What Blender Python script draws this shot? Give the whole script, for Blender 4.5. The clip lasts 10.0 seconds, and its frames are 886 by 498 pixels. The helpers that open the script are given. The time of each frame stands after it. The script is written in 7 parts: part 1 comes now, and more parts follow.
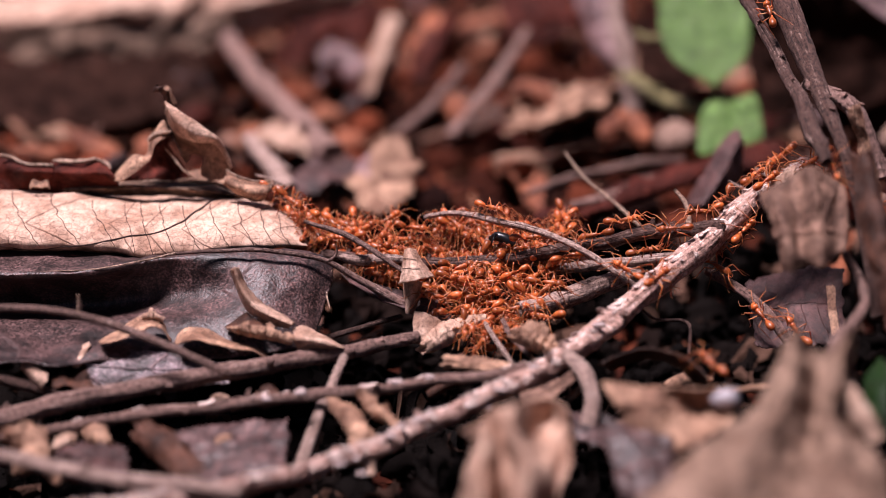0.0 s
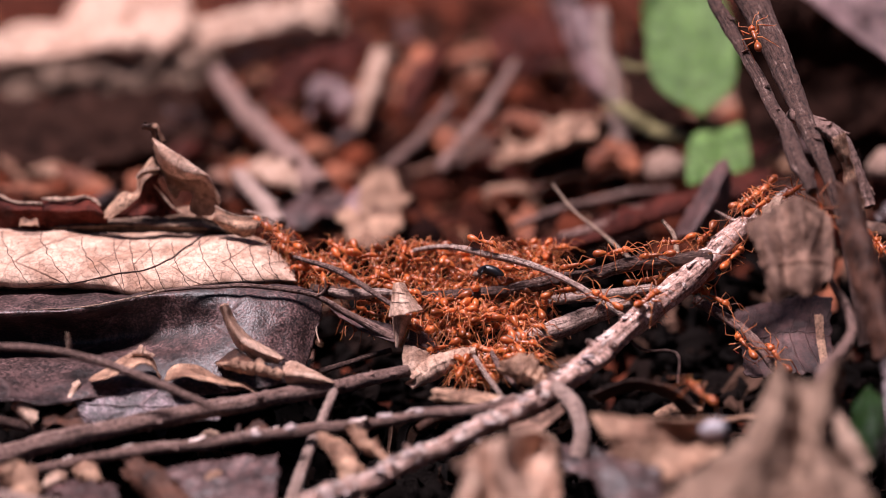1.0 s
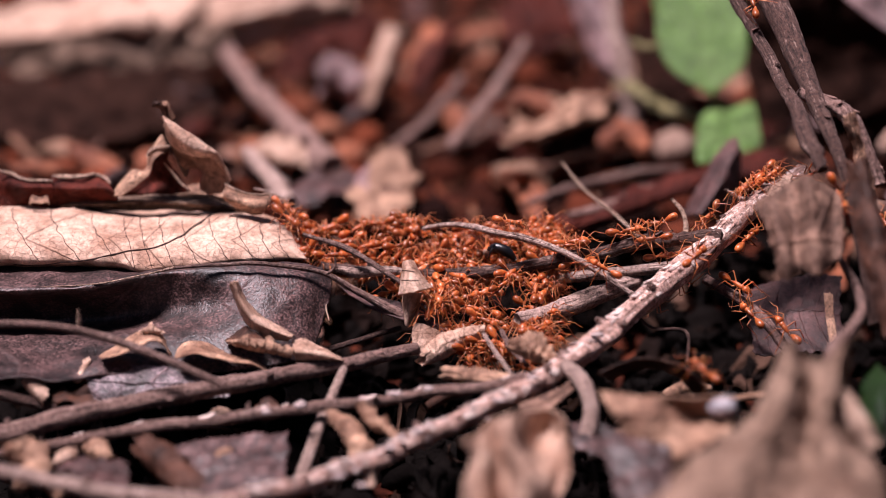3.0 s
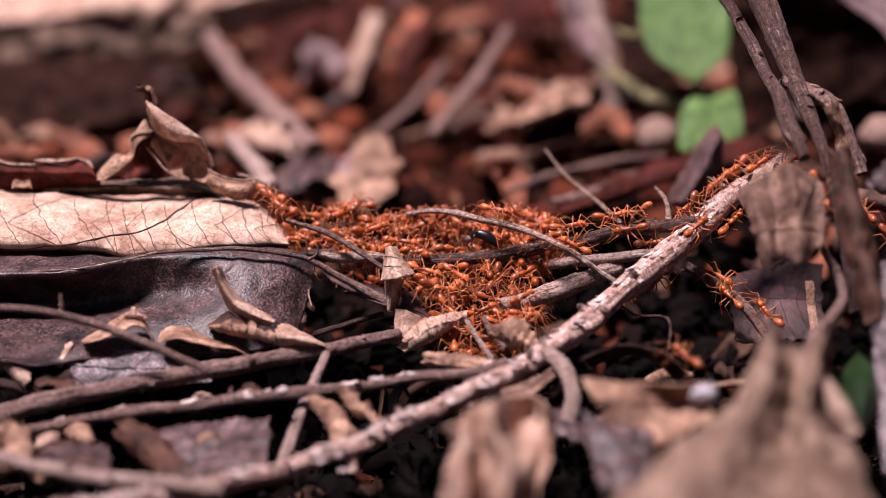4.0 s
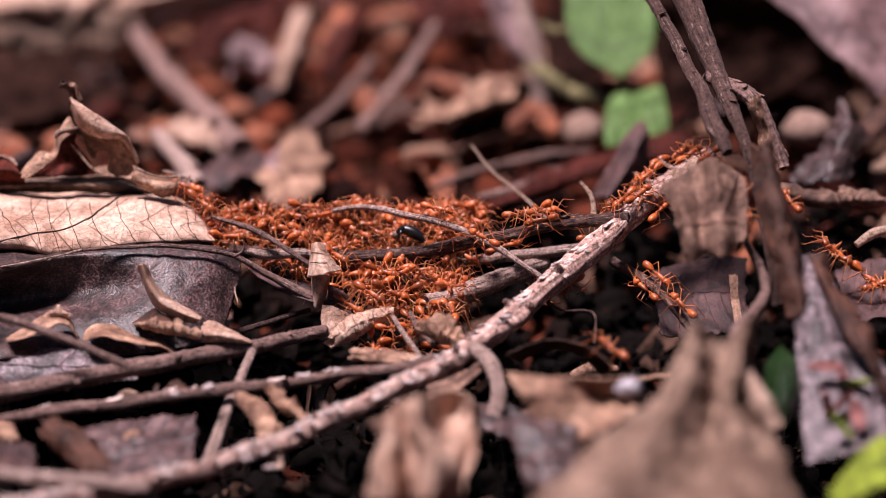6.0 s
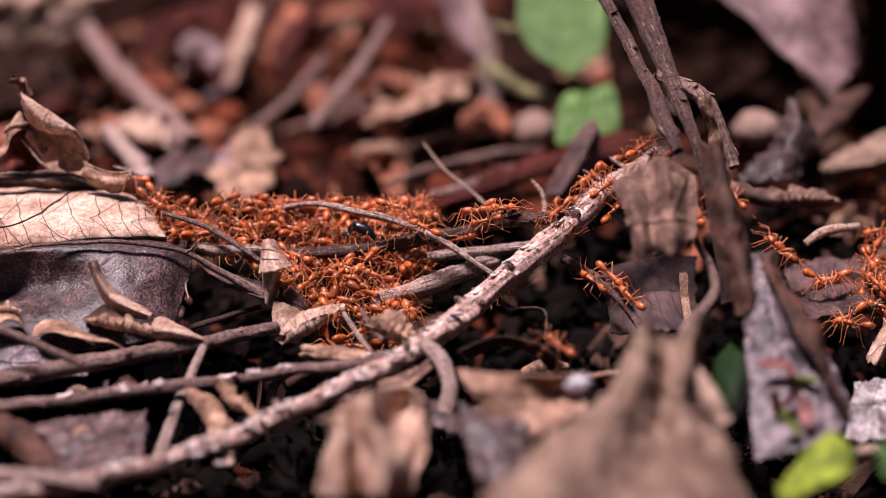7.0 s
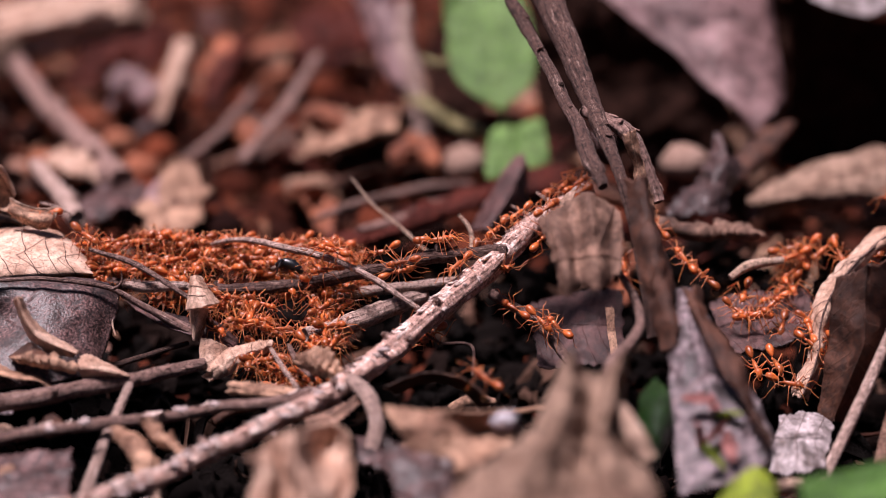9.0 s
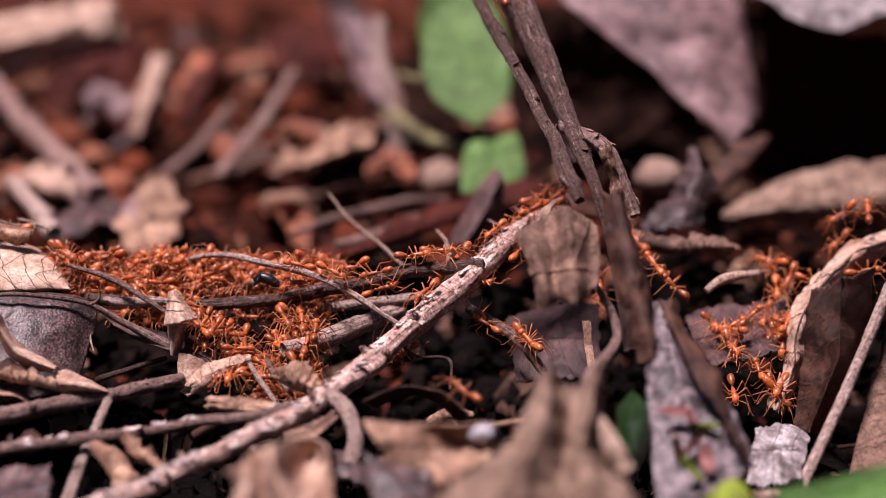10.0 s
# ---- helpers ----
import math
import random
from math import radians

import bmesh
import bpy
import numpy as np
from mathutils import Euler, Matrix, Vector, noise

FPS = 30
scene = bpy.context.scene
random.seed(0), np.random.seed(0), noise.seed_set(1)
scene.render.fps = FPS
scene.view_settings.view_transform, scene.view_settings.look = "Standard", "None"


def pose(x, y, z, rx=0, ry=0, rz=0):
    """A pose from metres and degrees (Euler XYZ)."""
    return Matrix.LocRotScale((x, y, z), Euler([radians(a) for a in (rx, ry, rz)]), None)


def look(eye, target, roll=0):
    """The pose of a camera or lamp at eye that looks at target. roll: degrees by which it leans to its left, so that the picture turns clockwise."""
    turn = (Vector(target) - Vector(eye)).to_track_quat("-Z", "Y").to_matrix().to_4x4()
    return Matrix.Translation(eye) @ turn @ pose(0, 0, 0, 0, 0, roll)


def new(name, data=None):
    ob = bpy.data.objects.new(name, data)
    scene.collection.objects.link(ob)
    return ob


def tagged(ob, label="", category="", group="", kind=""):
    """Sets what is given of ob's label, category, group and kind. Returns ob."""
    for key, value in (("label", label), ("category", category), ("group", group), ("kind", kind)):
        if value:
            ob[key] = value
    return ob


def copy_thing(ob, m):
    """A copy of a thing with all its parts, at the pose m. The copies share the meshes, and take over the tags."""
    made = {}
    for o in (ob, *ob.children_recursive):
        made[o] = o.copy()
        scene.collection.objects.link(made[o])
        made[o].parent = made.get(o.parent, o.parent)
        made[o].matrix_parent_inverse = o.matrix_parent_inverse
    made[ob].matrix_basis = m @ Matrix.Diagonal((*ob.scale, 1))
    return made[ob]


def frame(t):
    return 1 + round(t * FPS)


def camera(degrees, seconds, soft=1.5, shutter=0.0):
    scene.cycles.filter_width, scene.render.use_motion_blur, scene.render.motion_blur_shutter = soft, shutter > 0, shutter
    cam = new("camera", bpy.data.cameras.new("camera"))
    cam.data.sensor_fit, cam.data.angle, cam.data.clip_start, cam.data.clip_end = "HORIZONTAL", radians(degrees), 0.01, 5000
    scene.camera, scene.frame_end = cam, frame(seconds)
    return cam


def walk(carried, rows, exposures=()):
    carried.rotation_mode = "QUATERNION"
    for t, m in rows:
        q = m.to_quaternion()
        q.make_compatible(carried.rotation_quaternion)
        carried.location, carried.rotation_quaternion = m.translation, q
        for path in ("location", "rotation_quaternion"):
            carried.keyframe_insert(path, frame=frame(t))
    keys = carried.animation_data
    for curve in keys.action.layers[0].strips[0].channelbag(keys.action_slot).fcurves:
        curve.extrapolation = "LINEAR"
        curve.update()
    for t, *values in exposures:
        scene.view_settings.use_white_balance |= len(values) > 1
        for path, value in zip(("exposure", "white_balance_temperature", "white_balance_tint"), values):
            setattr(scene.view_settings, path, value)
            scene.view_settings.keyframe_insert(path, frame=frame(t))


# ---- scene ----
# All places below are in millimetres; MM turns them into metres.
MM = 0.001
cam = camera(26.0, 10.0, soft=0.6)
# seconds, x, y, z (mm), pitch, roll, yaw (degrees)
ROWS = [
    (0.0, 0.00, 0.00, 94.00, -17.00, 0.00, 0.00),
    (0.5, 0.66, -0.30, 94.87, -16.54, 0.29, -0.12),
    (1.0, 1.34, -0.64, 94.86, -16.12, 0.63, -0.29),
    (1.5, 1.29, -0.78, 94.84, -16.29, 0.65, -0.28),
    (2.0, 0.79, -1.04, 95.14, -16.41, 0.76, 0.01),
    (2.5, 1.29, -0.88, 94.79, -16.57, 0.74, 0.09),
    (4.0, 1.05, -1.32, 94.67, -17.12, 0.19, -0.45),
    (4.5, 1.59, -1.58, 95.05, -17.31, 0.36, -0.95),
    (5.0, 1.66, -1.77, 95.09, -17.24, 0.18, -1.27),
    (5.5, 1.99, -1.70, 95.05, -17.26, 0.05, -1.78),
    (7.0, 1.95, -2.37, 94.74, -17.28, -0.76, -3.80),
    (7.5, 2.34, -2.10, 94.90, -17.33, -1.12, -4.21),
    (8.0, 3.03, -2.13, 95.70, -17.14, -1.26, -4.64),
    (8.5, 4.07, -2.54, 95.53, -16.77, -1.16, -5.21),
    (9.0, 3.66, -2.88, 96.20, -16.42, -1.08, -5.63),
    (9.5, 3.54, -3.38, 96.99, -16.20, -1.06, -6.11),
    (10.0, 2.82, -4.07, 96.28, -15.93, -1.11, -6.46),
]
walk(cam, [(t, pose(x * MM, y * MM, z * MM, 90 + pitch, roll, yaw)) for t, x, y, z, pitch, roll, yaw in ROWS])
cam.data.dof.use_dof = True
cam.data.dof.focus_distance = 0.314
cam.data.dof.aperture_fstop = 8.6
scene.view_settings.exposure = 0.82
scene.view_settings.use_white_balance = True
scene.view_settings.white_balance_temperature = 6080
scene.view_settings.white_balance_tint = 29

# ---- light: soft daylight from above, under trees ----
world = bpy.data.worlds.new("sky")
scene.world = world
world.use_nodes = True
wn = world.node_tree
sky = wn.nodes.new("ShaderNodeTexSky")
sky.sky_type, sky.sun_disc = "NISHITA", False
sky.sun_elevation, sky.sun_rotation = radians(75), radians(-76)
wn.links.new(sky.outputs["Color"], wn.nodes["Background"].inputs["Color"])
wn.nodes["Background"].inputs["Strength"].default_value = 0.014
sun = new("sun", bpy.data.lights.new("sun", "SUN"))
sun.data.energy, sun.data.angle, sun.data.color = 5.0, radians(16), (1.0, 0.915, 0.84)
sun.matrix_basis = look((-0.4, -0.1, 1.5), (0, 0, 0))


# ---- materials ----
def nodes_of(name):
    m = bpy.data.materials.new(name)
    m.use_nodes = True
    nt = m.node_tree
    b = nt.nodes["Principled BSDF"]

    def add(kind, links=(), **values):
        n = nt.nodes.new("ShaderNode" + kind)
        for k, v in values.items():
            if k == "operation":
                n.operation = v
            elif k == "blend_type":
                n.blend_type = v
            elif k == "feature":
                n.feature = v
            else:
                n.inputs[k.replace("_", " ")].default_value = v
        for sock, src in links:
            nt.links.new(src, n.inputs[sock])
        return n
    return m, nt, b, add


def ramp(nt, fac, stops):
    r = nt.nodes.new("ShaderNodeValToRGB")
    while len(r.color_ramp.elements) < len(stops):
        r.color_ramp.elements.new(0.5)
    for e, (p, c) in zip(r.color_ramp.elements, stops):
        e.position, e.color = p, (*c, 1)
    nt.links.new(fac, r.inputs[0])
    return r


def rich(c):
    """A deeper, more saturated version of a colour; pale colours stay as they are."""
    return tuple(1.25 * x ** 1.3 for x in c)


def leaf_material(name, base, dark, vein, rough=0.6, laterals=9.0, net=0.5, spots=0.5, spec=0.35, glow=0.15, mottle=1.0, relief=0.3, speck=2.0, coat=0.0, patch=0.16, fine_detail=7.0, grit=0.0, grain_share=1.0):
    """A dead or living leaf: mottling and spots by place, side veins and a fine net by the leaf's own coordinates (u along, v across)."""
    m, nt, b, add = nodes_of(name)
    base, dark, vein = rich(base), rich(dark), rich(vein)
    co = nt.nodes.new("ShaderNodeTexCoord")
    info = nt.nodes.new("ShaderNodeObjectInfo")
    shift = add("VectorMath", operation="SCALE", links=[(0, co.outputs["Object"])], Scale=1000.0)
    big = add("TexNoise", links=[("Vector", shift.outputs[0])], Scale=patch, Detail=5.0, Roughness=0.6)
    fine = add("TexNoise", links=[("Vector", shift.outputs[0])], Scale=speck, Detail=fine_detail, Roughness=0.7)
    mid = tuple((x + y) / 2 for x, y in zip(base, dark))
    col = ramp(nt, big.outputs["Fac"], [(0.32, dark), (0.47, mid), (0.6, base), (0.75, tuple(min(1, c * 1.2) for c in base))])
    grain = ramp(nt, fine.outputs["Fac"], [(0.34, (0.3, 0.28, 0.26)), (0.48, (0.9, 0.9, 0.9)), (0.66, (1.3, 1.28, 1.26))])
    if grit:
        # coarse speckles: dirt, and pale dots standing in for glints on wet leaves
        dots = add("TexNoise", links=[("Vector", shift.outputs[0])], Scale=2.4, Detail=2.0, Roughness=0.55)
        grain = ramp(nt, dots.outputs["Fac"], [(0.36, (1 - grit,) * 3), (0.5, (0.8, 0.8, 0.8)), (0.6, (1.0 + grit * 0.5,) * 3), (0.7, (1.0 + 1.6 * grit,) * 3)])
        fine = dots
    mul = add("MixRGB", blend_type="MULTIPLY", Fac=grain_share, links=[(1, col.outputs[0]), (2, grain.outputs[0])])
    mott = add("TexNoise", links=[("Vector", shift.outputs[0])], Scale=0.55, Detail=4.0, Roughness=0.65)
    mottr = ramp(nt, mott.outputs["Fac"], [(0.36, (0.5, 0.48, 0.46)), (0.5, (0.98, 0.98, 0.98)), (0.64, (1.25, 1.24, 1.23))])
    mul = add("MixRGB", blend_type="MULTIPLY", Fac=mottle, links=[(1, mul.outputs[0]), (2, mottr.outputs[0])])
    spot = add("TexVoronoi", links=[("Vector", shift.outputs[0])], Scale=0.55)
    spotr = ramp(nt, spot.outputs["Distance"], [(0.06, (1, 1, 1)), (0.16, (0, 0, 0))])
    sf = add("Math", operation="MULTIPLY", links=[(0, spotr.outputs[0])])
    sf.inputs[1].default_value = spots
    c2 = add("MixRGB", blend_type="MIX", links=[("Fac", sf.outputs[0]), (1, mul.outputs[0])])
    c2.inputs[2].default_value = (*(0.35 * c for c in dark), 1)
    # side veins: slanted bands in the leaf's own coordinates
    sep = add("SeparateXYZ", links=[(0, co.outputs["UV"])])
    off = add("Math", operation="SUBTRACT", links=[(0, sep.outputs[1])])
    off.inputs[1].default_value = 0.5
    ab = add("Math", operation="ABSOLUTE", links=[(0, off.outputs[0])])
    along = add("Math", operation="MULTIPLY_ADD", links=[(0, ab.outputs[0]), (2, sep.outputs[0])])
    along.inputs[1].default_value = -0.35
    wob = add("Math", operation="MULTIPLY_ADD", links=[(0, big.outputs["Fac"]), (2, along.outputs[0])])
    wob.inputs[1].default_value = 0.03
    sc = add("Math", operation="MULTIPLY", links=[(0, wob.outputs[0])])
    sc.inputs[1].default_value = laterals
    fr = add("Math", operation="PINGPONG", links=[(0, sc.outputs[0])])
    fr.inputs[1].default_value = 0.5
    vr = ramp(nt, fr.outputs[0], [(0.0, (1, 1, 1)), (0.035, (0, 0, 0))])
    warp = add("TexNoise", links=[("Vector", shift.outputs[0])], Scale=0.5, Detail=3.0)
    bent = add("MixRGB", blend_type="LINEAR_LIGHT", Fac=0.9, links=[(1, shift.outputs[0]), (2, warp.outputs["Color"])])
    cell = add("TexVoronoi", feature="DISTANCE_TO_EDGE", links=[("Vector", bent.outputs[0])], Scale=0.62)
    cr = ramp(nt, cell.outputs["Distance"], [(0.0, (net * 0.6, net * 0.6, net * 0.6)), (0.045, (0, 0, 0))])
    vm = add("Math", operation="MAXIMUM", links=[(0, vr.outputs[0]), (1, cr.outputs[0])])
    vf = add("Math", operation="MULTIPLY", links=[(0, vm.outputs[0])])
    vf.inputs[1].default_value = 0.65
    c3 = add("MixRGB", blend_type="MIX", links=[("Fac", vf.outputs[0]), (1, c2.outputs[0])])
    c3.inputs[2].default_value = (*vein, 1)
    hue = add("HueSaturation", links=[("Color", c3.outputs[0])])
    val = add("MapRange", links=[(0, info.outputs["Random"])])
    val.inputs[3].default_value, val.inputs[4].default_value = 0.85, 1.15
    nt.links.new(val.outputs[0], hue.inputs["Value"])
    nt.links.new(hue.outputs[0], b.inputs["Base Color"])
    rr = add("MapRange", links=[(0, fine.outputs["Fac"])])
    rr.inputs[3].default_value, rr.inputs[4].default_value = rough - 0.2, rough + 0.25
    nt.links.new(rr.outputs[0], b.inputs["Roughness"])
    b.inputs["Specular IOR Level"].default_value = spec
    b.inputs["Coat Weight"].default_value, b.inputs["Coat Roughness"].default_value = coat, 0.22
    hgt = add("Math", operation="MULTIPLY_ADD", links=[(0, vm.outputs[0]), (2, fine.outputs["Fac"])])
    hgt.inputs[1].default_value = 0.8
    bump = add("Bump", links=[("Height", hgt.outputs[0])], Strength=0.9, Distance=relief * MM)
    nt.links.new(bump.outputs[0], b.inputs["Normal"])
    nt.links.new(bump.outputs[0], b.inputs["Coat Normal"])
    thin = add("BsdfTranslucent", links=[("Color", hue.outputs[0]), ("Normal", bump.outputs[0])])
    both = add("MixShader", Fac=glow, links=[(1, b.outputs[0]), (2, thin.outputs[0])])
    nt.links.new(both.outputs[0], nt.nodes["Material Output"].inputs["Surface"])
    return m


def bark_material(name, base, dark, pale, rough=0.75, spec=0.3, grain=0.62, crust=0.42, spread=1.0):
    """Bark: streaks along the twig (u round it, v along it in mm), pale scuffs and dark cracks."""
    m, nt, b, add = nodes_of(name)
    base, dark, pale = rich(base), rich(dark), rich(pale)
    co = nt.nodes.new("ShaderNodeTexCoord")
    info = nt.nodes.new("ShaderNodeObjectInfo")
    mp = add("Mapping", links=[("Vector", co.outputs["UV"])])
    mp.inputs["Scale"].default_value = (22, 0.16, 1)
    streak = add("TexNoise", links=[("Vector", mp.outputs[0])], Scale=1.0, Detail=5.0, Roughness=0.65)
    pos = add("VectorMath", operation="SCALE", links=[(0, co.outputs["Object"])], Scale=1000.0)
    patch = add("TexNoise", links=[("Vector", pos.outputs[0])], Scale=crust, Detail=7.0, Roughness=0.75)
    grit = add("TexNoise", links=[("Vector", pos.outputs[0])], Scale=1.7, Detail=6.0, Roughness=0.65)
    mixn = add("Math", operation="MULTIPLY_ADD", links=[(0, streak.outputs["Fac"])])
    mixn.inputs[1].default_value = grain
    half = add("Math", operation="MULTIPLY", links=[(0, patch.outputs["Fac"])])
    half.inputs[1].default_value = 1 - grain
    nt.links.new(half.outputs[0], mixn.inputs[2])
    col = ramp(nt, mixn.outputs[0], [(0.5 - 0.12 * spread, dark), (0.5 - 0.04 * spread, base), (0.5 + 0.04 * spread, base), (0.5 + 0.13 * spread, pale)])
    gr = ramp(nt, grit.outputs["Fac"], [(0.36, (0.4, 0.38, 0.37)), (0.5, (0.95, 0.95, 0.95)), (0.66, (1.3, 1.27, 1.24))])
    mul = add("MixRGB", blend_type="MULTIPLY", Fac=1.0, links=[(1, col.outputs[0]), (2, gr.outputs[0])])
    hue = add("HueSaturation", links=[("Color", mul.outputs[0])])
    val = add("MapRange", links=[(0, info.outputs["Random"])])
    val.inputs[3].default_value, val.inputs[4].default_value = 0.85, 1.15
    nt.links.new(val.outputs[0], hue.inputs["Value"])
    nt.links.new(hue.outputs[0], b.inputs["Base Color"])
    b.inputs["Roughness"].default_value = rough
    b.inputs["Specular IOR Level"].default_value = spec
    h = add("Math", operation="MULTIPLY_ADD", links=[(0, grit.outputs["Fac"]), (2, streak.outputs["Fac"])])
    h.inputs[1].default_value = 0.4
    bump = add("Bump", links=[("Height", h.outputs[0])], Strength=1.0, Distance=0.0009)
    nt.links.new(bump.outputs[0], b.inputs["Normal"])
    return m


def soil_material(name, stops, scale=0.12, rough=0.9, island=False):
    m, nt, b, add = nodes_of(name)
    co = nt.nodes.new("ShaderNodeTexCoord")
    pos = add("VectorMath", operation="SCALE", links=[(0, co.outputs["Object"])], Scale=1000.0)
    n1 = add("TexNoise", links=[("Vector", pos.outputs[0])], Scale=scale, Detail=6.0, Roughness=0.7)
    n2 = add("TexNoise", links=[("Vector", pos.outputs[0])], Scale=scale * 9, Detail=4.0)
    if island:
        geo = nt.nodes.new("ShaderNodeNewGeometry")
        col = ramp(nt, geo.outputs["Random Per Island"], stops)
    else:
        col = ramp(nt, n1.outputs["Fac"], stops)
    g = ramp(nt, n2.outputs["Fac"], [(0.25, (0.55, 0.52, 0.5)), (0.7, (1.1, 1.1, 1.1))])
    mul = add("MixRGB", blend_type="MULTIPLY", Fac=1.0, links=[(1, col.outputs[0]), (2, g.outputs[0])])
    nt.links.new(mul.outputs[0], b.inputs["Base Color"])
    b.inputs["Roughness"].default_value = rough
    b.inputs["Specular IOR Level"].default_value = 0.3 if rough < 0.5 else 0.06
    bump = add("Bump", links=[("Height", n2.outputs["Fac"])], Strength=0.7, Distance=0.0006)
    nt.links.new(bump.outputs[0], b.inputs["Normal"])
    return m


def ant_material(name, base, dark, rough):
    m, nt, b, add = nodes_of(name)
    co = nt.nodes.new("ShaderNodeTexCoord")
    info = nt.nodes.new("ShaderNodeObjectInfo")
    pos = add("VectorMath", operation="SCALE", links=[(0, co.outputs["Object"])], Scale=1000.0)
    n = add("TexNoise", links=[("Vector", pos.outputs[0])], Scale=1.1, Detail=4.0)
    col = ramp(nt, n.outputs["Fac"], [(0.3, dark), (0.6, base)])
    hue = add("HueSaturation", links=[("Color", col.outputs[0])])
    val = add("MapRange", links=[(0, info.outputs["Random"])])
    val.inputs[3].default_value, val.inputs[4].default_value = 0.45, 1.2
    nt.links.new(val.outputs[0], hue.inputs["Value"])
    nt.links.new(hue.outputs[0], b.inputs["Base Color"])
    b.inputs["Roughness"].default_value = rough
    b.inputs["Subsurface Weight"].default_value = 0.3
    b.inputs["Subsurface Radius"].default_value = (1.0, 0.35, 0.12)
    b.inputs["Subsurface Scale"].default_value = 0.0006
    bump = add("Bump", links=[("Height", n.outputs["Fac"])], Strength=0.3, Distance=0.0001)
    nt.links.new(bump.outputs[0], b.inputs["Normal"])
    return m


PALE = leaf_material("pale_dry_leaf", (0.66, 0.485, 0.39), (0.4, 0.24, 0.17), (0.1, 0.045, 0.03), 0.6, 7, 0.9, 0.3, mottle=0.55, grain_share=0.45)
TAN = leaf_material("tan_dry_leaf", (0.52, 0.345, 0.25), (0.2, 0.1, 0.065), (0.16, 0.085, 0.06), 0.6, 8, 0.35, 0.25, mottle=0.7)
BROWN = leaf_material("brown_dead_leaf", (0.15, 0.072, 0.047), (0.05, 0.022, 0.015), (0.2, 0.12, 0.085), 0.5, 8, 0.3, 0.5)
REDDISH = leaf_material("red_brown_leaf", (0.15, 0.045, 0.032), (0.05, 0.014, 0.011), (0.2, 0.09, 0.065), 0.6, 7, 0.3, 0.4, 0.12)
DUSTY = leaf_material("dull_brown_leaf", (0.32, 0.23, 0.18), (0.17, 0.11, 0.082), (0.16, 0.095, 0.07), 0.75, 3, 0.1, 0.2, 0.2)
DARK = leaf_material("dark_wet_leaf", (0.14, 0.085, 0.08), (0.028, 0.014, 0.012), (0.13, 0.085, 0.08), 0.48, 3, 0.1, 0.8, 0.5, relief=0.18, coat=0.13, grit=0.75)
WETLEAF = leaf_material("mottled_wet_leaf", (0.3, 0.235, 0.245), (0.02, 0.01, 0.009), (0.4, 0.3, 0.3), 0.42, 2, 0.1, 0.9, 0.6, relief=0.4, coat=0.3, patch=0.4, grit=0.7)
PINK = leaf_material("pinkish_leaf", (0.48, 0.325, 0.32), (0.09, 0.045, 0.042), (0.46, 0.33, 0.31), 0.4, 2, 0.1, 0.4, 0.6, patch=0.1)
PURPLE = leaf_material("purple_grey_leaf", (0.17, 0.093, 0.086), (0.038, 0.019, 0.018), (0.26, 0.165, 0.15), 0.48, 7, 0.3, 0.6, 0.5)
GREYTAN = leaf_material("grey_tan_leaf", (0.35, 0.228, 0.175), (0.11, 0.06, 0.045), (0.18, 0.11, 0.085), 0.7, 1.5, 0.08, 0.3, 0.35, 0.25, 0.8)
WHITE = leaf_material("bleached_leaf", (0.42, 0.37, 0.37), (0.13, 0.1, 0.09), (0.30, 0.2, 0.18), 0.6, 3, 0.1, 0.8, grit=0.3, patch=0.35)
GREEN = leaf_material("fresh_green_leaf", (0.235, 0.36, 0.135), (0.15, 0.26, 0.08), (0.27, 0.39, 0.17), 0.4, 7, 0.2, 0.0, 0.4, 0.45)
DKGREEN = leaf_material("dark_green_leaf", (0.022, 0.08, 0.009), (0.012, 0.04, 0.005), (0.08, 0.2, 0.03), 0.35, 5, 0.2, 0.0, 0.5, 0.3)
LIME = leaf_material("lime_leaf", (0.42, 0.5, 0.07), (0.14, 0.2, 0.02), (0.5, 0.58, 0.16), 0.4, 5, 0.2, 0.2, 0.5, 0.4)
STREAKED = leaf_material("streaked_green_leaf", (0.16, 0.29, 0.08), (0.025, 0.09, 0.014), (0.4, 0.55, 0.3), 0.4, 4, 0.1, 0.2, 0.5, 0.4, patch=0.25)
RUST = leaf_material("rust_leaf", (0.4, 0.17, 0.095), (0.15, 0.05, 0.028), (0.3, 0.15, 0.1), 0.6, 7, 0.2, 0.3)
PETAL = leaf_material("pink_petal", (0.46, 0.24, 0.22), (0.25, 0.09, 0.08), (0.4, 0.2, 0.2), 0.5, 3, 0.1, 0.2)
# near-black colour for added sheets that stand in for shade
SHADESHEET = leaf_material("shade_sheet", (0.075, 0.04, 0.031), (0.025, 0.013, 0.01), (0.07, 0.042, 0.034), 0.9, 5, 0.1, 0.5, 0.05)
BARK = bark_material("flaking_bark", (0.46, 0.31, 0.265), (0.09, 0.045, 0.034), (0.78, 0.66, 0.61), grain=0.45, crust=0.75, spread=0.72)
TWIG = bark_material("brown_twig_bark", (0.28, 0.185, 0.16), (0.075, 0.042, 0.034), (0.5, 0.385, 0.345))
DARKTWIG = bark_material("dark_twig_bark", (0.15, 0.09, 0.075), (0.04, 0.022, 0.017), (0.4, 0.3, 0.26))
GREYTWIG = bark_material("grey_twig_bark", (0.42, 0.31, 0.27), (0.1, 0.06, 0.048), (0.66, 0.55, 0.5))
PALEWOOD = bark_material("pale_branch_bark", (0.52, 0.38, 0.3), (0.16, 0.09, 0.065), (0.72, 0.6, 0.53))
FLAKE = bark_material("bark_flake", (0.66, 0.55, 0.51), (0.46, 0.35, 0.31), (0.78, 0.69, 0.66))
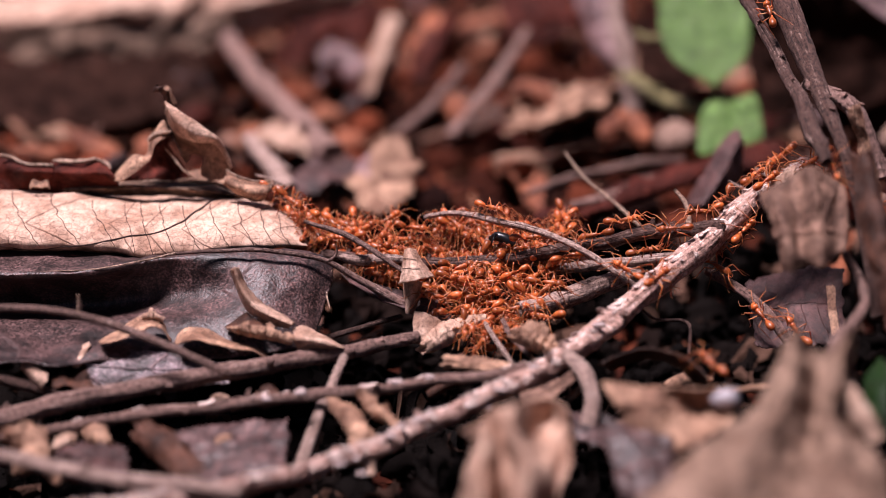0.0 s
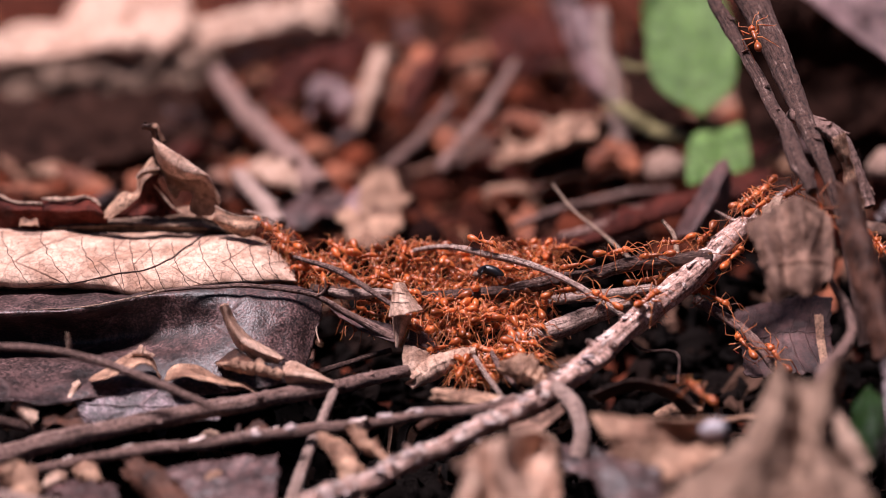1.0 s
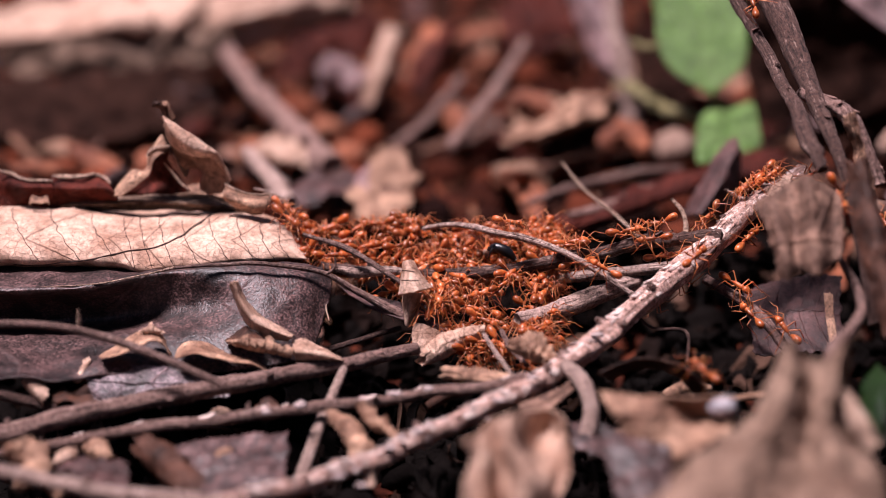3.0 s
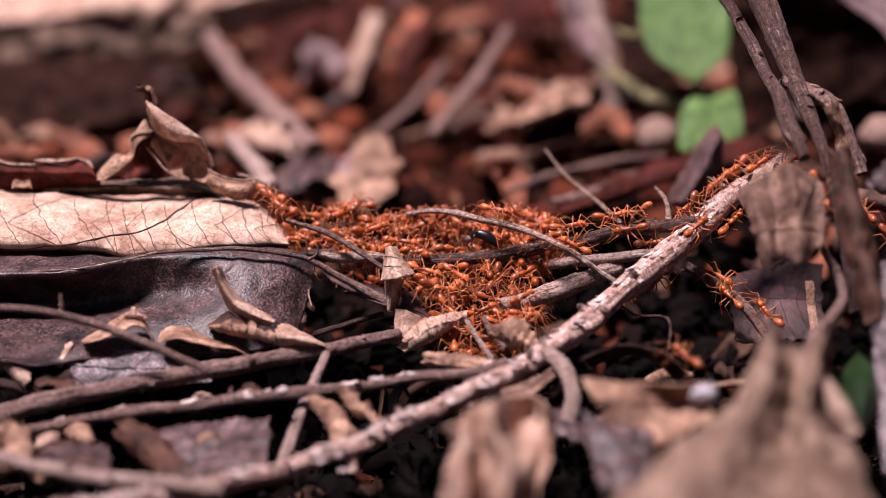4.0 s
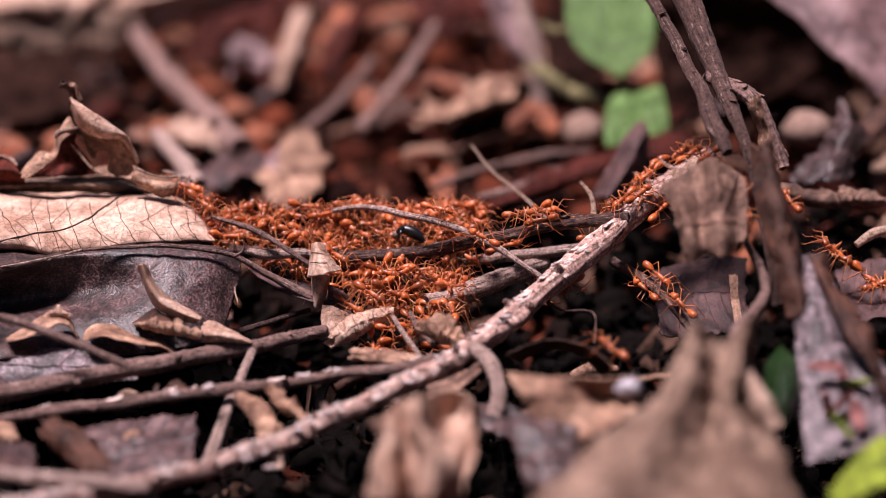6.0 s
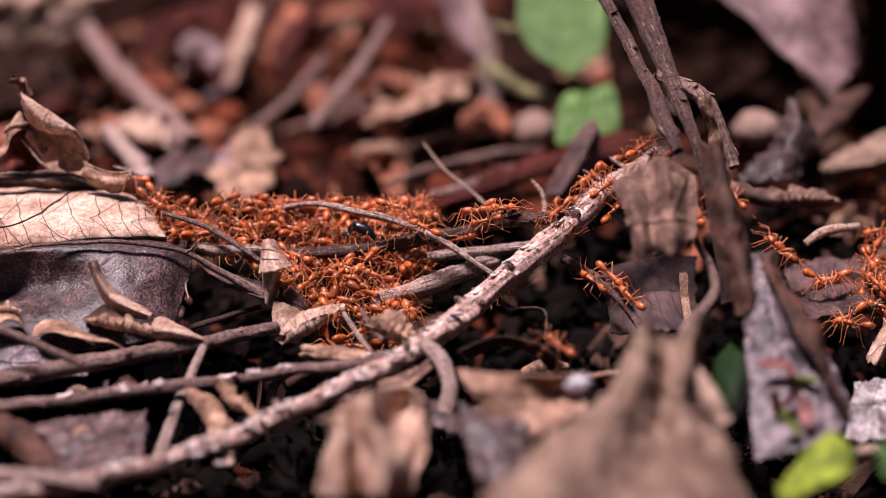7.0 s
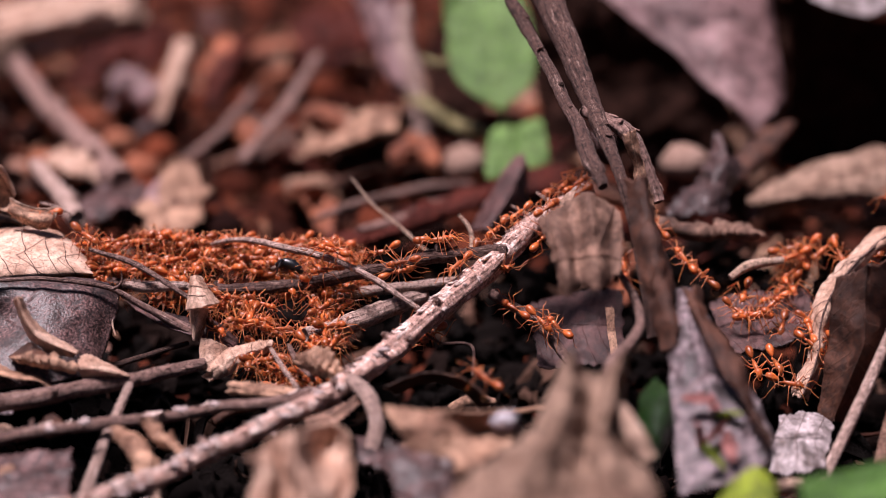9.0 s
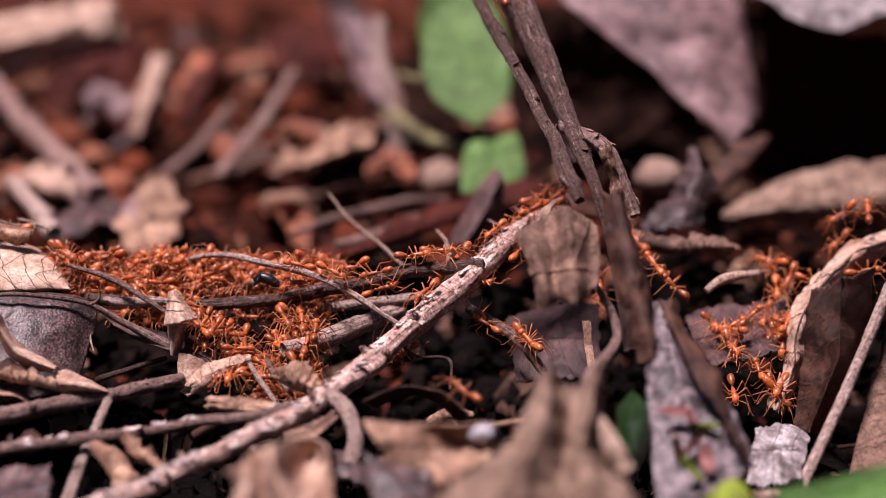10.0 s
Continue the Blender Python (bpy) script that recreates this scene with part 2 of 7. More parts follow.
STALK = bark_material("pale_green_stalk", (0.34, 0.30, 0.16), (0.22, 0.16, 0.09), (0.42, 0.4, 0.25), 0.5)
SOIL = soil_material("red_soil", [(0.3, (0.012, 0.0035, 0.0022)), (0.5, (0.045, 0.011, 0.006)), (0.68, (0.15, 0.038, 0.018))])
CRUMB = soil_material("soil_crumbs", [(0.1, (0.012, 0.0035, 0.0025)), (0.45, (0.06, 0.014, 0.007)), (0.8, (0.21, 0.052, 0.024)), (0.95, (0.32, 0.12, 0.07))], 0.3, 0.9, True)
# leaf mould, darkened further to paint in the shade between twigs
SHADEMULCH = soil_material("shade_dark_mulch", [(0.1, (0.0025, 0.0015, 0.0012)), (0.6, (0.005, 0.0028, 0.0022)), (0.9, (0.012, 0.006, 0.0045)), (0.985, (0.12, 0.065, 0.045))], 0.3, 0.8, True)
LITTER = soil_material("litter_bits", [(0.1, (0.012, 0.005, 0.0035)), (0.4, (0.05, 0.018, 0.011)), (0.65, (0.14, 0.052, 0.03)), (0.87, (0.3, 0.15, 0.09)), (1.0, (0.26, 0.14, 0.11))], 0.3, 0.65, True)
# pale glossy colour that paints a water glint
GLINT = soil_material("pale_glint", [(0.3, (0.4, 0.37, 0.4)), (0.6, (0.6, 0.56, 0.6))], 0.2, 0.14)
LICHEN = soil_material("pale_lichen", [(0.35, (0.42, 0.3, 0.28)), (0.6, (0.66, 0.54, 0.52))], 0.6, 0.9)
PEBBLE = soil_material("pale_pebble", [(0.3, (0.2, 0.12, 0.09)), (0.6, (0.36, 0.24, 0.19))], 0.2)
ANTRED = ant_material("ant_orange", (0.52, 0.126, 0.025), (0.22, 0.04, 0.009), 0.36)
ANTLEG = ant_material("ant_leg_orange", (0.46, 0.15, 0.045), (0.27, 0.06, 0.016), 0.45)
ANTEYE = ant_material("ant_eye_black", (0.015, 0.01, 0.01), (0.01, 0.008, 0.008), 0.2)
BEETLE = ant_material("black_shell", (0.012, 0.012, 0.016), (0.008, 0.008, 0.01), 0.32)


# ---- building helpers ----
def spline(pts, n):
    """n points of a smooth curve through pts (any dimension)."""
    p = np.array(pts, float)
    if len(p) == 2:
        return p[0] + (p[1] - p[0]) * np.linspace(0, 1, n)[:, None]
    q = np.vstack([2 * p[0] - p[1], p, 2 * p[-1] - p[-2]])
    s = np.linspace(0, len(p) - 1, n)
    i = np.minimum(s.astype(int), len(p) - 2)
    f = (s - i)[:, None]
    a, b, c, d = q[i], q[i + 1], q[i + 2], q[i + 3]
    return 0.5 * (2 * b + (c - a) * f + (2 * a - 5 * b + 4 * c - d) * f ** 2 + (3 * b - a - 3 * c + d) * f ** 3)


def mesh_of(name, verts, faces, uvs, material, smooth=True):
    """A mesh from grids worked out in code; uvs: one pair a vertex."""
    me = bpy.data.meshes.new(name)
    me.from_pydata([tuple(v) for v in verts], [], faces)
    if uvs is not None:
        lay = me.uv_layers.new(name="uv")
        idx = np.zeros(len(me.loops), int)
        me.loops.foreach_get("vertex_index", idx)
        lay.data.foreach_set("uv", np.array(uvs, float)[idx].ravel())
    if smooth:
        me.polygons.foreach_set("use_smooth", [True] * len(me.polygons))
    me.materials.append(material)
    me.update()
    return me


CENTRE = {}


def put(name, verts_mm, faces, uvs, material, parent=None, label="", smooth=True):
    """Links one mesh as an object whose origin is at its middle; under parent if one is given."""
    v = np.array(verts_mm, float) * MM
    c = v.mean(axis=0)
    ob = new(name, mesh_of(name, v - c, faces, uvs, material, smooth))
    CENTRE[ob.name] = c
    if parent is not None:
        ob.parent = parent
        ob.location = c - CENTRE[parent.name]
    else:
        ob.location = c
    if label:
        tagged(ob, label)
    return ob


def noise3(p, s, seed):
    return noise.noise(Vector((p[0] * s + seed * 7.3, p[1] * s - seed * 3.1, p[2] * s + seed * 1.7)))


def tube_grid(pts, radii, n=None, seg=10, rough=0.12, seed=0, crook=0.0):
    """Vertices, faces and uvs of a tapered stem along pts (mm), with an uneven skin and closed ends."""
    length = sum(np.linalg.norm(np.subtract(a, b)) for a, b in zip(pts, pts[1:]))
    n = n or int(min(320, max(14, length / 0.55)))
    c = spline(pts, n)
    r = spline([[x] for x in radii], n)[:, 0]
    if crook:
        for i in range(n):
            for k in range(3):
                c[i][k] += crook * noise3(c[i], 0.12, seed + 11 * k)
    tan = np.gradient(c, axis=0)
    tan /= np.linalg.norm(tan, axis=1)[:, None] + 1e-9
    side = np.cross(tan[0], (0.1, 0.2, 1.0))
    verts, uvs, faces = [], [], []
    run = 0.0
    for i in range(n):
        side = side - tan[i] * np.dot(side, tan[i])
        side /= np.linalg.norm(side) + 1e-9
        up = np.cross(side, tan[i])
        if i:
            run += np.linalg.norm(c[i] - c[i - 1])
        for j in range(seg):
            a = 2 * math.pi * j / seg
            d = side * math.cos(a) + up * math.sin(a)
            w = c[i] + d * r[i]
            k = 1 + rough * (noise3(w, 0.45 / max(0.6, r[i]), seed) * 0.8 + noise3(w, 1.6 / max(0.6, r[i]), seed + 5) * 0.35 + 1.5 * noise.noise(Vector((math.cos(a) * 2.4 + seed, math.sin(a) * 2.4, run * 0.16 / max(0.5, r[i])))) + 0.6 * noise.noise(Vector((math.cos(a) * 5 + seed, math.sin(a) * 5, run * 0.45 / max(0.5, r[i])))))
            verts.append(c[i] + d * r[i] * k)
            uvs.append((j / seg if j <= seg / 2 else 1 - j / seg, run))
    for i in range(n - 1):
        for j in range(seg):
            k = (j + 1) % seg
            faces.append((i * seg + j, i * seg + k, (i + 1) * seg + k, (i + 1) * seg + j))
    for end, sgn in ((0, -1), (n - 1, 1)):
        verts.append(c[end] + tan[end] * r[end] * 0.4 * sgn)
        uvs.append((0.5, run if end else 0))
        t = len(verts) - 1
        for j in range(seg):
            k = (j + 1) % seg
            faces.append((end * seg + j, t, end * seg + k) if sgn > 0 else (end * seg + k, t, end * seg + j))
    return verts, faces, uvs, c, r


def twig(name, label, pts, radii, material, category="twig", seg=14, rough=0.14, seed=1, crook=0.5, flakes=0, nubs=0, group="", parent=None):
    v, f, u, c, r = tube_grid(pts, radii, None, seg, rough, seed, crook)
    ob = put(name, v, f, u, material, parent)
    if parent is None:
        tagged(ob, label, category, group)
    rng = random.Random(seed)
    nubs = max(nubs, 2) if category in ("stick", "branch") else nubs
    for k in range(flakes):
        i = rng.randrange(3, len(c) - 3)
        d = c[i + 1] - c[i - 1]
        d /= np.linalg.norm(d)
        a = rng.uniform(0.2, 2.9)
        s = np.cross(d, (0, 0, 1))
        s /= np.linalg.norm(s) + 1e-9
        up = np.cross(s, d)
        out = s * math.cos(a) + up * math.sin(a)
        wide = np.cross(out, d)
        L, W = rng.uniform(0.6, 2.6), rng.uniform(0.25, 0.65)
        fv, ff = [], []
        for x in range(4):
            for y in range(3):
                lift = 0.03 + 0.55 * (x / 3) ** 2 * rng.uniform(0.5, 1)
                fv.append(c[i] + out * (r[i] * (1.0 - 0.06 * (y - 1) ** 2) + lift) + d * (x / 3 - 0.3) * L * rng.uniform(0.8, 1.2) + wide * (y - 1) * W * rng.uniform(0.6, 1.2))
        for x in range(3):
            for y in range(2):
                q = x * 3 + y
                ff.append((q, q + 1, q + 4, q + 3))
        m = len(fv)
        fv += [p - out * 0.18 for p in fv]
        ff += [tuple(m + q for q in reversed(face)) for face in list(ff)]
        rim = [0, 1, 2, 5, 8, 11, 10, 9, 6, 3]
        ff += [(rim[(k2 + 1) % 10], rim[k2], rim[k2] + m, rim[(k2 + 1) % 10] + m) for k2 in range(10)]
        put("bark_flake", fv, ff, [(0.02 * (q % 3), 0.5 * (q % 12 // 3)) for q in range(len(fv))], FLAKE if flakes > 10 else material, ob, smooth=False)
    for k in range(nubs):
        i = rng.randrange(4, len(c) - 4)
        d = c[i + 1] - c[i - 1]
        out = np.array([rng.uniform(-1, 1), rng.uniform(-1, 0.4), rng.uniform(0, 1)])
        out -= d * np.dot(out, d) / np.dot(d, d)
        out /= np.linalg.norm(out)
        L = rng.uniform(0.5, 1.3) * r[i] + 0.3
        p0 = c[i] + out * r[i] * 0.6
        nv, nf, nu, *_ = tube_grid([p0, p0 + out * L * 0.6, p0 + out * L + d * 0.3], [0.5 * r[i], 0.4 * r[i], 0.2 * r[i]], 6, 6, 0.2, seed + k)
        put("knot", nv, nf, nu, material, ob)
    return ob


def sheet(curves, nu, nv):
    """Surface points through a few curves (each smooth along u; smooth across them in v)."""
    rows = np.array([spline(c, nu) for c in curves])
    return np.array([spline(rows[:, i], nv) for i in range(nu)])


def leaf(name, label, curves, material, category="leaf", nu=44, nv=26, thick=0.22, ragged=0.05, wob=0.5, seed=1, midrib=0.5, ribs=0, group="", rib_mat=None, holes=0.0, parent=None, crease=None, cross=()):
    """A leaf lofted through curves, with thickness, rumples and a nibbled rim; midrib: its v; ribs: side veins on it."""
    fine = sheet(curves, 61, 41)
    crease = wob if crease is None else crease

    def at(u, v):
        a, b = min(max(u, 0), 1) * 60, min(max(v, 0), 1) * 40
        i, j = min(int(a), 59), min(int(b), 39)
        fu, fv = a - i, b - j
        return (fine[i, j] * (1 - fu) + fine[i + 1, j] * fu) * (1 - fv) + (fine[i, j + 1] * (1 - fu) + fine[i + 1, j + 1] * fu) * fv

    g = np.zeros((nu, nv, 3))
    uv = np.zeros((nu, nv, 2))
    edge = lambda x, k: ragged * (0.5 + 0.9 * noise.noise(Vector((x * 5, seed * 1.7 + k, 0))) + 0.7 * noise.noise(Vector((x * 17, seed + k, 3))))
    for i in range(nu):
        for j in range(nv):
            u, v = i / (nu - 1), j / (nv - 1)
            u2 = max(0, edge(v, 1)) * (1 - u) + u * (1 - max(0, edge(v, 2)))
            v2 = max(0, edge(u, 3)) * (1 - v) + v * (1 - max(0, edge(u, 4)))
            g[i, j], uv[i, j] = at(u2, v2), (u2, v2)
    du, dv = np.gradient(g, axis=0), np.gradient(g, axis=1)
    nrm = np.cross(du, dv)
    nrm /= np.linalg.norm(nrm, axis=2)[:, :, None] + 1e-9
    turned = nrm.mean(axis=(0, 1)) @ np.array((0, -0.6, 0.8)) < 0
    nrm = -nrm if turned else nrm
    for i in range(nu):
        for j in range(nv):
            p = g[i, j]
            rim = min(i, nu - 1 - i, j, nv - 1 - j)
            g[i, j] = p + nrm[i, j] * wob * (noise3(p, 0.13, seed) * 1.3 + noise3(p, 0.4, seed + 3) * 0.5 + (0.5 if rim == 0 else 0.2) * noise3(p, 0.9, seed + 8)) + nrm[i, j] * crease * (1.6 * abs(noise3(p, 0.11, seed + 14)) + 0.9 * abs(noise3(p, 0.28, seed + 17)) - 0.6)
    top, n0 = g.reshape(-1, 3), nrm.reshape(-1, 3)
    verts = np.vstack([top, top - n0 * thick])
    uvs = np.vstack([uv.reshape(-1, 2)] * 2)
    N, faces = nu * nv, []
    for i in range(nu - 1):
        for j in range(nv - 1):
            if holes and noise3(g[i, j], 0.5, seed + 40) > 1 - holes:
                continue
            a = i * nv + j
            faces.append((a, a + nv, a + nv + 1, a + 1))
            faces.append((N + a, N + a + 1, N + a + nv + 1, N + a + nv))
    rim = [j for j in range(nv)] + [i * nv + nv - 1 for i in range(1, nu)] + [(nu - 1) * nv + j for j in range(nv - 2, -1, -1)] + [i * nv for i in range(nu - 2, 0, -1)]
    for a, b in zip(rim, rim[1:] + rim[:1]):
        faces.append((a, b, b + N, a + N))
    faces = [tuple(reversed(q)) for q in faces] if turned else faces
    ob = put(name, verts, faces, uvs, material, parent)
    if parent is None:
        tagged(ob, label, category, group)

    def vein(path, r0, r1, part_name):
        pts, rad = [], []
        for k, (u, v) in enumerate(path):
            x, y = min(max(u, 0), 0.999) * (nu - 1), min(max(v, 0), 0.999) * (nv - 1)
            i, j = int(x), int(y)
            fx, fy = x - i, y - j
            mix = lambda q: (q[i, j] * (1 - fx) + q[i + 1, j] * fx) * (1 - fy) + (q[i, j + 1] * (1 - fx) + q[i + 1, j + 1] * fx) * fy
            pts.append(mix(g) + mix(nrm) * 0.03)
            rad.append(r0 + (r1 - r0) * k / (len(path) - 1))
        tv, tf, tu, *_ = tube_grid(pts, rad, len(pts) * 2, 6, 0.1, seed)
        put(part_name, tv, tf, tu, rib_mat or material, ob)

    for k, u0 in enumerate(cross):
        vein([(u0 + 0.05 * (q / 14) ** 1.6 + 0.005 * noise.noise(Vector((q * 0.3, k, seed))), 0.2 + 0.56 * q / 14) for q in range(15)], 0.08, 0.06, "vein")
    if isinstance(midrib, list):
        vein(spline(midrib, 30), 0.1, 0.24, "midrib")
    elif midrib is not None:
        mv = lambda u: min(0.95, max(0.05, midrib + 0.05 * noise.noise(Vector((u * 3, seed, 9)))))
        vein([(k / 24, mv(k / 24)) for k in range(25)], 0.26, 0.1, "midrib")
        for k in range(ribs):
            u0 = (k + 0.5) / ribs
            for sgn in (1, -1):
                end = 0.97 if sgn > 0 else 0.03
                v0 = mv(u0)
                path = [(min(1, u0 + 0.1 * q / 9 + 0.02 * noise.noise(Vector((q * 0.5, k, seed)))), v0 + (end - v0) * q / 9) for q in range(10)]
                vein(path, 0.11, 0.05, "vein")
    return ob


def roll(name, label, pts, radii, material, category="leaf", turns=1.35, start=0.0, seed=1, thick=0.09, wob=0.25, group="", nu=52, nv=40, neat=1.0):
    """A dry leaf rolled up along pts: a spiral sheet whose free edge shows."""
    c = spline(pts, nu)
    r = spline([[x] for x in radii], nu)[:, 0]
    tan = np.gradient(c, axis=0)
    tan /= np.linalg.norm(tan, axis=1)[:, None] + 1e-9
    side = np.cross(tan[0], (0.1, 0.2, 1.0))
    rng = random.Random(seed * 13 + 1)
    slant, sides, turn_by = rng.choice((-1, 1)) * rng.uniform(1.2, 2.6), rng.choice((3, 4, 5)), rng.uniform(0, 6)
    r = r * np.array([1 + 0.3 * neat * noise.noise(Vector((i * 0.2, seed, 2))) for i in range(nu)])
    g = np.zeros((nu, nv, 3))
    inner = np.zeros((nu, nv, 3))
    twist, lean, flare = rng.uniform(-1.5, 1.5), rng.uniform(-0.7, 0.7), rng.uniform(0.3, 0.9)
    for i in range(nu):
        side = side - tan[i] * np.dot(side, tan[i])
        side /= np.linalg.norm(side) + 1e-9
        up = np.cross(side, tan[i])
        s = i / (nu - 1)
        rim = 1 + 0.3 * noise.noise(Vector((s * 5, seed, 0))) + 0.12 * noise.noise(Vector((s * 19, seed, 6)))
        ends = (2 * abs(s - 0.5)) ** 5
        for j in range(nv):
            q = j / (nv - 1)
            if turns < 1:
                # an open curl: a trough that twists, with flared, torn edges and folds along it
                h = 2 * q - 1
                arc = math.pi * turns * (0.4 + 0.6 * math.sin(math.pi * (0.06 + 0.88 * s)) ** 0.6) * (1 + 0.4 * noise.noise(Vector((s * 4, seed, 1 if h > 0 else 8))) + 0.16 * noise.noise(Vector((s * 15, seed, 2 if h > 0 else 9))))
                b = start + math.pi * turns + lean + twist * (s - 0.5) + arc * h
                fold = 0.35 * abs(noise.noise(Vector((h * 2.2 + s * 1.5, s * 2.5, seed)))) + 0.12 * noise.noise(Vector((h * 5, s * 7, seed + 3)))
                rr = r[i] * (1 + flare * h * h - fold)
                d = side * math.cos(b) + up * math.sin(b)
                p = c[i] + d * rr + tan[i] * r[i] * ends * 1.3 * noise.noise(Vector((q * 5, seed, s * 2)))
                g[i, j], inner[i, j] = p, p - d * thick
                continue
            a = start + 2 * math.pi * turns * (q * rim) + 0.5 * neat * noise.noise(Vector((s * 3, seed, 4)))
            b = a + 0.2 * math.sin(sides * a + turn_by + 2.5 * s)
            d = side * math.cos(b) + up * math.sin(b)
            rr = r[i] * (0.62 + 0.5 * q + 0.35 * q ** 6) * (1 + neat * 0.28 * noise.noise(Vector((math.cos(b) + seed, math.sin(b), s * 3))))
            crease = 0.16 * abs(noise.noise(Vector((q * 5 + s * 3, s * 5 - q * 3, seed)))) * r[i]
            p = c[i] + side * math.cos(b) * rr * (1 + 0.2 * neat) + up * math.sin(b) * rr * (1 - 0.3 * neat) - d * crease
            p = p + tan[i] * r[i] * ends * (slant * (q - 0.5) + 1.1 * noise.noise(Vector((q * 6, seed, s * 2))))
            p = p + d * wob * 0.3 * (noise3(p, 0.5, seed) + 0.8 * noise3(p, 1.6, seed + 2))
            g[i, j], inner[i, j] = p, p - d * thick
    verts = np.vstack([g.reshape(-1, 3), inner.reshape(-1, 3)])
    uvs = [(i / (nu - 1), j / (nv - 1)) for i in range(nu) for j in range(nv)] * 2
    N, faces = nu * nv, []
    for i in range(nu - 1):
        for j in range(nv - 1):
            a = i * nv + j
            faces.append((a, a + nv, a + nv + 1, a + 1))
            faces.append((N + a, N + a + 1, N + a + nv + 1, N + a + nv))
    rim = [j for j in range(nv)] + [i * nv + nv - 1 for i in range(1, nu)] + [(nu - 1) * nv + j for j in range(nv - 2, -1, -1)] + [i * nv for i in range(nu - 2, 0, -1)]
    for a, b in zip(rim, rim[1:] + rim[:1]):
        faces.append((a, b, b + N, a + N))
    return tagged(put(name, verts, faces, uvs, material), label, category, group)


# ---- the ground ----
def rise(x, y):
    """The soil's height in mm."""
    far = math.hypot(x - 20, y - 380)
    keep = max(0.0, 1 - max(0, far - 400) / 600)
    p = (x, y, 0)
    return -17 + keep * (5 * noise3(p, 0.018, 2) + 2.5 * noise3(p, 0.06, 3) + 1.2 * noise3(p, 0.2, 4)) + 6 * max(0, min(1, (y - 400) / 300)) - 14 * max(0.0, min(1.0, (385 - y) / 60)) * keep


def spread(lo, hi, step, out):
    mid = list(np.arange(lo, hi + 0.1, step))
    left, right, s = [], [], step
    a, b = lo, hi
    while a > -out or b < out:
        s *= 1.5
        a, b = a - s, b + s
        left.insert(0, a)
        right.append(b)
    return left + mid + right


gx, gy = spread(-150, 190, 3.0, 20000), spread(150, 720, 3.0, 20000)
gv = [(x, y, rise(x, y)) for x in gx for y in gy]
ny = len(gy)
gf = [(i * ny + j, (i + 1) * ny + j, (i + 1) * ny + j + 1, i * ny + j + 1) for i in range(len(gx) - 1) for j in range(ny - 1)]
tagged(put("ground", gv, gf, None, SOIL), "red-brown crumbly forest soil under leaf litter", "soil", "", "structure")


def scatter(name, label, category, material, count, seed, shape):
    """Many small loose bits on the ground, in one mesh."""
    rng = random.Random(seed)
    verts, faces = [], []
    for _ in range(count):
        v, f = shape(rng)
        n = len(verts)
        verts += v
        faces += [tuple(q + n for q in face) for face in f]
    tagged(put(name, verts, faces, None, material), label, category, "", "stuff")


ICO = bmesh.new()
bmesh.ops.create_icosphere(ICO, subdivisions=2, radius=1)
ICO_V, ICO_F = [v.co.copy() for v in ICO.verts], [tuple(v.index for v in f.verts) for f in ICO.faces]
ICO.free()


def crumb(rng):
    while True:
        x, y = rng.uniform(-120, 160), rng.uniform(225, 660)
        if abs(x - 10) < y * 0.33 and y > 385:
            break
    s = rng.choice((1.0, 1.5, 2.0, 3.0, 4.5)) * rng.uniform(0.7, 1.3)
    k = rng.uniform(0, 99)
    z = rise(x, y) + s * 0.35
    v = []
    for c in ICO_V:
        w = 1 + 0.45 * noise.noise(c * 1.3 + Vector((k, k, 0)))
        v.append((x + c.x * s * w, y + c.y * s * w, z + c.z * s * w * 0.8))
    return v, ICO_F


BACK = True


def litter_bit(rng):
    """A small curled fragment of dead leaf."""
    while True:
        x, y = rng.uniform(-120, 160), rng.uniform(215, 640)
        if abs(x - 10) < y * 0.36 and (y > 372) == BACK:
            break
    L, W = rng.uniform(3, 11), rng.uniform(1.5, 5)
    m = pose(x, y, rise(x, y) + rng.uniform(0.5, 5), rng.uniform(-50, 50), rng.uniform(-50, 50), rng.uniform(0, 360))
    bend, k = rng.uniform(0.5, 2.6), rng.uniform(0, 99)
    v, f = [], []
    nu, nv = 7, 5
    for side in (0, 0.15):
        for i in range(nu):
            for j in range(nv):
                u, q = i / (nu - 1) - 0.5, j / (nv - 1) - 0.5
                w = W * (1 - 1.6 * u * u) * (1 + 0.5 * noise.noise(Vector((u * 4, q * 4, k))))
                a = q * bend * 2
                p = m @ Vector((u * L + 0.8 * noise.noise(Vector((q * 3, k, 1))), w * math.sin(a) / bend, w * (1 - math.cos(a)) / bend + 1.5 * noise.noise(Vector((u * 2, k, 5))) - side))
                v.append(tuple(p))
    N = nu * nv
    for i in range(nu - 1):
        for j in range(nv - 1):
            a = i * nv + j
            f.append((a, a + nv, a + nv + 1, a + 1))
            f.append((N + a, N + a + 1, N + a + nv + 1, N + a + nv))
    rim = [j for j in range(nv)] + [i * nv + nv - 1 for i in range(1, nu)] + [(nu - 1) * nv + j for j in range(nv - 2, -1, -1)] + [i * nv for i in range(nu - 2, 0, -1)]
    f += [(a, b, b + N, a + N) for a, b in zip(rim, rim[1:] + rim[:1])]
    return v, f


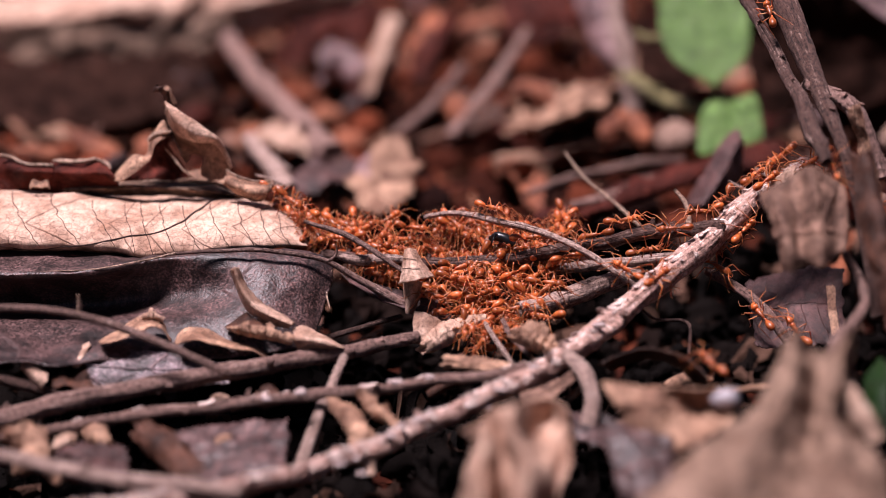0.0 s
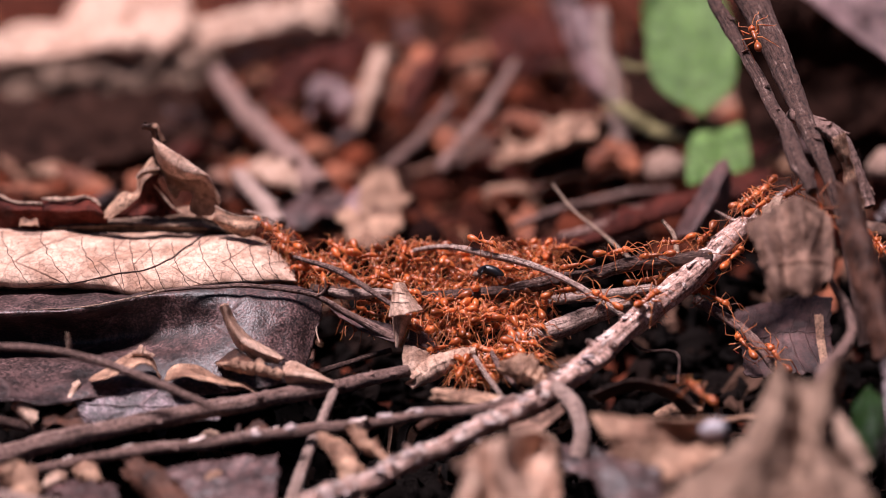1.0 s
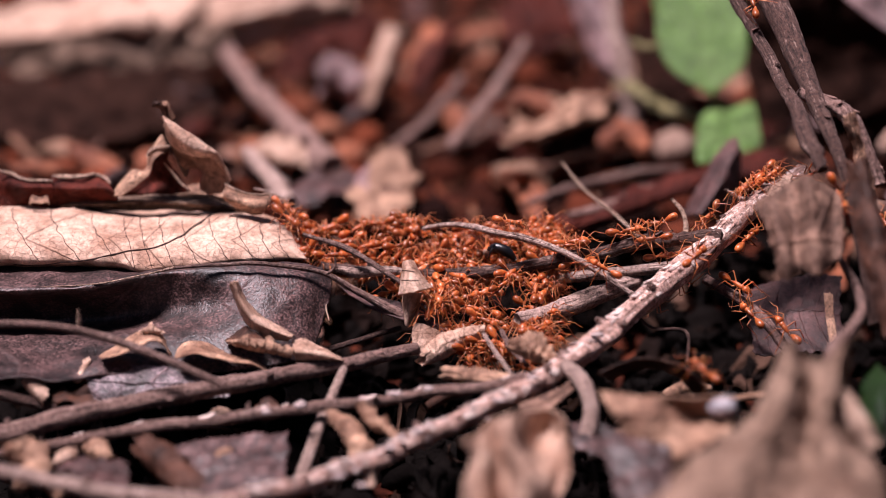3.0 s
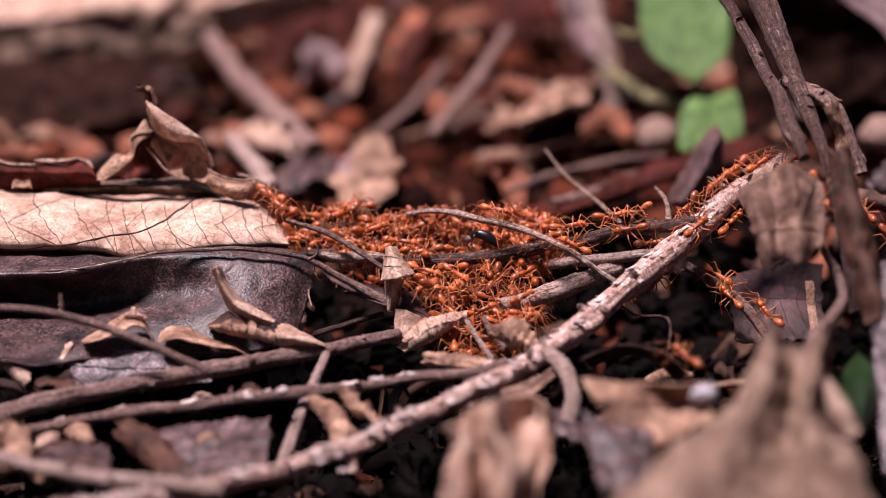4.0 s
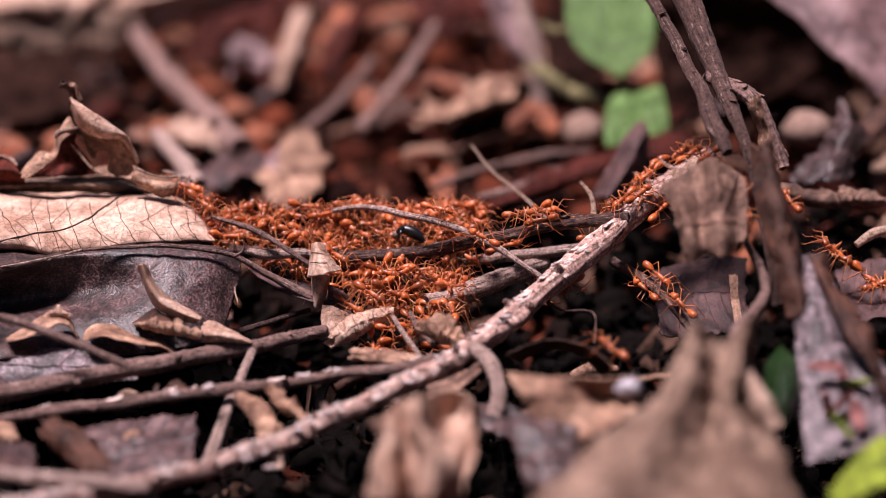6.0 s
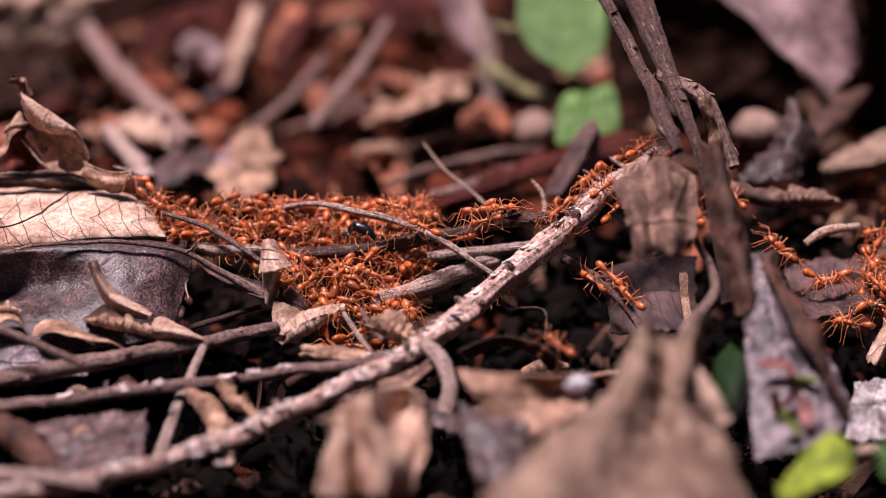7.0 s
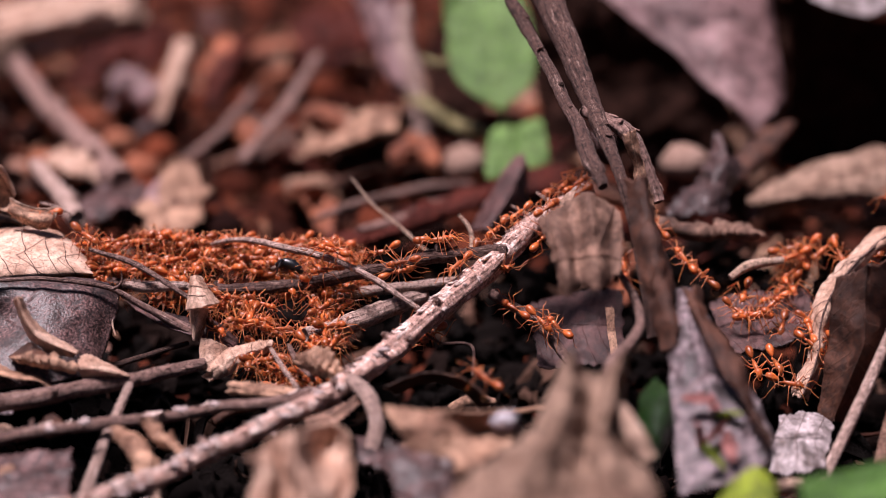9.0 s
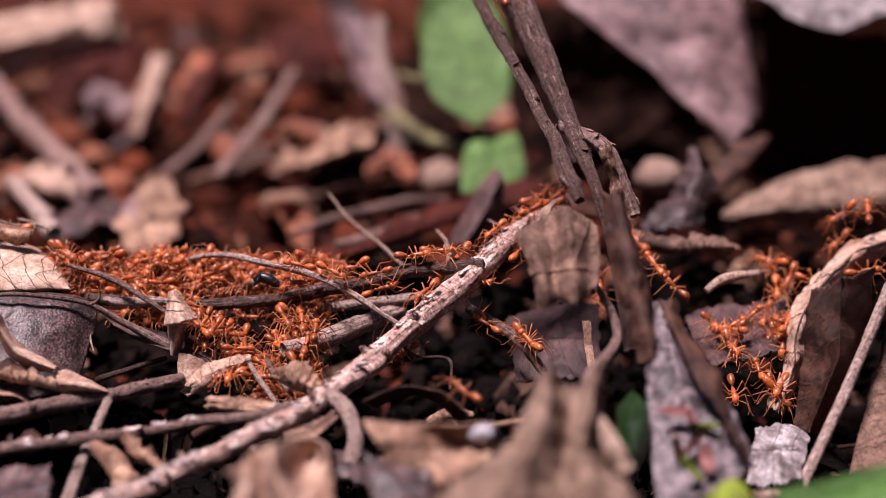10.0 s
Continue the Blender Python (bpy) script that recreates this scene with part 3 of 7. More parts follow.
def litter_stick(rng):
    while True:
        x, y = rng.uniform(-110, 150), rng.uniform(215, 620)
        if abs(x - 10) < y * 0.33:
            break
    L, r = rng.uniform(6, 26), rng.uniform(0.25, 0.8)
    a, b = rng.uniform(0, 6.28), rng.uniform(-0.25, 0.35)
    d = np.array([math.cos(a) * math.cos(b), math.sin(a) * math.cos(b), math.sin(b)])
    p = np.array([x, y, rise(x, y) + 1.0 + abs(d[2]) * L / 2])
    n = np.array([rng.uniform(-1, 1), rng.uniform(-1, 1), 0]) * L * 0.1
    v, f, *_ = tube_grid([p - d * L / 2, p + n, p + d * L / 2], [r, r, r * 0.6], 9, 6, 0.2, rng.uniform(0, 50))
    return [tuple(q) for q in v], f


scatter("soil_crumbs", "loose red-brown crumbs of soil on the ground", "soil", CRUMB, 1300, 5, crumb)
scatter("leaf_litter", "small curled brown fragments of dead leaves", "leaf litter", LITTER, 650, 6, litter_bit)
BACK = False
# near-black bits stand in for the shaded gaps between the twigs
scatter("leaf_mulch", "rotting leaf fragments between twigs, blackened to stand for shade", "leaf litter", SHADEMULCH, 3000, 8, litter_bit)
scatter("stick_litter", "thin broken bits of brown stick on the ground", "leaf litter", LITTER, 260, 7, litter_stick)

# ---- far behind: branches, stick, leaves ----
twig("fallen_branch", "thick pale tan fallen branch lying on soil", [(-150.2, 520.0, -6.6), (-110.7, 512.0, 0.4), (-85.0, 505.0, 4.0), (-63.2, 500.0, 6.9), (-42.2, 500.0, 11.9), (-24.5, 505.0, 16.9)], [8, 8, 8, 6, 5, 4], PALEWOOD, "branch", 28, 0.25, 3, 3, 10, 6)
leaf("dead_leaf", "large bleached tan leaf lying over a branch", [
    [(-122.7, 500.0, 6.9), (-104.7, 500.0, 8.2), (-91.5, 505.0, 19.9), (-75.3, 508.0, 23.8), (-63.5, 508.0, 20.6)],
    [(-119.0, 484.0, 6.3), (-99.7, 482.0, 7.9), (-81.9, 480.0, 11.8), (-69.1, 480.0, 12.0), (-60.7, 488.0, 12.2)],
    [(-119.7, 486.0, 2.4), (-97.5, 484.0, 4.3), (-79.7, 482.0, 5.6), (-68.2, 482.0, 5.8), (-61.3, 490.0, 5.7)]], PALE, wob=1.4, ragged=0.04, seed=601)
leaf("dead_leaf", "pale tan leaf lying along a branch", [
    [(-63.7, 494.0, 10.9), (-50.9, 500.0, 15.7), (-36.4, 505.0, 17.8)],
    [(-61.8, 484.0, 9.4), (-49.2, 488.0, 11.1), (-32.8, 494.0, 15.3)],
    [(-60.8, 486.0, 5.6), (-48.8, 490.0, 6.4), (-30.1, 496.0, 11.1)]], PALE, wob=1.2, ragged=0.04, seed=602)
# brown sheet added to imitate the shaded underside of the branch
leaf("dead_leaf", "dull brown sheet standing in for a branch's shaded underside", [
    [(-116.0, 484.0, 6.9), (-92.5, 482.0, 7.8), (-72.1, 480.0, 8.8), (-49.4, 482.0, 9.4)],
    [(-116.0, 482.0, 2.0), (-91.1, 480.0, 2.8), (-72.1, 478.0, 4.0), (-52.3, 480.0, 4.2)],
    [(-116.0, 480.0, -4.9), (-91.1, 478.0, -3.1), (-72.1, 476.0, -1.1), (-55.1, 478.0, 0.6)]], DUSTY, wob=1.5, ragged=0.1, seed=603)
leaf("dead_leaf", "rust-orange dead leaf leaning on a pale one", [
    [(-9.3, 478.0, -1.4), (-7.2, 484.0, 4.7), (-2.8, 490.0, 9.4)],
    [(-5.7, 472.0, -2.4), (-3.5, 476.0, 3.3), (0.8, 486.0, 8.6)],
    [(-4.4, 476.0, -6.2), (-0.0, 480.0, -0.5), (4.5, 490.0, 9.3)]], RUST, wob=1.0, ragged=0.08, seed=604)
leaf("dead_leaf", "pinkish red-brown dead leaf on the soil", [
    [(-43.7, 500.0, 9.7), (-30.6, 505.0, 11.7), (-15.7, 505.0, 8.5)],
    [(-41.6, 490.0, 4.0), (-28.5, 490.0, 4.6), (-16.9, 494.0, 3.0)],
    [(-38.6, 486.0, -1.2), (-28.3, 485.0, -1.1), (-19.8, 488.0, -1.8)]], REDDISH, wob=1.6, ragged=0.1, seed=605)
leaf("dead_leaf", "long tan dead leaf strip standing up", [
    [(40.2, 452.0, 15.5), (42.4, 446.0, 8.5), (42.8, 440.0, 1.6), (41.7, 436.0, -5.6)],
    [(42.1, 450.0, 15.9), (44.6, 444.0, 8.8), (45.0, 438.0, 2.0), (43.6, 434.0, -5.2)]], TAN, wob=0.5, ragged=0.06, seed=606)
leaf("dead_leaf", "tan forked scrap of dead leaf over a hollow", [
    [(15.2, 440.0, -0.1), (18.2, 432.0, -3.1), (21.3, 428.0, -4.6), (25.4, 432.0, -2.1), (30.9, 436.0, 0.6), (38.9, 438.0, 0.7)],
    [(16.4, 434.0, -1.1), (18.4, 426.0, -4.6), (21.0, 422.0, -6.1), (25.7, 426.0, -3.8), (31.1, 430.0, -1.2), (38.4, 432.0, -0.9)]], TAN, wob=0.7, ragged=0.08, seed=607, nu=50, nv=14)
twig("stick", "brown slanting stick among dead leaves", [(1.8, 425.0, -9.9), (8.6, 440.0, -4.5), (15.8, 456.0, 2.0), (21.1, 468.0, 7.3)], [1.3, 1.5, 1.4, 1.0], TWIG, "stick", 10, 0.15, 608, 0.8)
leaf("dead_leaf", "tan dead leaf tilted on red soil", [
    [(-15.5, 392.0, -4.6), (-12.8, 400.0, -2.9), (-8.0, 405.0, -4.2)],
    [(-14.6, 380.0, -7.6), (-11.0, 386.0, -5.0), (-6.0, 394.0, -5.2)],
    [(-8.7, 376.0, -8.3), (-7.0, 380.0, -7.1), (-3.6, 388.0, -6.2)]], TAN, wob=1.0, ragged=0.1, seed=609)
leaf("dead_leaf", "pale grey-pink dead leaf on red soil", [
    [(-19.4, 384.0, -8.6), (-18.2, 390.0, -6.5), (-15.1, 396.0, -5.6)],
    [(-14.4, 376.0, -8.4), (-12.8, 380.0, -6.4), (-11.0, 388.0, -6.1)]], PINK, wob=0.7, ragged=0.08, seed=610)
leaf("dead_leaf", "pale tan arched dead leaf beside a stick", [
    [(-43.2, 425.0, -7.3), (-35.7, 428.0, -6.2), (-26.2, 420.0, -7.7), (-22.0, 412.0, -9.0)],
    [(-40.9, 414.0, -7.3), (-33.3, 414.0, -6.1), (-26.1, 408.0, -8.5), (-22.2, 404.0, -8.6)]], PALE, wob=0.8, ragged=0.06, seed=611)
leaf("dead_leaf", "brown curled dead leaf in shade", [
    [(4.5, 430.0, -6.5), (11.2, 438.0, -3.3), (17.7, 436.0, -5.3)],
    [(5.7, 424.0, -9.0), (12.2, 428.0, -6.1), (18.1, 428.0, -7.5)]], BROWN, wob=1.0, ragged=0.1, seed=612)
leaf("dead_leaf", "red-brown dead leaf under a stick", [
    [(-34.8, 385.0, -8.7), (-27.2, 396.0, -6.7), (-18.9, 400.0, -6.6)],
    [(-31.4, 372.0, -9.9), (-23.9, 380.0, -8.7), (-16.0, 386.0, -8.6)]], PURPLE, wob=1.0, ragged=0.1, seed=613)
leaf("dead_leaf", "red-brown bent dead leaf on the soil", [
    [(12.7, 500.0, 9.0), (20.5, 508.0, 13.6), (32.6, 510.0, 14.7)],
    [(15.3, 488.0, 2.2), (24.3, 492.0, 7.3), (34.8, 496.0, 7.9)],
    [(19.6, 484.0, -1.5), (26.9, 486.0, 1.0), (35.9, 490.0, 3.1)]], REDDISH, wob=1.6, ragged=0.1, seed=614)
twig("fallen_branch", "slender pale grey fallen branch on the soil", [(-83.1, 488.0, -6.5), (-70.8, 490.0, -1.4), (-49.1, 495.0, 5.1), (-24.2, 500.0, 13.9)], [3.5, 4.5, 4.5, 4], PALEWOOD, "branch", 20, 0.3, 4, 1.5, 6, 3)
twig("stick", "straight grey-brown stick leaning on the soil", [(-54.7, 478.0, 3.4), (-44.4, 450.0, -1.1), (-33.8, 425.0, -4.3), (-22.9, 393.0, -5.5)], [2.3, 2.5, 2.6, 2.8], TWIG, "stick", 10, 0.15, 5, 1)
twig("stick", "short pale brown stick on the soil", [(-40.6, 390.0, -1.0), (-35.5, 378.0, -2.8), (-29.7, 362.0, -4.8)], [1.5, 1.8, 1.9], GREYTWIG, "stick", 10, 0.15, 6)
twig("stick", "thin tan stick upright among dead leaves", [(44.0, 432.0, -4.6), (42.3, 436.0, 4.5), (40.5, 442.0, 14.0), (40.0, 450.0, 23.2)], [2.2, 2.4, 2.0, 1.6], GREYTWIG, "stick", 10, 0.2, 8, 1)
twig("fallen_branch", "weathered pale branch with broken white bark", [(108.0, 432.0, 40.4), (130.9, 426.0, 34.4), (145.3, 420.0, 30.9), (169.6, 412.0, 26.0)], [5, 5.5, 6, 6], PALEWOOD, "branch", 20, 0.4, 9, 2, 10, 4)
leaf("dead_leaf", "pale curled dead leaf standing on edge", [[(-20.8, 468.0, -9.2), (-18.8, 478.0, -0.5), (-14.5, 490.0, 7.9)], [(-17.9, 462.0, -8.2), (-14.6, 470.0, 0.4), (-11.3, 484.0, 8.5)], [(-16.4, 470.0, -9.4), (-11.4, 478.0, -1.2), (-9.1, 492.0, 7.1)]], PALE, wob=0.8, seed=21)
leaf("dead_leaf", "purple-pink dead leaf standing upright", [[(29.9, 470.0, 21.5), (34.2, 458.0, 8.3), (40.6, 446.0, 0.8)], [(36.2, 462.0, 22.7), (39.1, 452.0, 10.8), (41.8, 442.0, 1.9)], [(42.7, 470.0, 21.5), (44.3, 460.0, 10.7), (43.7, 448.0, 1.4)]], PINK, wob=0.5, seed=22)
leaf("dead_leaf", "red-brown dead leaf leaning over the soil", [[(-9.7, 468.0, -4.9), (-6.2, 474.0, 2.4), (0.9, 486.0, 8.9)], [(-5.4, 462.0, -5.1), (-1.3, 468.0, 2.9), (3.0, 482.0, 8.9)], [(-2.7, 468.0, -6.1), (2.3, 476.0, 2.1), (4.5, 490.0, 8.2)]], REDDISH, wob=1, seed=23)
leaf("dead_leaf", "rust-brown curled dead leaf on soil", [[(2.4, 500.0, 2.7), (12.9, 505.0, 5.9), (25.6, 505.0, 6.8)], [(3.8, 494.0, 2.3), (14.1, 494.0, 4.2), (25.7, 498.0, 5.0)], [(5.4, 502.0, 1.3), (14.3, 502.0, 1.3), (25.6, 504.0, 2.7)]], RUST, wob=0.8, seed=24)
leaf("dead_leaf", "brown crumpled dead leaf with a wavy rim", [[(12.4, 428.0, -6.3), (22.8, 430.0, -2.8), (31.9, 432.0, 0.0), (40.4, 432.0, -0.6)], [(13.4, 418.0, -6.6), (23.5, 418.0, -4.0), (32.4, 420.0, -1.2), (39.1, 424.0, -1.5)], [(14.9, 426.0, -9.2), (24.6, 426.0, -7.6), (33.7, 428.0, -5.0), (39.6, 430.0, -4.1)]], TAN, wob=1.6, ragged=0.15, seed=25)
leaf("dead_leaf", "tan dead leaf flat on the soil", [[(-21.0, 385.0, -9.1), (-16.0, 392.0, -6.8), (-5.0, 395.0, -6.8)], [(-18.1, 372.0, -8.9), (-13.1, 376.0, -7.6), (-5.1, 382.0, -6.9)], [(-14.9, 362.0, -10.5), (-10.5, 364.0, -10.4), (-6.1, 372.0, -8.3)]], TAN, wob=0.8, ragged=0.12, seed=26)
leaf("dead_leaf", "pale pinkish dead leaf beside a stick", [[(-39.1, 412.0, -5.8), (-32.1, 418.0, -4.9), (-24.4, 415.0, -6.5)], [(-35.8, 402.0, -6.1), (-29.8, 404.0, -5.3), (-22.4, 402.0, -6.9)], [(-34.8, 404.0, -7.6), (-29.0, 400.0, -7.2), (-22.0, 398.0, -7.3)]], PALE, wob=0.8, seed=27)
leaf("dead_leaf", "dark purple dead leaf with a pointed tip", [[(44.1, 346.0, -4.5), (50.8, 352.0, 4.9), (56.6, 358.0, 9.5)], [(47.4, 340.0, -2.2), (52.4, 344.0, 4.3), (56.7, 354.0, 8.3)], [(51.9, 346.0, -2.8), (56.1, 350.0, 1.0), (58.3, 358.0, 5.3)]], PURPLE, wob=0.5, seed=28)
leaf("dead_leaf", "long red-brown dead leaf lying flat", [[(15.8, 352.0, -7.9), (33.0, 366.0, -5.5), (51.7, 382.0, -3.3), (73.6, 395.0, -1.7)], [(18.6, 344.0, -7.2), (34.4, 356.0, -4.7), (52.4, 370.0, -2.8), (73.7, 382.0, -2.1)], [(20.8, 346.0, -8.6), (36.6, 356.0, -6.2), (53.6, 370.0, -4.6), (73.5, 380.0, -4.5)]], REDDISH, wob=1, ragged=0.1, seed=29)
roll("dead_leaf", "rolled brown dead leaf on the soil", [(25.8, 438.0, -1.3), (29.3, 430.0, -3.5), (36.0, 434.0, -1.7)], [2, 2.5, 2], TAN, seed=30)


roll("dead_leaf", "rust-brown dead leaf with a curled wavy rim", [(1.5, 446.0, -5.7), (6.1, 438.0, -8.7), (12.0, 438.0, -7.3)], [1.6, 2.6, 1.4], RUST, seed=148, turns=0.7, start=4.0)
roll("dead_leaf", "rust-brown dead leaf arched over a dark hollow", [(12.5, 432.0, -5.9), (18.5, 436.0, -1.5), (26.1, 432.0, -3.7), (29.1, 426.0, -7.2)], [1.5, 2.6, 2.2, 1.2], RUST, seed=149, turns=0.6, start=4.2)
roll("dead_leaf", "pinkish dead leaf curled on the soil", [(-31.5, 470.0, -3.9), (-26.1, 474.0, -1.9), (-20.3, 470.0, -3.9)], [2.0, 3.0, 1.6], PINK, seed=150, turns=0.7, start=4.0)
roll("dead_leaf", "rust-brown dead leaf arched between stones", [(34.3, 410.0, -6.6), (40.8, 414.0, -4.3), (45.2, 408.0, -6.7)], [1.4, 2.2, 1.4], RUST, seed=152, turns=0.7, start=4.4)
twig("stick", "thin brown stick among dead leaves", [(-12.2, 430.0, -10.1), (-5.2, 440.0, -7.8), (5.0, 462.0, -0.8)], [1.0, 1.2, 1.0], TWIG, "stick", 10, 0.15, 153, 0.6)
twig("stick", "pale slanting stick on red soil", [(16.4, 368.0, -7.2), (26.1, 380.0, -6.9), (40.0, 392.0, -7.0), (51.2, 396.0, -7.5)], [0.6, 0.8, 0.8, 0.6], TWIG, "stick", 10, 0.15, 154, 0.6)
twig("stick", "pale brown stick beside a longer stick", [(24.6, 356.0, -6.2), (33.8, 362.0, -5.6), (46.4, 376.0, -4.7)], [0.8, 1.0, 0.8], TWIG, "stick", 10, 0.15, 155, 0.6)


def stone(name, label, middle, size, material, seed):
    v = []
    for c in ICO_V:
        w = 1 + 0.3 * noise.noise(c * 1.2 + Vector((seed, 0, 0)))
        v.append((middle[0] + c.x * size[0] * w, middle[1] + c.y * size[1] * w, middle[2] + c.z * size[2] * w))
    return tagged(put(name, v, ICO_F, None, material), label, "pebble")


stone("pebble", "rounded pale tan pebble on the soil", (51.0, 410.0, -5.9), (5, 5, 4), PEBBLE, 1)
stone("pebble", "reddish rounded clod of soil", (93.7, 380.0, 1.5), (5, 5, 4), PEBBLE, 2)

def strewn(label, middle, length, width, yaw, pitch, roll_by, material, seed, bend=0.6):
    """A dead leaf of a given size, bent and crumpled, lying or leaning at a place."""
    m = pose(*middle, pitch, roll_by, yaw)
    rows = []
    for q in (-1, -0.5, 0, 0.5, 1):
        line = []
        for u in (-1, -0.5, 0, 0.5, 1):
            w = width / 2 * (1 - 0.85 * u * u)
            line.append(tuple(m @ Vector((u * length / 2, q * w, bend * width * 0.5 * q * q - bend * length * 0.15 * u * u))))
        rows.append(line)
    leaf("dead_leaf", label, rows, material, wob=width * 0.07, ragged=0.05, seed=seed, nu=30, nv=18, ribs=3)


LABELS = {"rust_leaf": "rust-coloured crumpled dead leaf on soil", "tan_dry_leaf": "tan crumpled dead leaf on red soil", "brown_dead_leaf": "brown crumpled dead leaf on red soil", "red_brown_leaf": "red-brown bent dead leaf on soil", "purple_grey_leaf": "pinkish grey dead leaf on red soil", "pale_dry_leaf": "pale curled dead leaf on red soil"}
pick = random.Random(77)
for k in range(64):
    y = pick.uniform(352, 640)
    x = 14 + pick.uniform(-0.34, 0.36) * y
    if y < 460 and 35 < x < 75:
        continue
    mat = pick.choice((TAN, RUST, RUST, BROWN, REDDISH, REDDISH, PURPLE))
    L = pick.uniform(14, 34)
    strewn(LABELS[mat.name], (x, y, rise(x, y) + pick.uniform(2, 6)), L, L * pick.uniform(0.3, 0.55), pick.uniform(0, 360), pick.uniform(-45, 45), pick.uniform(-45, 45), mat, 300 + k, pick.uniform(0.2, 1.2))


curls = random.Random(91)
CURL_LABELS = {"rust_leaf": "small rust-coloured curled dead leaf on soil", "tan_dry_leaf": "small tan curled dead leaf on red soil", "red_brown_leaf": "small red-brown curled dead leaf on soil", "brown_dead_leaf": "small brown curled dead leaf on soil"}
for k in range(46):
    y = curls.uniform(372, 560)
    x = 14 + curls.uniform(-0.32, 0.16) * y
    if 30 < x < 75 and y < 440:
        continue
    mat = curls.choice((TAN, TAN, RUST, RUST, RUST, REDDISH, BROWN))
    a, length = curls.uniform(0, 6.28), curls.uniform(4, 11)
    d = Vector((math.cos(a), math.sin(a), curls.uniform(-0.5, 0.5))) * length
    p = Vector((x, y, rise(x, y) + curls.uniform(2, 6)))
    roll("dead_leaf", CURL_LABELS[mat.name], [tuple(p - d), tuple(p + Vector((curls.uniform(-2, 2), 0, curls.uniform(0, 3)))), tuple(p + d)], [0.8, curls.uniform(1.6, 3.2), 0.8], mat, seed=700 + k, turns=curls.uniform(0.5, 0.9), start=curls.uniform(0, 6.28), nu=22, nv=16)

# ---- the seedling ----
stem = twig("seedling", "young green seedling with paired rounded leaves", [(60.5, 404.0, -15.2), (60.4, 409.0, -5.0), (59.2, 408.0, 5.3), (58.8, 424.0, 14.7), (59.8, 441.0, 29.8)], [1.0, 1.0, 0.9, 0.8, 0.6], STALK, "seedling", 8, 0.05, 31, 0)


def seedling_leaf(curves, seed):
    leaf("leaf_blade", "", curves, GREEN, wob=0.35, ragged=0.01, seed=seed, thick=0.3, midrib=0.5, rib_mat=GREEN, parent=stem)


seedling_leaf([[(57.9, 404.0, 7.4), (49.8, 410.0, 11.7), (47.5, 420.0, 19.2), (51.6, 431.0, 27.5), (58.6, 438.0, 34.1)], [(58.1, 404.0, 7.1), (56.1, 412.0, 13.2), (57.2, 423.0, 21.2), (58.8, 433.0, 28.5), (58.8, 438.0, 34.4)], [(58.2, 404.0, 7.4), (65.7, 410.0, 12.3), (67.8, 420.0, 19.2), (65.5, 431.0, 28.8), (59.2, 438.0, 34.1)]], 32)
seedling_leaf([[(60.6, 406.0, 3.5), (56.7, 404.0, 3.0), (54.3, 398.0, 0.7), (53.3, 390.0, -4.1)], [(60.7, 404.0, 3.4), (58.6, 400.0, 1.5), (57.1, 395.0, -1.0), (54.4, 389.0, -4.2)], [(61.4, 405.0, 3.2), (62.5, 402.0, 1.6), (61.1, 396.0, -1.3), (56.5, 390.0, -3.8)]], 33)
seedling_leaf([[(61.1, 406.0, 3.2), (61.3, 402.0, 1.0), (60.6, 398.0, -1.1), (60.0, 393.0, -3.1)], [(61.9, 405.0, 3.7), (64.1, 401.0, 2.5), (64.0, 397.0, -0.3), (63.3, 391.0, -2.9)], [(63.0, 406.0, 3.5), (67.2, 406.0, 4.7), (67.9, 400.0, 1.5), (67.7, 394.0, -1.7)]], 34)
seedling_leaf([[(58.1, 432.0, 20.1), (51.4, 428.0, 13.8), (48.4, 434.0, 22.5), (50.1, 440.0, 34.5)], [(58.3, 434.0, 21.7), (53.9, 434.0, 19.8), (53.0, 437.0, 25.8), (53.4, 442.0, 34.2)], [(58.5, 436.0, 23.3), (56.8, 438.0, 24.3), (57.6, 440.0, 27.9), (57.1, 444.0, 33.9)]], 35)
twig("stalk", "", [(59.0, 423.0, 12.9), (52.5, 424.0, 14.4), (46.2, 424.0, 13.6), (42.6, 426.0, 14.9)], [0.9, 0.8, 0.8, 0.6], STALK, seg=8, seed=35, crook=0, parent=stem)
twig("stick", "pale tan dead stalk on the soil", [(41.3, 436.0, 3.2), (49.2, 424.0, 0.2), (56.9, 414.0, -0.9)], [1.6, 1.6, 1.4], STALK, "stick", 8, 0.1, 36)

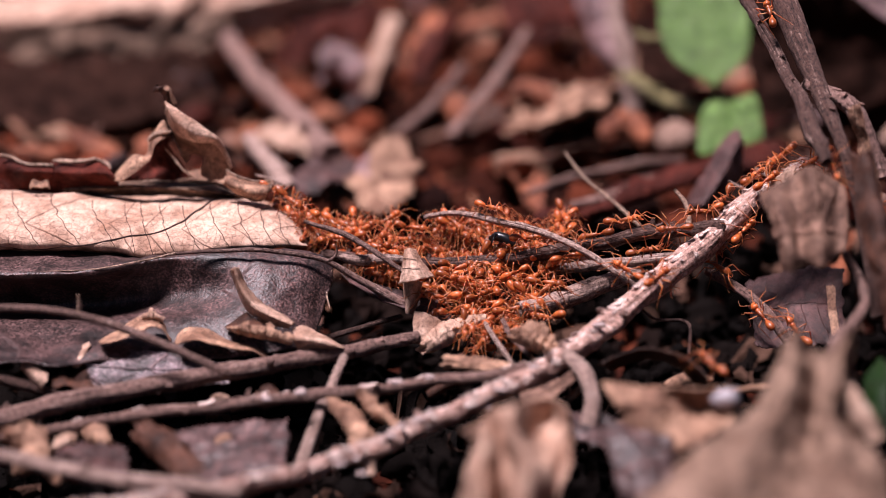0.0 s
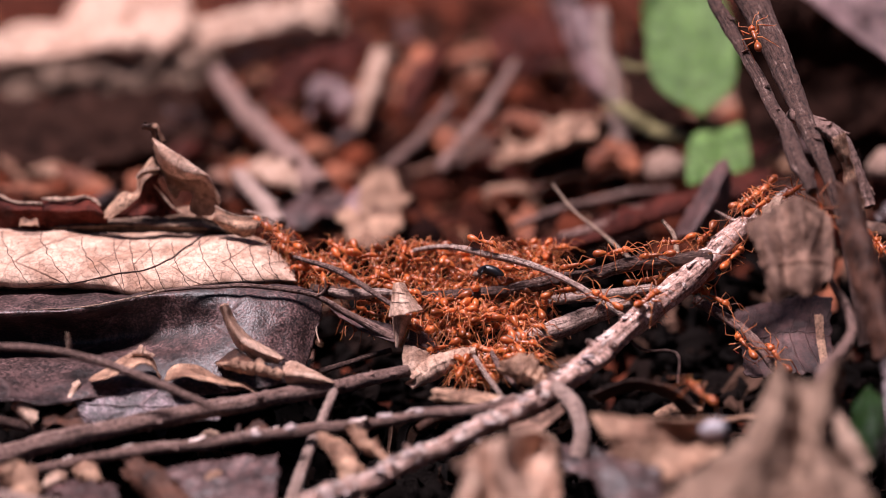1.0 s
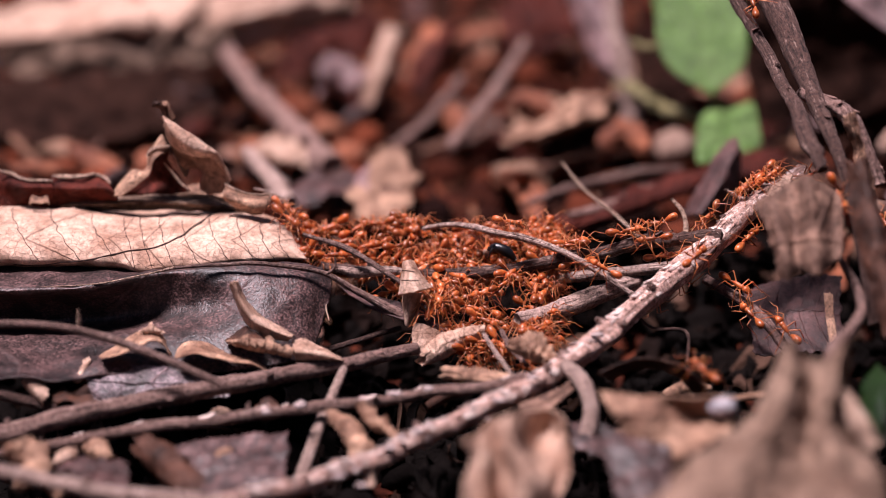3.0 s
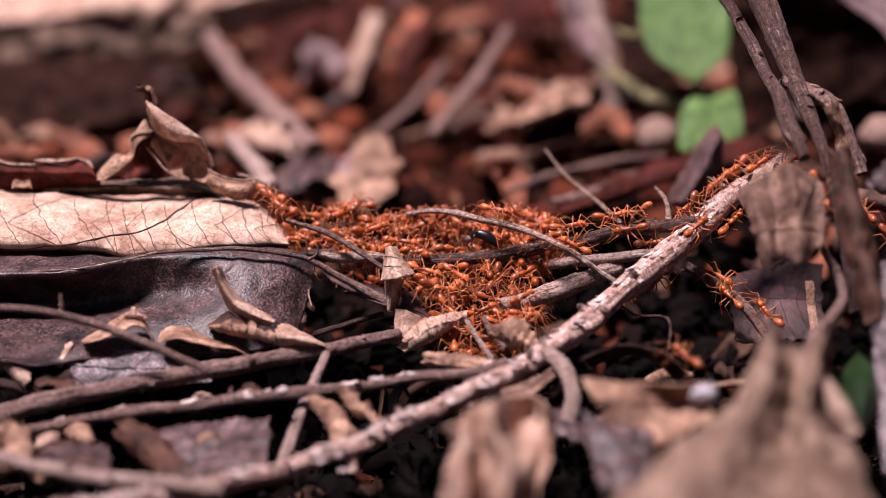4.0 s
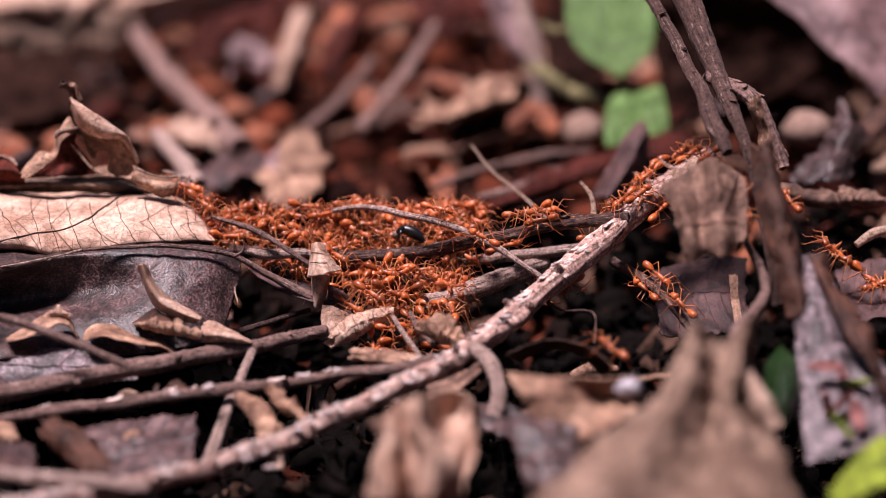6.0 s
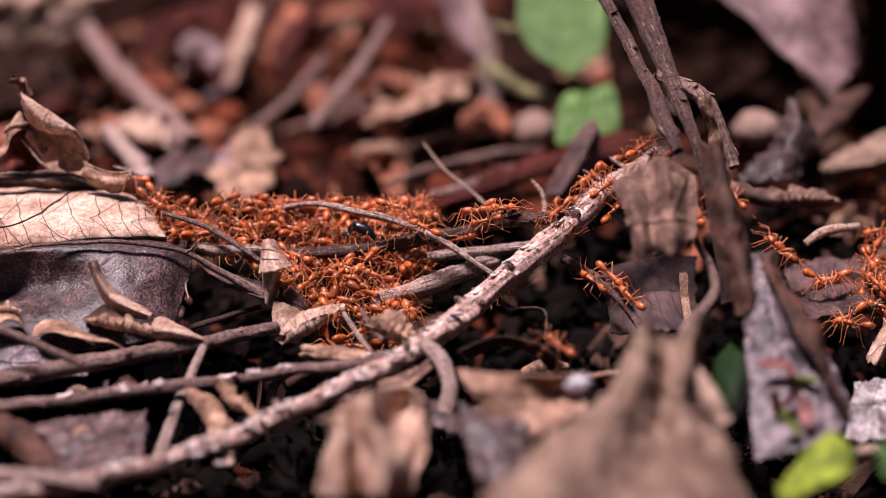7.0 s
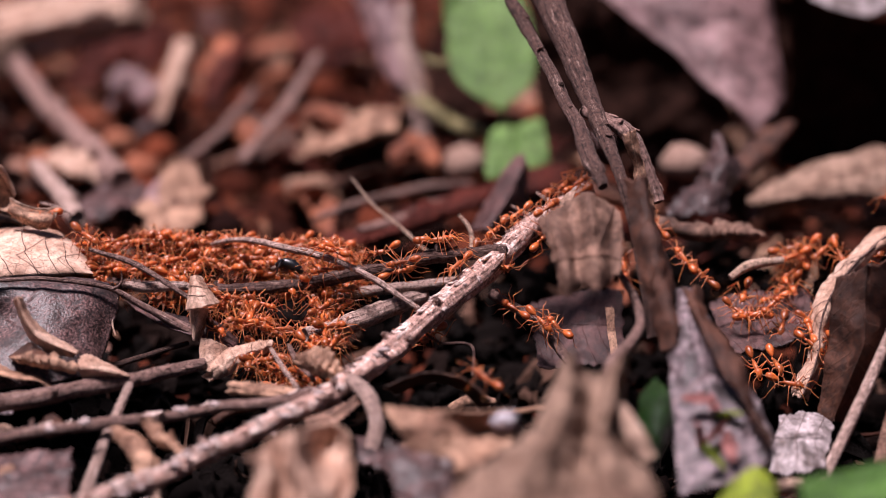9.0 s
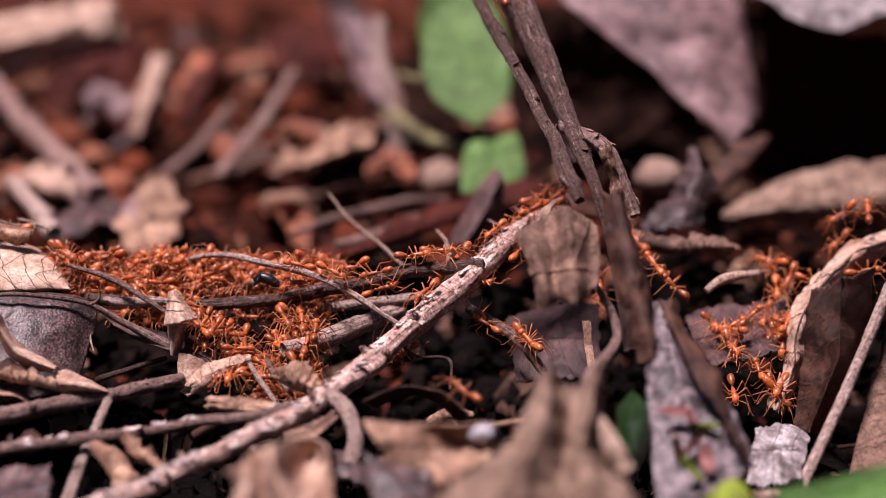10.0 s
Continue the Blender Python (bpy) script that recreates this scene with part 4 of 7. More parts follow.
# ---- leaves to one side: pale roll, dark leaf, torn leaf ----
leaf("dry_leaf", "pale tan dry leaf curled over a dark leaf, with brown veins", [
    [(-88.3, 335.0, 3.1), (-73.5, 333.0, 3.6), (-58.8, 330.0, 3.2), (-52.7, 329.0, 3.0), (-45.5, 328.0, 3.0), (-36.2, 326.0, 3.8), (-28.9, 321.0, 4.0), (-23.0, 313.0, -0.2)],
    [(-84.9, 322.0, 5.8), (-70.7, 320.0, 6.1), (-56.8, 318.0, 5.3), (-50.8, 317.0, 5.1), (-43.9, 316.0, 5.2), (-35.1, 315.0, 5.7), (-28.2, 313.5, 4.5), (-22.9, 311.0, 0.2)],
    [(-82.7, 313.0, 5.4), (-68.9, 311.0, 5.6), (-55.5, 310.0, 4.8), (-49.7, 309.5, 4.5), (-43.0, 309.0, 4.6), (-34.5, 309.0, 4.8), (-27.9, 309.0, 3.6), (-22.8, 309.5, 0.5)],
    [(-81.2, 306.0, 3.7), (-67.8, 305.0, 3.7), (-54.5, 304.0, 3.6), (-48.8, 303.0, 3.2), (-42.3, 303.5, 3.3), (-34.1, 305.0, 3.4), (-27.7, 306.0, 2.5), (-22.7, 308.0, 0.6)],
    [(-81.1, 305.0, 1.0), (-67.8, 304.0, 1.2), (-54.4, 302.5, 1.2), (-48.6, 301.0, 0.4), (-42.3, 302.0, 0.8), (-34.0, 303.5, 1.3), (-27.6, 305.5, 0.9), (-22.7, 308.0, 0.3)],
    [(-83.0, 312.0, -1.8), (-69.4, 311.0, -1.7), (-55.8, 310.0, -1.6), (-49.8, 308.5, -1.8), (-43.3, 309.5, -1.4), (-34.9, 311.0, -1.1), (-28.2, 312.0, -1.2), (-23.0, 312.0, -1.1)]], PALE, nu=96, nv=50, wob=0.4, ragged=0.01, seed=41, crease=0.35, rib_mat=DARKTWIG, midrib=[(0.1, 0.86), (0.184, 0.79), (0.32, 0.63), (0.43, 0.57), (0.53, 0.465), (0.595, 0.31), (0.66, 0.1)], cross=[0.03, 0.1, 0.17, 0.24, 0.32, 0.4, 0.48, 0.56, 0.64, 0.72, 0.8, 0.87])
strip = leaf("dry_leaf", "dull brown narrow curled strip of dry leaf", [
    [(-74.2, 328.9, 4.3), (-63.3, 327.9, 6.3), (-52.1, 326.7, 7.0), (-40.3, 326.7, 6.0), (-32.9, 327.9, 3.6)],
    [(-73.1, 323.8, 5.4), (-62.2, 321.8, 6.6), (-51.2, 320.8, 7.1), (-39.6, 320.8, 6.4), (-32.9, 324.8, 4.0)],
    [(-73.8, 326.7, 4.3), (-62.8, 324.8, 4.4), (-51.8, 323.8, 4.7), (-40.0, 323.8, 4.2), (-33.4, 326.7, 2.8)]], DUSTY, wob=0.3, ragged=0.02, seed=42, nu=60, midrib=None)
twig("rim", "pale brown curled rim", [(-74.0, 327.9, 4.5), (-63.1, 326.7, 6.5), (-52.0, 325.7, 7.1), (-40.2, 325.7, 6.3), (-32.7, 326.7, 3.9)], [0.2, 0.35, 0.38, 0.35, 0.25], PALEWOOD, seg=8, seed=42, crook=0.25, parent=strip)
leaf("dry_leaf", "torn red-brown dry leaf with a wavy pale upper rim", [
    [(-83.6, 326.8, 12.1), (-79.9, 327.7, 11.7), (-75.5, 323.7, 11.8), (-72.3, 321.8, 10.9), (-67.7, 322.7, 10.6), (-68.1, 325.7, 10.5), (-63.4, 323.7, 10.8), (-60.2, 325.7, 10.7), (-57.6, 322.7, 10.0)],
    [(-83.0, 323.7, 11.0), (-79.3, 324.7, 10.5), (-75.2, 321.8, 10.5), (-71.9, 319.7, 10.2), (-67.7, 320.8, 9.8), (-66.9, 321.8, 9.8), (-62.6, 319.7, 9.9), (-59.1, 320.8, 10.0), (-56.3, 318.7, 9.6)],
    [(-83.0, 322.7, 8.6), (-79.2, 323.7, 8.0), (-75.6, 322.7, 8.0), (-72.5, 321.8, 7.9), (-68.0, 321.8, 7.9), (-66.7, 322.7, 7.6), (-63.2, 321.8, 7.7), (-59.2, 321.8, 7.9), (-55.9, 320.8, 7.7)],
    [(-82.9, 321.8, 6.0), (-79.2, 322.7, 5.7), (-75.7, 322.7, 5.6), (-72.8, 322.7, 5.5), (-68.4, 322.7, 5.5), (-66.9, 322.7, 5.5), (-63.5, 322.7, 5.5), (-59.5, 322.7, 5.7), (-55.5, 322.7, 5.7)]], REDDISH, wob=0.35, crease=0.3, ragged=0.02, seed=43, nu=90, midrib=None)
twig("leaf_edge", "pale torn lip along a dry leaf's rim", [(-77.0, 323.2, 12.2), (-74.6, 322.7, 11.8), (-72.2, 321.3, 11.1), (-69.8, 321.8, 10.8), (-67.6, 322.3, 10.7)], [0.25, 0.35, 0.4, 0.42, 0.3], PALEWOOD, "leaf", 6, 0.3, 431, 0.2)
twig("leaf_edge", "pale curled lip along a dry leaf's rim", [(-68.0, 324.7, 10.8), (-65.6, 323.7, 10.8), (-62.6, 322.7, 11.1), (-60.7, 324.7, 11.0), (-58.6, 323.7, 10.7), (-57.4, 321.8, 10.2)], [0.3, 0.5, 0.5, 0.4, 0.35, 0.2], PALEWOOD, "leaf", 6, 0.3, 432, 0.2)
leaf("dry_leaf", "small torn tooth of red-brown dry leaf", [
    [(-71.2, 318.7, 7.8), (-70.7, 318.7, 9.1), (-69.7, 318.7, 9.0), (-69.1, 318.7, 8.7), (-67.9, 318.7, 9.1), (-67.6, 318.7, 7.8)],
    [(-71.0, 317.8, 7.6), (-70.5, 317.8, 7.9), (-69.6, 317.8, 7.9), (-68.9, 317.8, 7.8), (-68.0, 317.8, 7.9), (-67.3, 317.8, 7.6)]], TAN, wob=0.15, ragged=0.05, seed=433, nu=20, nv=8, midrib=None)
leaf("dry_leaf", "torn flap of dry leaf standing up, tan outside", [
    [(-57.4, 321.8, 8.1), (-56.2, 321.8, 10.3), (-53.8, 321.8, 12.8), (-51.5, 322.7, 12.8), (-50.9, 323.7, 15.3), (-48.4, 324.7, 18.4)],
    [(-56.3, 318.7, 8.7), (-54.5, 317.8, 10.7), (-52.1, 317.8, 12.7), (-50.7, 319.7, 13.1), (-49.9, 320.8, 15.5), (-47.2, 322.7, 17.0)],
    [(-54.9, 316.8, 9.1), (-53.3, 316.8, 10.1), (-51.5, 316.8, 11.6), (-50.3, 318.7, 12.5), (-49.4, 319.7, 15.0), (-46.9, 321.8, 16.3)]], TAN, wob=0.3, crease=0.35, ragged=0.02, seed=44, midrib=None, nu=50)
leaf("dry_leaf", "dark red-brown hollow side of a torn leaf", [
    [(-51.1, 324.7, 14.4), (-49.9, 324.7, 15.0), (-48.2, 323.7, 15.3), (-46.9, 322.7, 16.1)],
    [(-51.5, 324.7, 11.1), (-50.1, 324.7, 12.4), (-48.5, 323.7, 13.4), (-47.7, 322.7, 13.6)],
    [(-52.6, 323.7, 9.5), (-50.5, 324.7, 9.7), (-48.1, 324.7, 10.5), (-45.7, 322.7, 10.8)],
    [(-55.6, 320.8, 8.1), (-52.5, 322.7, 7.8), (-47.6, 322.7, 8.0), (-43.4, 320.8, 8.9)]], REDDISH, wob=0.4, crease=0.4, ragged=0.015, seed=45, midrib=None)
twig("leaf_edge", "pale curled lip of a torn dry leaf", [(-50.9, 321.8, 15.1), (-49.8, 321.8, 16.1), (-48.4, 321.8, 16.5), (-46.7, 321.8, 16.8)], [0.3, 0.5, 0.5, 0.25], PALEWOOD, "leaf", 6, 0.25, 434, 0.1)
twig("leaf_edge", "thin pale torn edge of a dry leaf", [(-48.0, 321.8, 13.9), (-46.7, 321.8, 12.3), (-45.1, 320.8, 10.5), (-43.3, 319.7, 9.3)], [0.15, 0.25, 0.25, 0.2], PALEWOOD, "leaf", 6, 0.25, 435, 0.1)
leaf("dry_leaf", "tan curled tip of dry leaf pointing upward", [
    [(-48.4, 324.7, 21.2), (-47.4, 323.7, 20.2), (-45.4, 322.7, 18.7), (-42.7, 322.7, 17.0), (-40.1, 321.8, 16.1), (-38.9, 321.8, 15.3), (-37.3, 320.8, 12.8), (-36.7, 320.8, 10.5)],
    [(-47.7, 321.8, 22.2), (-45.5, 319.7, 21.5), (-43.1, 318.7, 20.0), (-40.8, 318.7, 18.2), (-38.8, 318.7, 16.6), (-37.9, 319.7, 15.4), (-36.8, 319.7, 13.4), (-36.2, 319.7, 11.1)],
    [(-47.3, 319.7, 21.9), (-45.8, 317.8, 20.5), (-43.9, 316.8, 18.9), (-41.7, 316.8, 17.2), (-40.0, 317.8, 16.3), (-39.0, 318.7, 15.6), (-37.5, 319.7, 13.2), (-36.5, 319.7, 10.7)],
    [(-47.7, 321.8, 20.5), (-46.5, 319.7, 18.4), (-45.0, 318.7, 16.9), (-42.8, 318.7, 15.8), (-40.9, 319.7, 15.4), (-39.6, 320.8, 14.9), (-37.9, 320.8, 12.8), (-36.8, 320.8, 10.3)],
    [(-48.0, 325.7, 19.2), (-47.1, 323.7, 16.9), (-45.5, 322.7, 16.1), (-43.4, 322.7, 15.2), (-41.2, 322.7, 14.8), (-39.9, 322.7, 14.6), (-37.9, 321.8, 12.6), (-36.9, 321.8, 10.1)]], PALE, wob=0.2, crease=0.25, ragged=0.008, seed=46, midrib=None, nu=70, nv=34, cross=[0.3, 0.5])
roll("dry_leaf", "dark shrivelled end of a curled leaf", [(-49.4, 323.7, 23.6), (-48.4, 322.7, 24.0), (-47.6, 322.7, 23.2), (-47.2, 322.7, 21.2)], [0.5, 0.8, 0.75, 0.6], BROWN, seed=461, turns=1.2, neat=0.5, nu=30, nv=24)
leaf("dry_leaf", "torn pale rim at the tip of a curled leaf", [
    [(-47.9, 321.8, 24.4), (-47.1, 321.8, 24.8), (-46.4, 321.8, 24.2), (-45.9, 321.8, 22.8), (-45.4, 321.8, 21.6)],
    [(-47.3, 320.8, 24.0), (-46.8, 320.8, 24.2), (-46.4, 320.8, 23.6), (-46.2, 320.8, 22.6), (-45.8, 320.8, 21.5)]], TAN, wob=0.15, ragged=0.06, seed=462, nu=24, nv=8, midrib=None)
leaf("dry_leaf", "thin web of tan dry leaf under a curled tip", [
    [(-47.1, 323.7, 16.8), (-45.2, 322.7, 15.9), (-42.5, 322.7, 14.8), (-39.9, 321.8, 14.7), (-37.7, 321.8, 12.3), (-36.6, 320.8, 10.3)],
    [(-46.9, 324.7, 15.4), (-45.5, 324.7, 13.5), (-43.0, 323.7, 13.4), (-40.5, 322.7, 13.2), (-38.5, 321.8, 11.0), (-37.6, 320.8, 9.0)],
    [(-45.8, 324.7, 13.1), (-45.0, 324.7, 11.1), (-43.8, 324.7, 12.4), (-41.5, 323.7, 12.5), (-40.2, 322.7, 9.7), (-38.3, 320.8, 8.5)],
    [(-45.2, 324.7, 10.9), (-44.8, 324.7, 10.3), (-44.2, 324.7, 11.8), (-42.1, 324.7, 11.3), (-42.5, 323.7, 8.8), (-40.4, 321.8, 7.9)]], TAN, wob=0.3, crease=0.2, ragged=0.03, seed=463, midrib=None, nu=50, nv=26)
leaf("dry_leaf", "orange-tan scrap of dry leaf beyond a strip", [
    [(-48.0, 325.7, 7.2), (-44.3, 327.7, 8.5), (-40.8, 327.7, 8.5), (-37.6, 325.7, 8.0)],
    [(-47.8, 323.7, 6.5), (-44.0, 324.7, 7.3), (-40.5, 324.7, 7.3), (-37.5, 323.7, 6.7)]], TAN, wob=0.4, ragged=0.04, seed=464, midrib=None, nu=30, nv=14)
leaf("dry_leaf", "tan flap curled at the end of a dry leaf strip", [
    [(-37.4, 319.7, 10.6), (-36.0, 318.7, 10.0), (-34.1, 318.7, 9.2), (-32.0, 318.7, 8.7), (-29.4, 318.7, 8.9)],
    [(-36.8, 315.8, 10.8), (-35.2, 314.9, 10.0), (-33.4, 314.9, 9.2), (-31.5, 314.9, 8.7), (-29.5, 315.8, 8.5)],
    [(-37.1, 314.9, 9.6), (-35.4, 313.9, 8.9), (-33.6, 313.9, 8.2), (-31.8, 313.9, 7.6), (-30.0, 314.9, 7.1)],
    [(-37.5, 316.8, 8.8), (-35.8, 315.8, 7.7), (-33.9, 315.8, 6.6), (-32.3, 315.8, 6.0), (-31.0, 316.8, 5.6)]], TAN, wob=0.2, crease=0.2, ragged=0.015, seed=47, midrib=None, nu=40, nv=24)
twig("leaf_edge", "thin pale rim of a curled leaf flap", [(-37.2, 318.3, 11.0), (-35.5, 317.3, 10.2), (-33.3, 317.3, 9.4), (-31.1, 317.3, 9.1), (-29.3, 317.8, 9.0), (-29.6, 315.3, 7.8)], [0.15, 0.22, 0.2, 0.2, 0.2, 0.12], PALEWOOD, "leaf", 6, 0.2, 436, 0.1)
twig("twig", "short thin pale stalk behind a dry leaf", [(-32.6, 322.7, 8.8), (-29.9, 320.8, 8.6), (-26.4, 318.7, 7.6)], [0.25, 0.3, 0.2], GREYTWIG, seg=6, seed=437, crook=0.1)
leaf("dry_leaf", "pale orange dry leaf below a dark strip", [
    [(-59.3, 330.0, 4.0), (-54.9, 331.0, 3.9), (-48.9, 331.0, 3.7), (-42.7, 330.0, 3.5), (-38.9, 328.0, 3.5)],
    [(-59.0, 326.0, 3.6), (-54.4, 327.0, 2.9), (-48.4, 327.0, 2.7), (-42.4, 327.0, 2.9), (-38.6, 326.0, 3.4)]], PALE, wob=0.3, ragged=0.02, seed=438, midrib=None, nu=40, nv=14)
dark_leaf = leaf("dead_leaf", "large dark wet dead leaf with a folded upper rim", [
    [(-81.0, 308.0, -0.1), (-64.9, 308.0, -0.1), (-53.3, 307.0, -0.2), (-45.3, 304.0, 0.6), (-32.9, 302.0, 1.8), (-24.6, 303.0, 1.1), (-20.1, 304.0, -0.0)],
    [(-77.9, 295.0, -0.3), (-66.0, 295.0, -0.3), (-57.1, 296.0, -0.2), (-48.6, 298.0, 0.9), (-41.8, 299.0, 1.5), (-30.9, 300.0, 1.7), (-22.6, 301.0, 0.5), (-18.3, 302.0, -1.5)],
    [(-79.3, 300.0, -3.9), (-67.3, 300.0, -3.9), (-58.0, 300.0, -3.6), (-48.6, 300.0, -2.3), (-40.9, 298.0, -0.4), (-30.6, 297.0, 0.6), (-23.4, 298.0, -0.4), (-18.0, 300.0, -2.5)],
    [(-80.4, 303.0, -8.9), (-68.2, 303.0, -8.9), (-58.6, 302.0, -8.5), (-48.8, 300.0, -6.9), (-40.9, 297.0, -4.4), (-30.4, 294.0, -2.0), (-23.2, 295.0, -2.6), (-18.5, 298.0, -4.7)],
    [(-78.0, 293.0, -8.1), (-66.1, 293.0, -8.1), (-56.8, 292.0, -7.7), (-47.5, 291.0, -7.0), (-40.1, 290.0, -6.1), (-30.1, 290.0, -4.8), (-24.0, 292.0, -5.6), (-19.3, 295.0, -7.2)],
    [(-75.6, 283.0, -8.2), (-64.1, 283.0, -8.0), (-56.1, 283.0, -8.3), (-46.5, 284.0, -8.0), (-39.5, 285.0, -7.9), (-30.7, 286.0, -7.5), (-24.6, 288.0, -7.9), (-20.2, 292.0, -8.9)],
    [(-73.4, 274.0, -8.6), (-65.9, 275.0, -8.2), (-59.0, 275.0, -8.8), (-52.0, 279.0, -9.5), (-42.5, 280.0, -9.9), (-32.3, 283.0, -10.2), (-25.3, 285.0, -10.0), (-20.9, 288.0, -10.2)]], DARK, nu=110, nv=60, wob=0.35, crease=0.3, ragged=0.006, seed=48, midrib=None)
twig("rim", "thin pale edge of a fold", [(-80.0, 296.0, -0.8), (-71.7, 296.0, -0.6), (-62.6, 296.0, -0.3), (-56.1, 296.0, 0.1), (-47.8, 296.0, 1.7), (-43.4, 297.0, 2.5)], [0.12, 0.14, 0.12, 0.16, 0.2, 0.25], PALEWOOD, seg=6, seed=148, crook=0.15, parent=dark_leaf)
twig("leaf_stalk", "curved purple-brown stalk along a dark leaf's rim", [(-43.9, 297.0, 2.4), (-35.2, 298.0, 2.7), (-28.5, 298.0, 2.6), (-19.4, 299.0, 0.7), (-13.1, 299.0, -3.0), (-6.3, 298.0, -6.4), (1.0, 297.0, -8.5)], [0.25, 0.35, 0.4, 0.45, 0.65, 0.9, 0.8], TWIG, "stalk", 10, 0.1, 49, 0.2)
twig("twig", "tiny dark hooked spine on a leaf stalk", [(-18.8, 297.5, 1.0), (-17.7, 297.0, 1.7), (-17.2, 297.0, 2.7), (-17.3, 297.0, 4.2)], [0.3, 0.28, 0.2, 0.1], TWIG, seg=8, seed=620, crook=0.0)
twig("rim", "thin pale torn edge", [(-18.2, 301.0, -1.5), (-18.8, 299.5, -3.1), (-19.0, 297.5, -4.7), (-18.4, 295.0, -6.1)], [0.1, 0.16, 0.16, 0.08], PALEWOOD, seg=6, seed=621, crook=0.1, parent=dark_leaf)
twig("twig", "dry grey twig scrap under a leaf stalk", [(-17.2, 304.0, -0.1), (-14.3, 303.0, -0.4), (-9.2, 303.0, -0.2), (-6.8, 303.0, -0.4)], [0.5, 0.9, 0.8, 0.6], GREYTWIG, seg=10, seed=622, crook=0.4)
leaf("dead_leaf", "purple-brown scrap of dead leaf under ants", [[(-17.3, 304.0, -2.8), (-11.6, 302.0, -4.1), (-5.0, 299.0, -5.1)], [(-13.4, 300.0, -4.4), (-7.8, 297.0, -6.4), (0.5, 294.0, -7.5)]], PURPLE, wob=0.4, seed=50, midrib=None)
leaf("dead_leaf", "dark blue-grey wet leaf lying flat on litter", [[(-57.7, 282.0, -8.3), (-46.2, 282.0, -8.5), (-34.6, 284.0, -11.4)], [(-56.2, 278.0, -9.9), (-44.9, 278.0, -10.2), (-33.8, 280.0, -11.7)], [(-54.9, 275.0, -12.6), (-43.8, 276.0, -13.0), (-32.7, 278.0, -13.0)]], WETLEAF, wob=0.3, ragged=0.06, seed=51)
leaf("dry_leaf", "tan dry leaf scrap curled into a narrow horn", [
    [(-33.7, 289.0, 1.8), (-32.8, 288.5, -0.8), (-31.1, 287.5, -3.9), (-28.2, 286.0, -5.8), (-24.0, 284.5, -6.3)],
    [(-33.2, 287.0, 3.2), (-31.9, 286.0, 0.4), (-29.9, 285.0, -2.6), (-27.1, 284.0, -4.0), (-23.6, 283.3, -5.0)],
    [(-32.4, 287.0, 3.4), (-31.3, 286.6, 0.2), (-29.4, 285.6, -2.3), (-26.6, 284.8, -3.6), (-23.4, 284.0, -4.9)],
    [(-32.1, 289.0, 2.5), (-30.9, 289.0, -0.6), (-29.0, 288.5, -2.9), (-26.2, 287.0, -3.9), (-23.2, 285.0, -5.0)]], PALE, wob=0.15, crease=0.3, ragged=0.02, seed=52, midrib=None, nu=50, nv=26)
leaf("dry_leaf", "dark inner flap of a curled leaf scrap", [
    [(-34.4, 286.0, -6.4), (-33.1, 288.0, -5.8), (-31.2, 288.0, -4.4), (-29.7, 286.0, -5.1)],
    [(-33.6, 283.0, -5.9), (-31.8, 283.0, -5.5), (-29.8, 283.0, -5.2), (-27.7, 283.0, -5.2)]], BROWN, wob=0.2, ragged=0.04, seed=521, midrib=None, nu=24, nv=12)
roll("dry_leaf", "brown dry leaf scrap curled under another", [(-33.1, 283.5, -5.7), (-30.3, 282.5, -5.5), (-27.2, 282.0, -5.9), (-23.9, 281.5, -6.9)], [0.5, 1.2, 1.3, 0.8], TAN, seed=53, neat=0.3, turns=1.1)
leaf("dry_leaf", "small tan triangle of dry leaf with a curled edge", [
    [(-23.6, 285.0, -6.1), (-21.7, 285.0, -5.7), (-18.8, 284.0, -6.6), (-15.0, 283.0, -8.4)],
    [(-23.3, 281.0, -6.7), (-21.2, 280.0, -6.1), (-18.7, 280.0, -6.7), (-15.3, 281.0, -8.1)],
    [(-22.5, 283.0, -9.5), (-20.5, 282.0, -8.8), (-18.5, 282.0, -9.1), (-16.1, 282.0, -8.8)]], PALE, wob=0.25, crease=0.3, ragged=0.03, seed=522, midrib=None, nu=30, nv=18)
leaf("dry_leaf", "brown curled rim of dry leaf on a dark leaf", [
    [(-53.9, 282.0, -7.2), (-51.4, 284.5, -6.3), (-48.4, 285.5, -4.9), (-46.1, 286.0, -4.5), (-44.1, 285.5, -4.9), (-42.3, 283.0, -7.4)],
    [(-53.0, 279.0, -6.4), (-50.2, 279.0, -5.8), (-47.2, 280.0, -4.9), (-45.0, 281.0, -4.0), (-43.5, 281.5, -4.8), (-42.2, 281.5, -7.2)]], TAN, wob=0.25, crease=0.35, ragged=0.03, seed=54, midrib=None, nu=44, nv=18)
roll("dry_leaf", "small tan loop of curled leaf edge", [(-47.2, 284.0, -4.0), (-45.6, 284.0, -3.6), (-43.9, 284.0, -4.4)], [0.5, 0.8, 0.5], PALE, seed=541, neat=0.2, turns=1.1, nu=24, nv=24)
